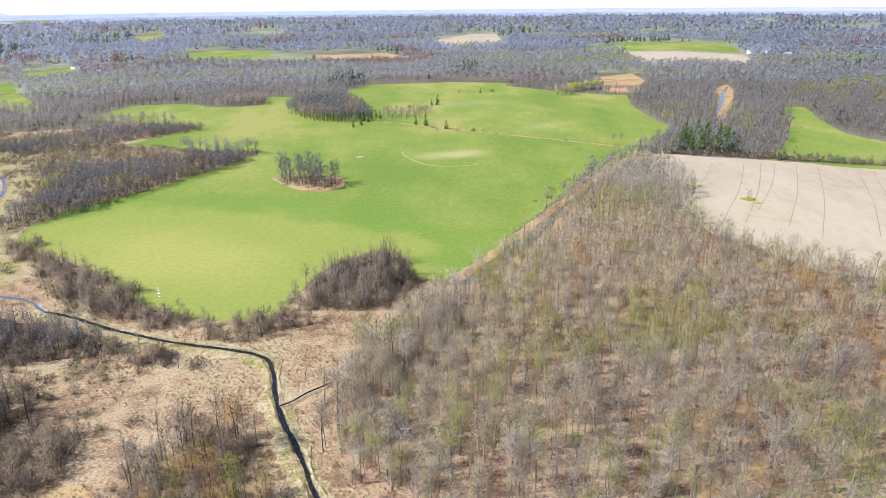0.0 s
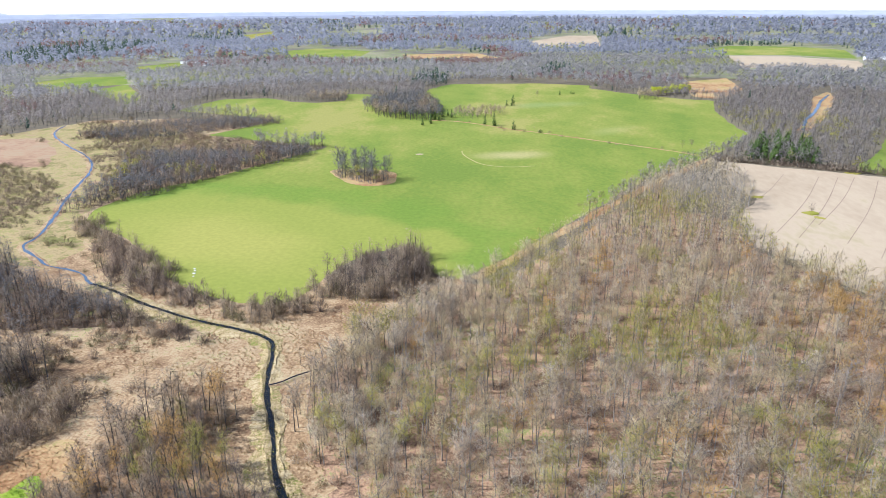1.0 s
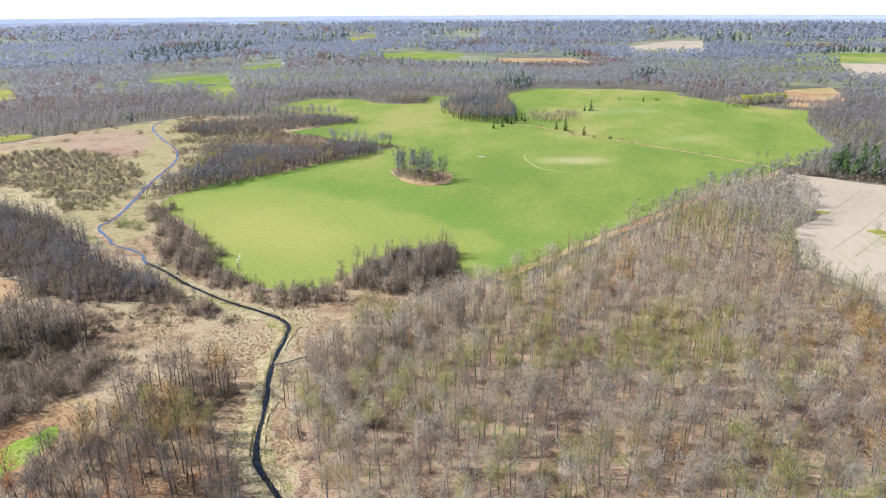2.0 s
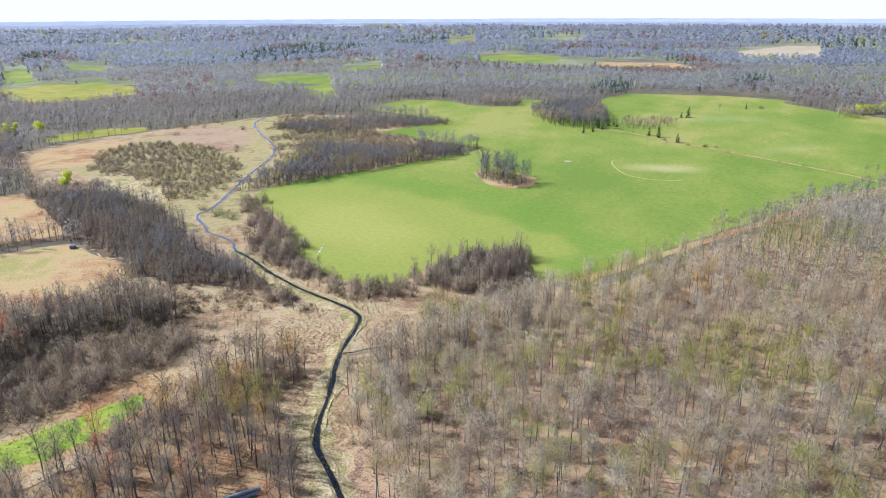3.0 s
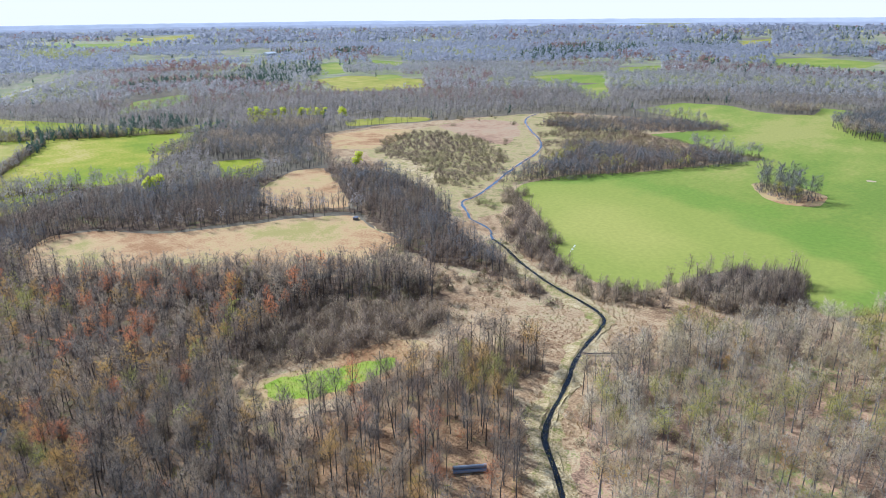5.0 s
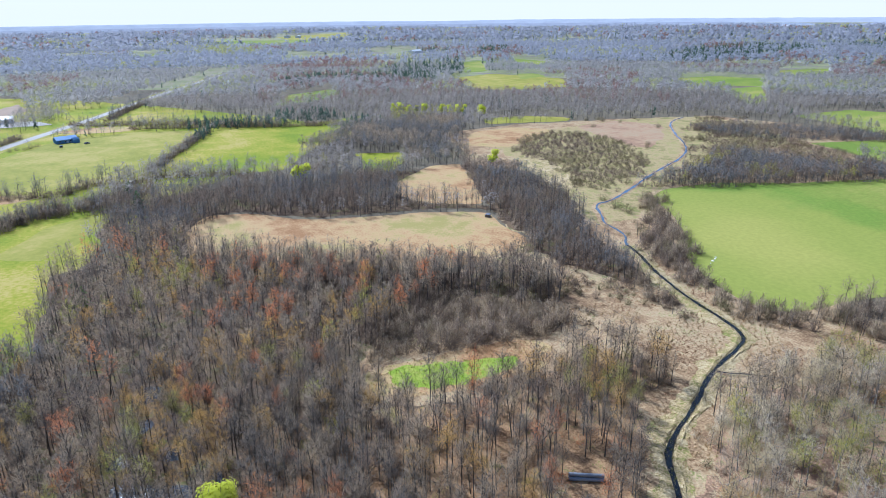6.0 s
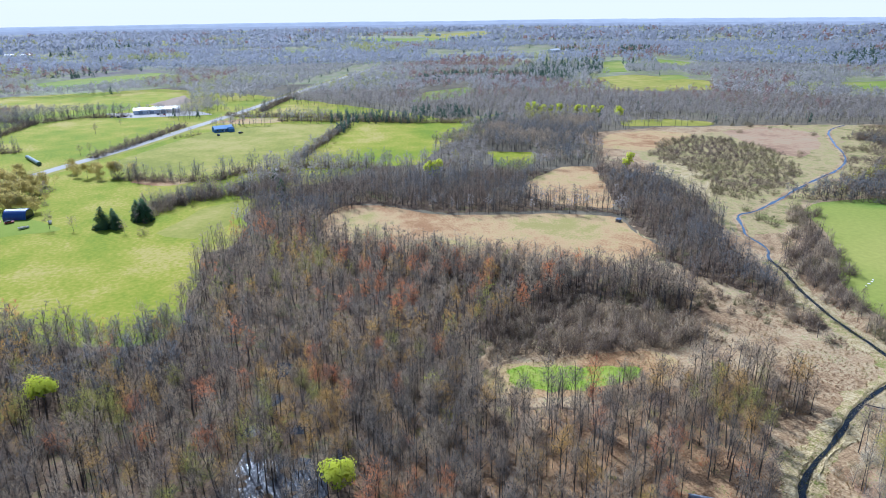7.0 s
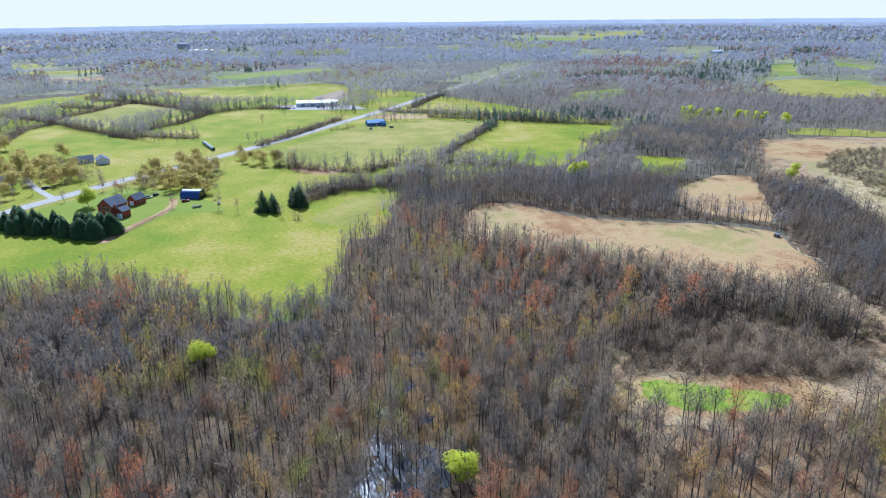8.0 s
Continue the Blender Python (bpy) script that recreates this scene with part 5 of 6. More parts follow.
def prism(points, y0, y1):
    """An upright outline in x and z, pulled along y."""
    bm = bmesh.new()
    a = [bm.verts.new((x, y0, z)) for x, z in points]
    b = [bm.verts.new((x, y1, z)) for x, z in points]
    bm.faces.new(a)
    bm.faces.new(b[::-1])
    for i in range(len(a)):
        j = (i + 1) % len(a)
        bm.faces.new((a[i], b[i], b[j], a[j]))
    bmesh.ops.recalc_face_normals(bm, faces=bm.faces)
    return bm


PLANTED = {}


def plant(name, shapes, bark, leaves, spots, size, label, category, group, seed):
    """Single trees at the given spots, each a thing with trunk and crown."""
    rng = np.random.default_rng(seed)
    for i, (x, y) in enumerate(spots):
        k = i % len(shapes)
        m = pose(x, y, 0, 0, 0, rng.uniform(0, 360)) @ Matrix.Diagonal((*(rng.uniform(*size) * np.array([rng.uniform(.9, 1.15)] * 2 + [1.0])), 1))
        key = (name, label, k)
        if key not in PLANTED:
            PLANTED[key] = (tree_thing(name, shapes[k], bark, leaves, "crown", label, category, group), m)
        else:
            copy_thing(PLANTED[key][0], m)
    for ob, m in PLANTED.values():
        ob.matrix_basis = m
    PLANTED.clear()


ISLAND = [(-82, 402), (-78, 397), (-75, 391), (-70, 398), (-68, 388), (-64, 393), (-62, 383), (-58, 388), (-56, 379), (-51, 384), (-49, 390), (-60, 398), (-72, 404), (-66, 405), (-80, 407)]
plant("bare_tree", [bare_tree(s + 300, 14, 3.2, 10, 420, .13, 5, .12, (1.2, 2.0), (.06, .11)) for s in range(4)], M_BARK, M_TWIG_COOL, ISLAND, (1.05, 1.35), "grey leafless tree in the grove within the wheat", "tree", "trees of the field grove", 1)
plant("budding_tree", [leafy_tree(311, 12, 2.6, 260, .3, .15)], M_BARK, M_TWIG_OLIVE, [(-66, 385), (-54, 376)], (.85, 1.0), "slim tree with olive new buds in the field grove", "tree", "trees of the field grove", 2)
pts = np.concatenate([np.array(ISLAND, float) + 1.5, np.array(ISLAND, float) - 2.0])
woods("grove_brush", SHRUB_MID, pts, 1 + np.arange(len(pts)) % 2, [M_BARK, M_SHRUB, M_TWIG_COOL], "leafless brush under the field grove", "brush", (.9, 1.6), 91)
sheet("grove_ground", [(-90, 408), (-72, 378), (-56, 370), (-42, 380), (-46, 404), (-68, 416)], .16, M_TAN, "dead tan grass under the grove in the field", "grass", 2, 3)
GROVE_MID = [(-116, 663), (-98, 625), (-80, 601), (-44, 599), (-34, 611), (-40, 650), (-48, 685), (-66, 725), (-105, 725)]
wood("swamp_woods", GROVE_MID, 4.2, 41, [M_TWIG_COOL, M_TWIG], (.7, .3), "leafless grove jutting into the wheat field", (.95, 1.3))
wood("bare_woods", [(-24, 615), (5, 610), (22, 640), (18, 670), (-20, 650)], 3.8, 42, [M_TWIG, M_TWIG_BEIGE], (.6, .4), "thin leafless scrub wood beside the field grove", (.35, .75))
wood("bare_woods", [(-192, 722), (-176, 708), (-150, 712), (-143, 730), (-158, 765), (-190, 757)], 4.5, 43, [M_TWIG, M_TWIG_BEIGE], (.5, .5), "small leafless clump at the field's far side", (.6, .9))
for i, (line, gap, wid, hgt) in enumerate((
        (FIELD_HEDGE, 30, 1, (.2, .4)), ([(58, 336), (82, 370), (107, 409), (131, 432), (157, 454)], 24, 2, (.25, .45)),
        ([(-562, 165), (-529, 146), (-485, 121), (-422, 86)], 5, 2, (.25, .5)),
        ([(-421, -29), (-400, 0), (-387, 28), (-407, 49), (-394, 65), (-405, 90), (-392, 106), (-376, 136)], 3.5, 5, (.5, 1.0)),
        ([(-335, -16), (-337, -2), (-344, 11), (-342, 27), (-345, 44), (-348, 58)], 2.2, 6, (.4, .8)),
        ([(-619, 114), (-585, 171), (-549, 225), (-525, 269), (-516, 310)], 5, 4, (.5, .9)),
        ([(-793, -367), (-692, -262), (-606, -191), (-560, -150)], 7, 4, (.4, .9)),
        ([(-625, 25), (-560, -10), (-500, -45)], 9, 3, (.3, .6)),
        ([(-690, 105), (-760, 140), (-830, 175)], 6, 3, (.6, 1.0)), ([(158, 452), (200, 438), (250, 415), (300, 392)], 4, 2, (.2, .5)),
        ([(-582, -176), (-575, -150), (-562, -124), (-552, -100)], 3.5, 5, (.5, .9)), ([(-560, -255), (-639, -264), (-664, -251), (-707, -260), (-753, -238), (-802, -222), (-837, -201)], 5, 4, (.4, .8)),
        ([(-884, -273), (-851, -233), (-805, -185), (-709, -108), (-727, -87), (-735, -65), (-722, -26)], 4, 4, (.7, 1.15)), ([(-600, -160), (-644, -127), (-712, -106)], 3.5, 4, (.6, 1.0)), ([(-810, -284), (-784, -242)], 4, 4, (.4, .8)),
        ([(-679, 71), (-658, 93), (-647, 115), (-626, 148), (-615, 165), (-604, 184), (-577, 200), (-562, 231)], 5, 3, (.5, .9)))):
    pts = along(line, gap if i < 2 else gap * .55, wid, 70 + i)
    woods("hedgerow", MID_PROTO, pts, np.full(len(pts), 1), [M_BARK, M_TWIG if i < 2 else M_TWIG_COOL], "thin leafless hedgerow of small trees and brush", "hedgerow", hgt if i < 2 else (hgt[0], hgt[1] * 1.15), 70 + i)
    pts = along(line, (12, 6)[i] if i < 2 else 1.7, wid * .6, 170 + i)
    woods("hedge_brush", SHRUB_LOW, pts, 1 + np.arange(len(pts)) % 2, [M_BARK, M_SHRUB, M_TWIG], "low leafless brush along a hedgerow", "brush", (.4, 1.0) if i < 2 else (.9, 2.1), 170 + i)

CON = [conifer(s + 400, 12, 4.2, 24, 70) for s in range(4)]
row = resampled(np.array([(-318, -172), (-311, -165), (-299, -151), (-292, -139), (-287, -128), (-283, -118), (-279, -106)], float), 4.6, False)
rng = np.random.default_rng(12)
plant("spruce", CON, M_BARK, M_NEEDLE, [tuple(p + rng.normal(size=2)) for p in row[4:14]] + [tuple(p + np.array((-6, 3)) + rng.normal(size=2) * 2.5) for p in row[3:14]], (.6, 1.05), "dark green spruce in a windbreak beside the house", "spruce", "spruces of the windbreak", 3)
plant("spruce", [conifer(s + 410, 12, 4.6, 24, 74) for s in range(2)], M_BARK, M_NEEDLE, [tuple(p + rng.normal(size=2)) for p in row[14:]] + [tuple(p + np.array((-6, 3))) for p in row[14:]], (.8, .95), "broad dark green spruce at the lawn's corner", "spruce", "spruces at the lawn's corner", 4)
plant("spruce", [conifer(s + 415, 11, 3.6, 18, 30) for s in range(2)], M_BARK, M_NEEDLE, [(-308, -33), (-304, -27), (-311, -28), (-317, -17), (-313, -14), (-321, -14), (-362, 61), (-328, 59)], (.85, 1.1), "dark green spruce standing in the pasture", "spruce", "spruces in the pasture", 5)
plant("spruce", [conifer(s + 420, 8, 1.6, 12, 14) for s in range(2)], M_BARK, M_CEDAR, [(5, 584), (13, 577), (29, 559), (25, 694), (31, 697), (85, 777), (-42, 585), (-36, 600), (-34, 620), (-48, 576), (-40, 605), (-44, 620), (-38, 632), (-46, 640), (-41, 655), (-30, 628), (-26, 618)], (.8, 1.4), "small green conifer on the field hedge", "spruce", "conifers on the field hedge", 6)
plant("cedar", [conifer(s + 430, 8, 2.2, 12, 18) for s in range(3)], M_BARK, M_CEDAR, [(187, 459), (192, 453), (198, 448), (207, 450), (213, 446), (202, 488), (216, 499), (225, 500), (225, 481), (218, 440), (206, 470), (196, 466), (212, 460), (188, 470), (220, 452), (194, 476), (209, 478), (215, 470), (200, 458), (222, 466), (190, 462), (205, 444), (212, 452), (228, 474), (198, 484), (218, 488), (208, 492), (229, 490), (195, 446)], (1.25, 1.8), "olive-green cedar in a dense clump by the ploughed field", "cedar", "cedars by the ploughed field", 7)
plant("pine", [conifer(441, 11, 2.4, 9, 10)], M_BARK, M_CEDAR, [(-206, 12), (-203, 15), (-4, 216), (-11, 214)], (.5, 1.0), "green pine among bare trees", "pine", "pines among bare trees", 8)
plant("field_bush", [shrub(s + 450, 3.5, 2.6, 160, .16) for s in range(3)], M_BARK, M_CEDAR, [(50, 545), (100, 788), (137, 868)], (.8, 1.3), "round green bush on the field hedge", "bush", "bushes on the field hedge", 9)
plant("marsh_bush", [shrub(s + 460, 2.4, 3.2, 520, .06) for s in range(4)], M_BARK, M_SHRUB, [(-106, 181), (-101, 178), (-111, 184), (-83, 153), (-122, 159), (-126, 149), (-75, 181), (-84, 187), (-90, 150), (-116, 152), (-132, 160), (-60, 148), (-96, 158), (-138, 170), (-119, 168), (-67, 152)], (.7, 1.35), "rounded dark brown leafless bush in the marsh", "bush", "bushes in the marsh", 10)
plant("willow_bush", [shrub(s + 470, 2.2, 1.8, 200, .07) for s in range(3)], M_BARK, M_SHRUB_WARM, [(-22, 118), (-25, 127), (-30, 131), (-44, 121), (-49, 128), (-13, 112), (-150, 218), (-146, 235), (-157, 252), (-168, 262), (-120, 222)], (.7, 1.2), "olive-brown willow bush near the stream", "bush", "willow bushes near the stream", 11)

LIME = [leafy_tree(s + 500, 13, 4.0, 1500, .3, .42) for s in range(2)]
plant("lime_tree", LIME, M_BARK, M_LEAF, [(-127, -40), (-64, 20)], (1.05, 1.15), "bright lime-green tree in new leaf among bare trees", "tree", "trees in new leaf", 12)
plant("lime_tree", [leafy_tree(s + 510, 8, 2.8, 300, .45, .25) for s in range(3)], M_BARK, M_LEAF, [(-544, 354), (-540, 361), (-536, 368), (-538, 380), (-513, 383), (-506, 388), (-502, 395), (-473, 403), (-293, 273), (-328, 150), (-334, 157), (-548, 348), (-531, 374), (-509, 380), (-498, 400)], (1.2, 1.75), "yellow-green tree in new leaf at the wood's edge", "tree", "trees in new leaf at the wood's edge", 13)
plant("lime_tree", [leafy_tree(s + 515, 9, 3.6, 420, .45, .1) for s in range(2)], M_BARK, M_LEAF, [(187, 775), (193, 779), (199, 784), (205, 788), (211, 791), (218, 796), (224, 800), (231, 803), (204, 797), (215, 803)], (.9, 1.35), "yellow-green tree in new leaf by the upper field", "tree", "trees in new leaf by the upper field", 23)
wood("bare_woods", [(160, 742), (182, 744), (192, 768), (172, 772)], 4.2, 44, [M_TWIG, M_TWIG_BEIGE], (.5, .5), "small leafless clump by the upper field", (.6, 1.0))
plant("willow_tree", [leafy_tree(520, 11, 4.8, 1700, .36, .08)], M_BARK, M_LEAF, [(-339, -128)], (1.1, 1.1), "large yellow-green willow on the lawn", "willow", "", 14)
OLIVE = [leafy_tree(s + 530, 9, 4.0, 620, .34, .1) for s in range(4)]
plant("willow_tree", OLIVE, M_BARK, M_WILLOW, [(-454, -202), (-436, -185), (-446, -180), (-410, -159), (-405, -179), (-440, -164), (-402, -163), (-428, -199), (-471, -222), (-461, -188), (-425, -172), (-450, -214), (-418, -186), (-432, -178), (-442, -192), (-414, -170), (-464, -206), (-421, -160), (-480, -210), (-411, -153), (-486, -184), (-471, -211), (-540, -255), (-534, -241), (-380, -195), (-369, -181), (-422, -208), (-400, -188), (-456, -226), (-390, -184)], (1.0, 1.45), "golden-olive budding willow along the lane", "willow", "willows along the lane", 15)
plant("willow_tree", OLIVE, M_BARK, M_WILLOW, [(-424, -38), (-428, -30), (-383, -108), (-378, -95), (-395, -85), (-395, -72), (-420, -70), (-444, -96), (-454, -87), (-417, -107), (-420, -108), (-401, -95), (-412, -83), (-382, -70), (-366, -81), (-360, -74), (-368, -90), (-375, -83), (-355, -67), (-438, -52), (-435, -41), (-426, -29), (-427, -19), (-452, -56), (-405, -74), (-388, -76), (-386, -92), (-362, -76), (-396, -100), (-432, -46), (-402, -86), (-430, -90), (-424, -80), (-390, -104), (-408, -112)], (.95, 1.35), "golden-olive budding tree beside the road", "willow", "budding trees beside the road", 16)
plant("bare_tree", [bare_tree(s + 535, 10, 3.6, 8, 420, .13, 4, .12, (.9, 1.5), (.07, .12)) for s in range(3)], M_BARK, M_TWIG, [(-407, -143), (-361, -116), (-377, -130), (-366, -114), (-369, -105), (-367, -99), (-332, -180), (-340, -173), (-380, -192), (-369, -176), (-377, -169), (-355, -145), (-326, -184), (-350, -182), (-398, -136), (-402, -148), (-372, -122)], (.7, 1.05), "grey leafless tree in the house yard", "tree", "bare trees in the yard", 25)
for i, yard in enumerate(([(-392, -150), (-402, -200), (-470, -236), (-495, -190), (-445, -150)], [(-360, -62), (-372, -112), (-420, -118), (-458, -92), (-440, -64), (-400, -64)])):
    wood("yard_brush", yard, 7.5, 95 + i, [M_WILLOW, M_TWIG], (.55, .45), "budding olive brush and small trees by the lane", (.35, .65))
    wood("yard_brush", yard, 6.0, 97 + i, [M_WILLOW, M_SHRUB], (.5, .5), "olive-brown bushes by the lane", (.6, 1.2), protos=(SHRUB_MID,) * 4)
plant("maple_tree", [bare_tree(s + 540, 9, 3.0, 10, 300, .12, 5, .25, (.9, 1.5), (.06, .11)) for s in range(2)], M_BARK, M_TWIG_RED, [(-371, -121), (-363, -116), (-392, -161), (-414, -207), (-308, -152), (-299, -131)], (.75, 1.0), "small reddish budding maple near the house", "maple", "maples near the house", 17)
plant("bare_tree", [bare_tree(s + 550, 9, 3.0, 10, 260, .12, 5, .25, (.8, 1.4), (.06, .12)) for s in range(3)], M_BARK, M_TWIG, [(-327, -82), (-317, -57), (-309, -46), (-294, -23), (-621, -49), (-519, -55), (-525, -49), (-542, -23), (-662, -29), (-395, -115), (-385, -140), (154, 491), (148, 490), (154, 417), (59, 762), (170, 330)], (.6, 1.1), "lone leafless broad tree in the open", "tree", "lone trees in the open", 18)
plant("marsh_bush", [shrub(s + 480, 3, 2.5, 260, .08) for s in range(2)], M_BARK, M_SHRUB_WARM, [(-287, -15), (-566, 19), (-564, 24), (-569, 29), (-574, 34), (-562, 14)], (.8, 1.4), "rounded brown bush at the pasture's edge", "bush", "bushes at the pasture's edge", 19)
plant("bare_tree", [bare_tree(s + 560, 7.5, 1.5, 8, 160, .05, 5, .2, (1.3, 2.2), (.06, .12)) for s in range(4)], M_BARK, M_TWIG, [(-86, 181), (-82, 184), (-79, 180), (-90, 186), (-94, 187), (-100, 190), (-74, 177), (-110, 195), (-117, 199), (-124, 203), (-131, 209), (-29, 150), (-37, 172), (-41, 170), (-58, 154)], (.5, 1.0), "thin leafless sapling at the stream's edge", "tree", "saplings at the stream's edge", 20)

BUD = [bare_tree(s + 570, 13, 3.2, 9, 900, .075, 4, .32, (1.0, 1.7)) for s in range(4)]
plant("budding_tree", BUD, M_BARK, M_TWIG_GOLD, [(-121, 39), (-129, 37), (-114, 24), (-105, 45), (-111, 14), (-95, 26), (-125, 23)], (.85, 1.1), "tall golden budding tree in the flooded forest", "tree", "golden budding trees in the swamp", 26)
plant("budding_tree", BUD, M_BARK, M_TWIG_RED, [(-115, 8), (-89, -4), (-108, 30), (-117, 47), (-185, 88), (-176, 98), (-168, 90), (-196, 76), (-150, 70), (-158, 104), (-204, 62)], (.8, 1.05), "orange-red budding maple in the swamp forest", "maple", "red budding maples in the swamp", 27)
plant("budding_tree", BUD, M_BARK, M_LEAF, [(-94, 54), (-79, 52)], (.65, .8), "slim yellow-green tree coming into leaf", "tree", "yellow-green trees in the swamp", 28)

plant("marsh_bush", [shrub(s + 490, 3.0, 2.8, 150, .16) for s in range(3)], M_BARK, M_SHRUB_WARM, [(-431, 453), (-355, 366), (-398, 468), (-369, 447), (-329, 419), (-277, 407), (-333, 489), (-344, 561), (-180, 265), (-168, 278), (-149, 247), (-213, 312), (-195, 271), (-411, 468), (-404, 475), (-387, 478), (-371, 484), (-369, 507), (-286, 419), (-303, 501), (-274, 468), (-220, 404), (-238, 438), (-172, 264), (-142, 241), (-134, 238), (-172, 275), (-229, 285), (-237, 291), (-325, 328), (-328, 320), (-311, 326), (-218, 377), (-209, 382), (-414, 462), (-396, 482), (-378, 512)], (.7, 1.6), "rounded olive-brown bush on the upper marsh", "bush", "bushes on the upper marsh", 31)

# ---- pools in the swamp forest ----
plant("bare_tree", [bare_tree(s + 580, 12, 2.0, 7, 380, .07, 5, .4) for s in range(4)], M_BARK, M_TWIG, [tuple(p) for p in scatter(POOL, 6.2, 29)], (.7, 1.1), "dark-trunked leafless tree standing in the flooded pool", "tree", "trees standing in the pool", 30)
sheet("pool_1", POOL, .13, M_POND, "flooded forest pool glinting in the sun", "pool", 4.5, .7)
rng = np.random.default_rng(8)
for i, (x, y) in enumerate(scatter(POOL, 5.5, 23)):
    a, b = rng.uniform(.7, 2.2, 2)
    sheet("mud_bank_%d" % (i + 1), [(x + a * math.cos(t), y + b * math.sin(t)) for t in np.arange(0, 6.2, .7)], .17 + .004 * (i % 3), M_SWAMP, "low muddy hummock in the flooded pool", "hummock", .9, .5)
for i, pool in enumerate(([(-99, 16), (-103, 22), (-98, 27), (-93, 23), (-95, 18)], [(-84, 22), (-88, 26), (-82, 27), (-79, 23)], [(-122, 10), (-136, 20), (-132, 26), (-121, 17)], [(-99, 3), (-106, 6), (-104, 12), (-98, 9)], [(-110, 10), (-117, 12), (-116, 19), (-109, 16)])):
    sheet("pool_%d" % (i + 2), pool, .12, M_POND, "small flooded pool between swamp trees", "pool", 2.2, .8)

# ---- reed tussocks ----
rng = np.random.default_rng(77)
TUFT = []
for s in range(5):
    tri = []
    for k in range(9):
        a, o = rng.random() * 6.283, rng.uniform(.05, .3)
        foot = np.array([math.cos(a) * o, math.sin(a) * o, 0])
        d = np.array([math.cos(a) * .6, math.sin(a) * .6, rng.uniform(.5, 1.0)])
        tri.append(sliver(rng, foot, d / np.linalg.norm(d), rng.uniform(.5, .9), .16))
    v = np.concatenate(tri)
    TUFT.append((v, np.arange(len(v)).reshape(-1, 3), np.ones(len(tri), int)))
pts = np.concatenate([scatter([(5, 70), (-29, 100), (-55, 148), (-120, 150), (-150, 185), (-135, 225), (-60, 200), (-10, 232), (2, 222), (-33, 155), (-18, 110), (20, 70)], 1.35, 78), scatter(CLEARING, 1.2, 79)])
pts = pts[(patchy(pts, .08, 80) > -.15) & ~near_line(STREAM_NEAR, pts, 1.7) & ~inside(GREEN_PATCH, pts)]
woods("reed_tussocks", TUFT, pts, 1 + (patchy(pts, .05, 81) > .1).astype(int), [M_BARK, M_REED, M_REED_RED], "dead straw-coloured reed and sedge tussocks", "reeds", (.5, 1.1), 82)
edge = resampled(rounded(STREAM_NEAR, 2, False), .45, False)
across = np.gradient(edge, axis=0)
across = np.stack([-across[:, 1], across[:, 0]], 1) / np.linalg.norm(across, axis=1)[:, None]
pts = np.concatenate([edge + across * rng.normal(.95, .35, (len(edge), 1)), edge - across * rng.normal(.95, .35, (len(edge), 1))])
woods("bank_grass", TUFT, pts, 1 + (rng.random(len(pts)) < .3).astype(int), [M_BARK, M_BANK, M_HAY], "straw and green grass hanging over the stream's edge", "grass", (.6, 1.4), 85)
pts = scatter(GREEN_PATCH, .9, 83)
woods("skunk_cabbage", TUFT, pts, np.ones(len(pts), int), [M_BARK, M_FRESH], "vivid green leafy marsh plants in the clearing", "marsh plants", (.5, 1.0), 84)

# ---- field marks ----
ribbon("field_hedge_strip", FIELD_HEDGE, [(-1.3, .16), (1.3, .16)], M_TAN, "narrow dead-grass strip between two fields", "grass strip", .6, 4)
ribbon("farm_track", [(-9, 472), (-8, 460), (0, 440), (8, 428), (24, 423), (40, 428)], [(-.5, .19), (.5, .19)], M_CROP_DRY, "pale worn track curving through the wheat", "track", .4, 4)
sheet("spoil_patch", [(-41, 457), (-36, 456), (-33, 460), (-37, 463), (-41, 461)], .2, M_SOIL, "small bare sandy spot in the wheat", "bare patch", .6, 1.5)
for i, (a, b) in enumerate((((189, 414), (138, 335)), ((207, 408), (143, 301)), ((228, 409), (167, 314)), ((249, 397), (173, 270)), ((263, 378), (200, 270)), ((172, 425), (150, 395)), ((218, 408), (150, 294)), ((238, 402), (168, 288)), ((276, 384), (190, 240)))):
    ribbon("wheel_track_%d" % (i + 1), [a, ((a[0] + b[0]) / 2 + 2, (a[1] + b[1]) / 2 - 2), b], [(-.2, .15), (.2, .15)], M_TRACK, "dark drainage line across the bare field", "track", .5, 4)
for i, (x, y, s) in enumerate(((156, 362, 4), (170, 333, 5), (173, 325, 4), (232, 420, 5))):
    sheet("weed_patch_%d" % (i + 1), [(x + s * math.cos(t) * 1.3, y + s * math.sin(t)) for t in np.arange(0, 6.2, .6)], .17, M_HAY, "green weedy patch left in the bare field", "weeds", 3.5, 1.0)
ribbon("field_edge", [(8, 238), (60, 318), (107, 388), (156, 455)], [(-2.5, .17), (2.5, .17)], M_TAN, "tan dead-grass strip at the wheat field's edge", "grass strip", .6, 4)
ribbon("driveway", [(-270, -104), (-293, -96), (-309, -89), (-326, -82), (-345, -84)], [(-2.4, .18), (2.4, .18)], M_TAN, "pale worn track along the lawn", "track", .3, 3)
ribbon("lane", [(-362, -152), (-382, -166), (-405, -180), (-440, -195)], [(-2, .2), (2, .2)], M_GRAVEL, "pale gravel lane off the road", "lane", .1, 5)
sheet("yard", [(-759, -47), (-735, 45), (-693, 60), (-700, 30), (-712, -27)], .18, M_GRAVEL, "pale gravel yard of the white shed", "yard", 1)
sheet("dirt_mound", [(-820, 1), (-900, 43), (-818, 47), (-784, 17)], .16, M_TRACK, "bare brown earth behind the white shed", "bare ground", 3)
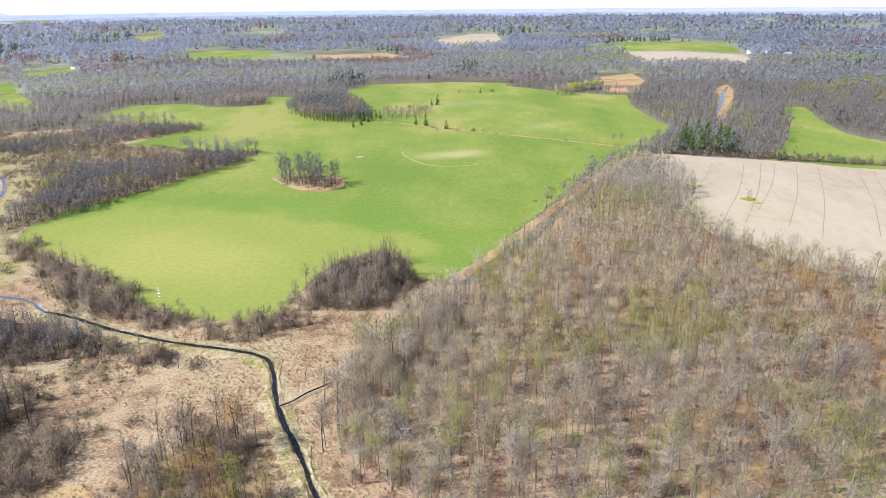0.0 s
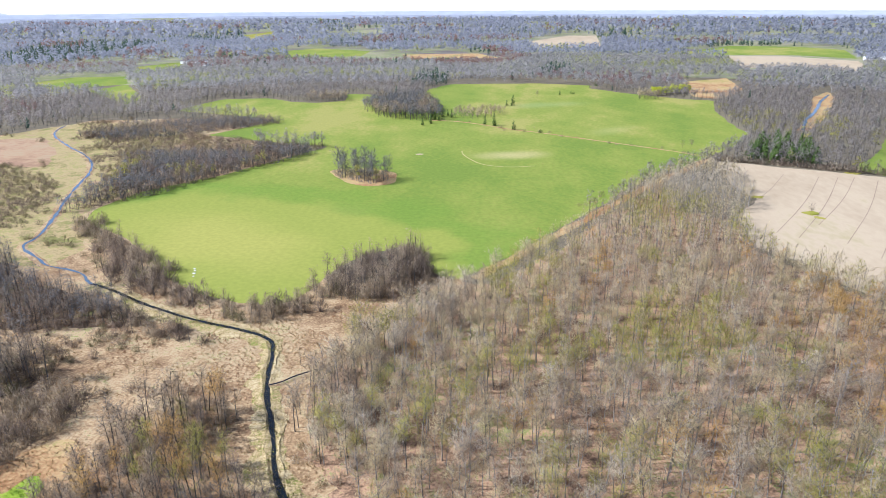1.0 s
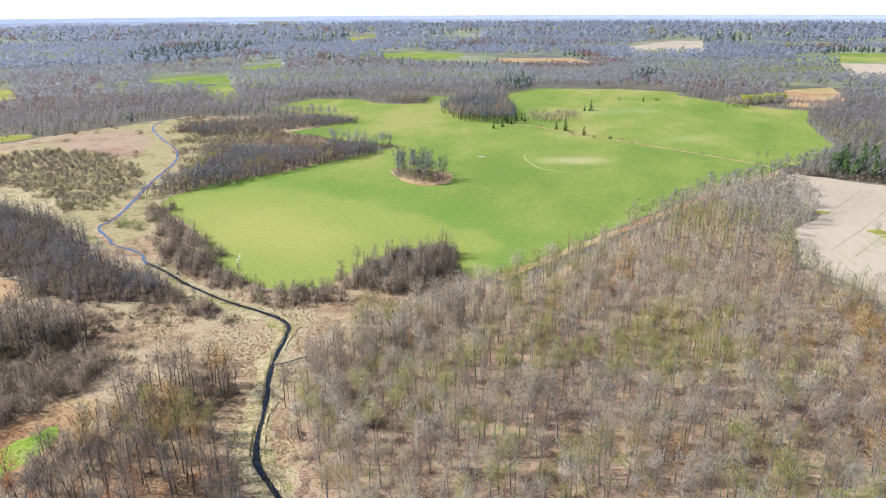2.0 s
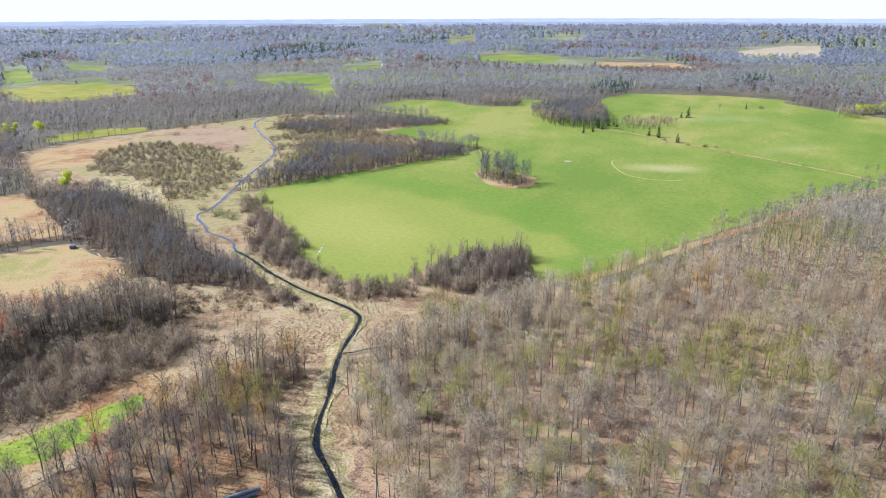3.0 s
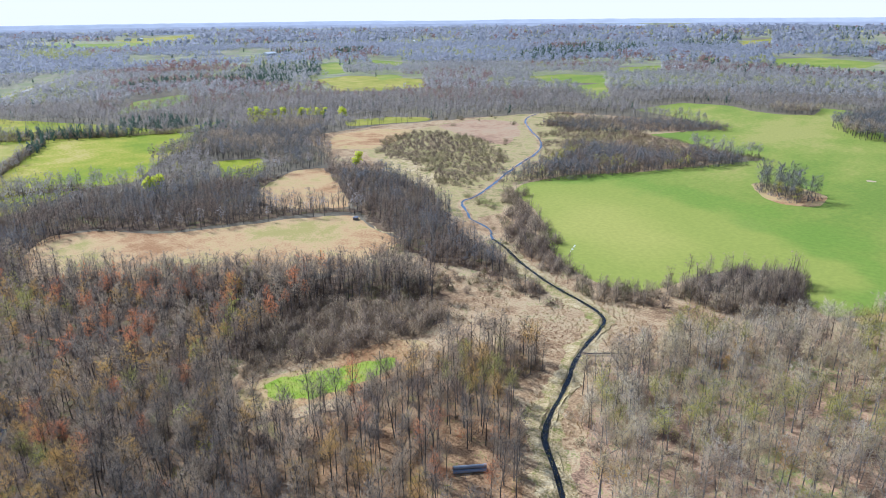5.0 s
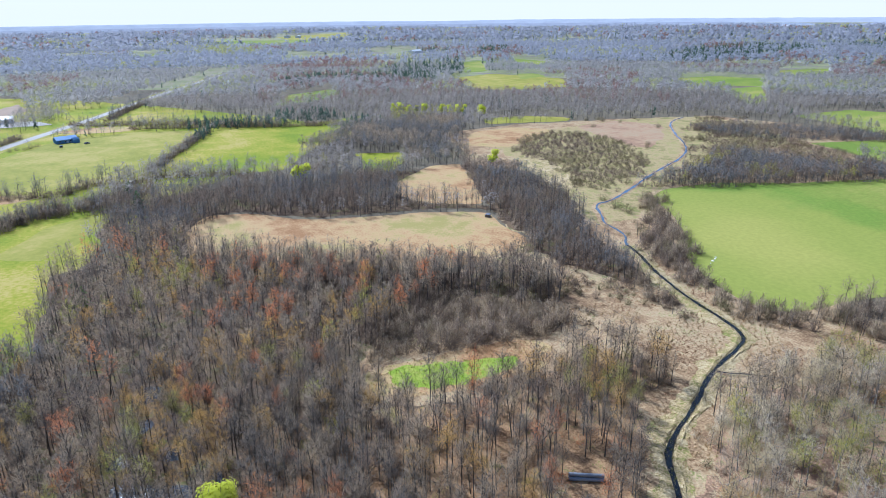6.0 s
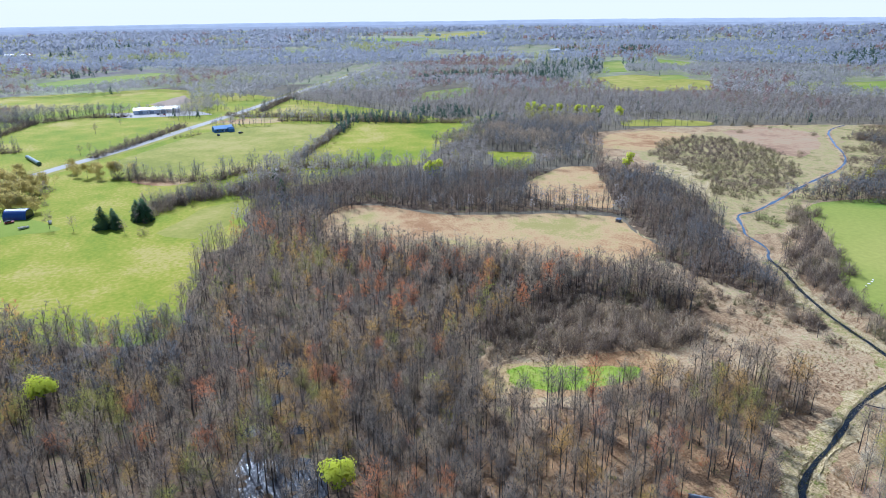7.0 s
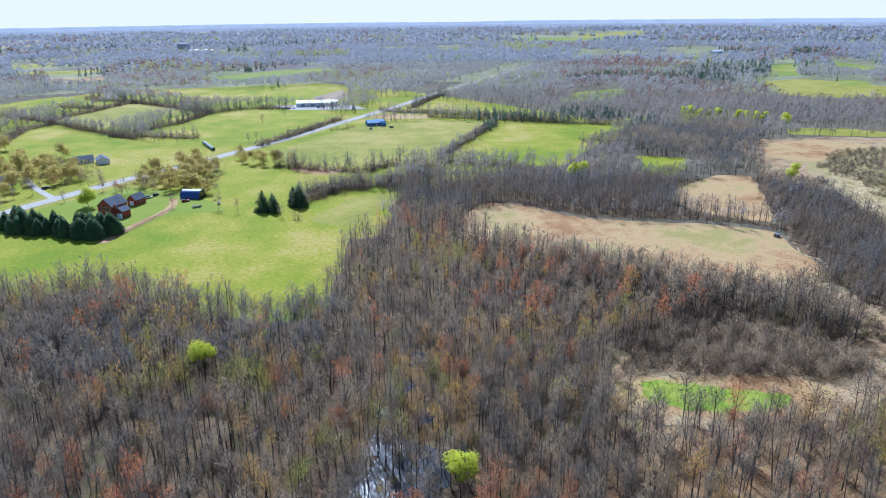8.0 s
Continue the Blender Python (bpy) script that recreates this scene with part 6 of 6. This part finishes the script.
sheet("lake", [(-2240, 3500), (-2080, 3560), (-1960, 3640), (-1990, 3850), (-2180, 4250), (-2400, 4480), (-2560, 4300), (-2620, 4060), (-2480, 3800)], .3, M_LAKE, "distant pale lake on the horizon", "lake", 8, 20)


# ---- buildings ----
def window_part(parent, x, y, z, w, h, facing):
    """A window with its frame on a wall that faces along x (1, -1) or y (2, -2)."""
    s = 1 if facing > 0 else -1
    if abs(facing) == 1:
        fr = part("window", boxed(x - .04, x + .06 * s + .04, y - w / 2 - .09, y + w / 2 + .09, z - .09, z + h + .09), M_WHITE, parent, "white-framed window")
        part("pane", boxed(x + .08 * s - .03, x + .1 * s + .03, y - w / 2, y + w / 2, z, z + h), M_DARK, fr)
    else:
        fr = part("window", boxed(x - w / 2 - .09, x + w / 2 + .09, y - .04, y + .06 * s + .04, z - .09, z + h + .09), M_WHITE, parent, "white-framed window")
        part("pane", boxed(x - w / 2, x + w / 2, y + .08 * s - .03, y + .1 * s + .03, z, z + h), M_DARK, fr)


def gable(parent, x0, x1, y0, y1, wall_h, rise, wall_mat, roof_mat, over=.35):
    """Walls with gables at the ends along y, and a pitched roof with overhang and thickness."""
    xm = (x0 + x1) / 2
    part("wall", prism([(x0, 0), (x1, 0), (x1, wall_h), (xm, wall_h + rise), (x0, wall_h)], y0, y1), wall_mat, parent)
    k = rise / (xm - x0)
    o = over
    part("roof", prism([(x0 - o, wall_h - k * o + .02), (xm, wall_h + rise + .02), (x1 + o, wall_h - k * o + .02), (x1 + o, wall_h - k * o + .22), (xm, wall_h + rise + .24), (x0 - o, wall_h - k * o + .22)], y0 - o, y1 + o), roof_mat, parent)


def place(root, x, y, turn):
    root.matrix_basis = pose(x, y, .1, 0, 0, turn)
    return root


house = tagged(new("brick_house"), "two-storey red brick farmhouse with a grey gabled roof", "house")
gable(house, -4.5, 4.5, -5.5, 5.5, 6.2, 3.6, M_BRICK, M_ROOF)
wing = part("wing", prism([(4.6, 0), (9.5, 0), (9.5, 3.6), (7.05, 5.4), (4.6, 3.6)], -4.2, 1.5), M_BRICK, house, "lower red brick kitchen wing")
part("wing_roof", prism([(4.55, 3.65), (7.05, 5.45), (9.9, 3.4), (9.9, 3.6), (7.05, 5.65), (4.55, 3.85)], -4.6, 1.9), M_ROOF, wing)
part("chimney", boxed(5.2, 6.1, -4.9, -4.25, 0, 7.2), M_BRICK, house, "red brick chimney")
part("porch", boxed(7.0, 9.3, -5.6, -4.25, 0, 2.5, .05), M_WHITE, house, "small white glazed porch")
for yy in (-3, 0, 3):
    for zz in (1.1, 4.0):
        window_part(house, -4.5, yy, zz, 1.0, 1.6, -1)
for xx in (-2.4, 0, 2.4):
    for zz in (1.1, 4.0):
        window_part(house, xx, -5.5, zz, 1.0, 1.6, -2)
for yy in (-2.0, 3.0):
    window_part(house, 4.5, yy, 4.1, 1.0, 1.4, 1)
for xx in (5.6, 8.2):
    window_part(wing, xx, -4.2, 1.2, .9, 1.3, -2)
place(house, -319, -110, 62)

shed = tagged(new("brick_outbuilding"), "small red outbuilding with a grey gabled roof", "shed")
gable(shed, -2.8, 2.8, -4, 4, 3.2, 2.6, M_BRICK, M_ROOF)
part("door", boxed(-1.3, 1.3, -4.08, -3.98, 0, 2.5), M_WHITE, shed, "white wide door")
window_part(shed, 2.8, 0, 1.2, .8, 1.0, 1)
place(shed, -340, -103, 62)

barn = tagged(new("arched_barn"), "blue sheet-metal arched storage barn", "barn")
arc = [(4.6 * math.cos(a), 4.8 * math.sin(a) ** .8 if a not in (0, math.pi) else 0) for a in np.linspace(0, math.pi, 15)]
part("shell", prism(arc, -5.6, 5.6), M_BLUE_METAL, barn)
for i in range(11):
    y = -5.5 + i * 1.08
    part("rib", prism([(x * 1.015, z * 1.015) for x, z in arc], y, y + .12), M_BLUE_METAL, barn)
# Near-black panel stands in for the shade inside the open end.
part("end_wall", prism([(x * .93, z * .93) for x, z in arc], 5.6, 5.68), M_DARK, barn, "dark panel painted for the shaded open end")
place(barn, -347, -74, -18)

white = tagged(new("white_shed"), "long low white metal farm shed", "farm shed")
gable(white, -9, 9, -23, 23, 4.0, 1.8, M_WHITE, M_ROOF_METAL, .3)
for yy in (-16, -5, 6, 17):
    part("door", boxed(8.95, 9.08, yy - 2, yy + 2, 0, 3.2), M_CONCRETE, white, "pale grey sliding door")
place(white, -742, 6, -4)

blue = tagged(new("blue_house"), "single-storey pale blue bungalow with a grey roof", "house")
gable(blue, -4.5, 4.5, -8, 8, 2.9, 2.2, M_BLUE_SIDING, M_BLUE_ROOF)
for yy in (-5.5, -1.5, 2.5, 6):
    window_part(blue, 4.5, yy, 1.0, 1.2, 1.2, 1)
part("door", boxed(4.45, 4.58, -.1, .8, 0, 2.05), M_WHITE, blue, "white front door")
part("wing", prism([(4.6, 0), (9, 0), (9, 2.7), (6.8, 4.2), (4.6, 2.7)], 3, 8), M_BLUE_SIDING, blue)
place(blue, -582, 55, 10)

for i, (x, y, tr) in enumerate(((-467, -165, 20), (-464, -152, 110), (-410, -196, 15))):
    cot = tagged(new("cottage"), "low cottage with a pale grey roof among willows", "house", "cottages along the lane")
    gable(cot, -4, 4, -6, 6, 2.8, 2.3, M_WHITE, M_ROOF)
    window_part(cot, 4, -2, 1, 1.2, 1.1, 1)
    window_part(cot, 4, 2.5, 1, 1.2, 1.1, 1)
    part("door", boxed(3.95, 4.08, -.1, .8, 0, 2.05), M_WOOD, cot, "brown door")
    place(cot, x, y, tr)

for i, (x, y, w, l, h, tr) in enumerate(((-500, 1160, 9, 26, 5, 70), (-480, 1140, 7, 14, 4, 70), (-958, 316, 6, 10, 4, 30), (-2690, 1120, 9, 30, 6, 60), (-2650, 1150, 9, 22, 6, 60), (-1420, 930, 8, 18, 5, 20), (-1440, 990, 8, 14, 5, 80), (652, 1260, 4, 7, 4, 40), (686, 1268, 5, 9, 4, 10), (717, 1249, 4, 8, 4, 70), (959, 1344, 5, 9, 4, 30), (-210, 1560, 8, 14, 5, 10), (-860, 1330, 8, 16, 5, 30), (-1574, 1563, 8, 16, 6, 50), (-1523, 1590, 7, 12, 5, 20), (-2246, 1913, 9, 18, 6, 70), (-453, 1813, 6, 10, 5, 10))):
    far = tagged(new("farm_building"), "pale-roofed farm building far off among woods", "farm building", "distant farm buildings")
    gable(far, -w, w, -l, l, h, h * .6, M_WHITE, M_ROOF_METAL if i % 3 else M_ROOF, .4)
    part("door", boxed(w - .05, w + .08, -2, 2, 0, h * .7), M_WOOD, far)
    place(far, x, y, tr)
works = tagged(new("feed_mill"), "tall grey mill tower beside a long white hall", "mill")
part("tower", boxed(-14, 14, -12, 12, 0, 27, .4), M_CONCRETE, works, "grey concrete tower")
part("hall", boxed(-14, 14, 13, 75, 0, 10, .3), M_CONCRETE, works)
part("hall_roof", prism([(-15, 10.1), (0, 12.5), (15, 10.1), (15, 10.5), (0, 13), (-15, 10.5)], 12.2, 76), M_ROOF_METAL, works, "white metal roof")
place(works, -1890, -310, -8)


# ---- farmyard things ----
def vehicle(name, mat, label, x, y, turn, size=1.0):
    car = tagged(new(name), label, "car", "cars round the house")
    part("body", boxed(-.9 * size, .9 * size, -2.2 * size, 2.2 * size, .32, .95, .12), mat, car)
    part("cabin", prism([(-2.0 * size, .93), (1.0 * size, .93), (.45 * size, 1.5), (-1.5 * size, 1.5)], -.78 * size, .78 * size), M_DARK, car, "dark glazed cabin").matrix_basis = pose(0, 0, 0, 0, 0, 90)
    for sx in (-.85, .85):
        for sy in (-1.4, 1.4):
            bm = bmesh.new()
            bmesh.ops.create_cone(bm, cap_ends=True, segments=14, radius1=.33, radius2=.33, depth=.22, matrix=pose(sx * size, sy * size, .33, 0, 90, 0))
            part("wheel", bm, M_RUBBER, car)
    place(car, x, y, turn)


vehicle("car", M_CAR, "dark blue parked pickup on the lane", -390, -166, 60, 1.15)
vehicle("car", M_WHITE, "white car parked by the outbuilding", -351, -99, 40)
vehicle("car", M_CAR, "dark car parked by the outbuilding", -356, -96, 70)
vehicle("car", M_CAR_RED, "red car parked before the arched barn", -338, -77, 20)
vehicle("car", M_CAR, "dark car at the blue bungalow", -563, 68, 30)
vehicle("car", M_CAR, "dark van at the blue bungalow", -560, 49, 80, 1.2)
for i in range(6):
    vehicle("car", (M_WHITE, M_CAR, M_CAR_RED)[i % 3], "car parked in the gravel yard", -722 + 3 * (i % 2), -38 + 6 * i + (20 if i > 3 else 0), 85)


def boat(x, y, turn, label, group):
    ob = tagged(new("boat"), label, "boat", group)
    bm = bmesh.new()
    rows = []
    for t, w in ((-2.4, .75), (-1, .95), (.5, .95), (1.7, .6), (2.6, .08)):
        rows.append([bm.verts.new((s * w * k, t, z)) for s, k, z in ((-1, 1, 1.1), (-1, .6, .45), (1, .6, .45), (1, 1, 1.1))])
    for a, b in zip(rows[:-1], rows[1:]):
        for k in range(3):
            bm.faces.new((a[k], a[k + 1], b[k + 1], b[k]))
    bm.faces.new(rows[0])
    bmesh.ops.recalc_face_normals(bm, faces=bm.faces)
    part("hull", bm, M_WHITE, ob)
    part("deck", prism([(-.7, -2.3), (.7, -2.3), (.88, -.9), (.88, .5), (.5, 1.6), (0, 2.3), (-.5, 1.6), (-.88, .5), (-.88, -.9)], .95, 1.0), M_WOOD, ob).matrix_basis = Matrix(((1, 0, 0, 0), (0, 0, 1, 0), (0, 1, 0, 0), (0, 0, 0, 1)))
    part("trailer", boxed(-.6, .6, -2.2, 2.6, .3, .45), M_PIPE, ob)
    place(ob, x, y, turn)


boat(-324, -69, 25, "white boat on a trailer in the pasture", "")
boat(-329, -58, 100, "white boat stored beside a lone tree", "")

bag = tagged(new("silage_bag"), "long dark green wrapped silage roll on grass", "silage roll")
seg = [(1.5 * math.cos(a), 1.3 + 1.4 * math.sin(a)) for a in np.linspace(0, 2 * math.pi, 17)[:-1]]
for k in range(12):
    part("wrapped_bale", prism([(x * (1 + .03 * (k % 2)), max(0, z)) for x, z in seg], k * 2.8, k * 2.8 + 2.72), M_WRAP, bag)
place(bag, -522, -90, -71)

rng = np.random.default_rng(5)
fence_posts = tagged(new("post_fence"), "weathered wooden post fence along the dirt track", "fence")
for k in range(15):
    part("post", boxed(-.09, .09, k * 3.4 - .09, k * 3.4 + .09, 0, 1.1 + .15 * rng.random(), .02), M_WOOD, fence_posts)
part("rail", boxed(-.04, .04, 0, 47.6, .75, .87), M_WOOD, fence_posts)
place(fence_posts, -282, -97, 70)


def pipe(x, y, z, turn, label):
    """A corrugated steel culvert pipe with open ends."""
    root = tagged(new("culvert_pipe"), label, "pipe", "culvert pipes")
    bm = bmesh.new()
    n, seg = 64, 18
    rings = []
    for i in range(n + 1):
        r = .42 + .02 * math.cos(i * math.pi)
        rings.append([bm.verts.new((r * math.cos(a), -3.9 + 7.8 * i / n, .44 + r * math.sin(a))) for a in np.linspace(0, 2 * math.pi, seg + 1)[:-1]])
    inner = [[bm.verts.new((.38 * math.cos(a), s * 3.9, .44 + .38 * math.sin(a))) for a in np.linspace(0, 2 * math.pi, seg + 1)[:-1]] for s in (-1, 1)]
    chain = [inner[0]] + rings + [inner[1], inner[0]]
    for p, q in zip(chain[:-1], chain[1:]):
        for k in range(seg):
            j = (k + 1) % seg
            bm.faces.new((p[k], p[j], q[j], q[k]))
    bmesh.ops.recalc_face_normals(bm, faces=bm.faces)
    part("tube", bm, M_PIPE, root)
    for s in (-1, 1):
        part("end_collar", prism([(.47 * math.cos(a), .44 + .47 * math.sin(a)) for a in np.linspace(0, 2 * math.pi, 19)[:-1]], s * 3.6 - .12, s * 3.6 + .12), M_PIPE, root)
    root.matrix_basis = pose(x, y, z, 0, 0, turn)


PX = Vector((math.cos(radians(-40)), math.sin(radians(-40)), 0))
for k, (o, z) in enumerate(((-.47, .08), (.47, .08), (0, .87))):
    pipe(-34.5 + PX.x * o, 92 + PX.y * o, z, -40, "long galvanised corrugated culvert pipe stacked on the forest floor")

stand = tagged(new("hunting_blind"), "small dark box blind at the meadow's end", "blind")
part("body", boxed(-1, 1, -1.3, 1.3, .3, 1.2, .05), M_WOOD, stand)
part("roof", prism([(-1.2, 1.22), (1.2, 1.22), (1.2, 1.3), (0, 1.55), (-1.2, 1.3)], -1.5, 1.5), M_ROOF, stand)
part("skid", boxed(-.9, -.7, -1.5, 1.5, 0, .3), M_WOOD, stand)
part("skid", boxed(.7, .9, -1.5, 1.5, 0, .3), M_WOOD, stand)
place(stand, -208, 201, 30)
for k, (x, y, s) in enumerate(((-102, 236, .5), (-103, 239, .4), (-104, 241, .35), (-101, 233, .3))):
    bm = bmesh.new()
    bmesh.ops.create_icosphere(bm, subdivisions=2, radius=1.0)
    for v in bm.verts:
        v.co = Vector((v.co.x * 1.3, v.co.y * .9, max(v.co.z, -.3) * .5 + .12)) * (1 + .25 * noise.noise(v.co * 2 + Vector((k, 0, 0)))) * s
    ob = tagged(mesh_object("field_stone", bm, M_WHITE), "pale boulder lying in the wheat field", "boulder", "boulders in the wheat")
    ob.matrix_basis = pose(x, y, .12)
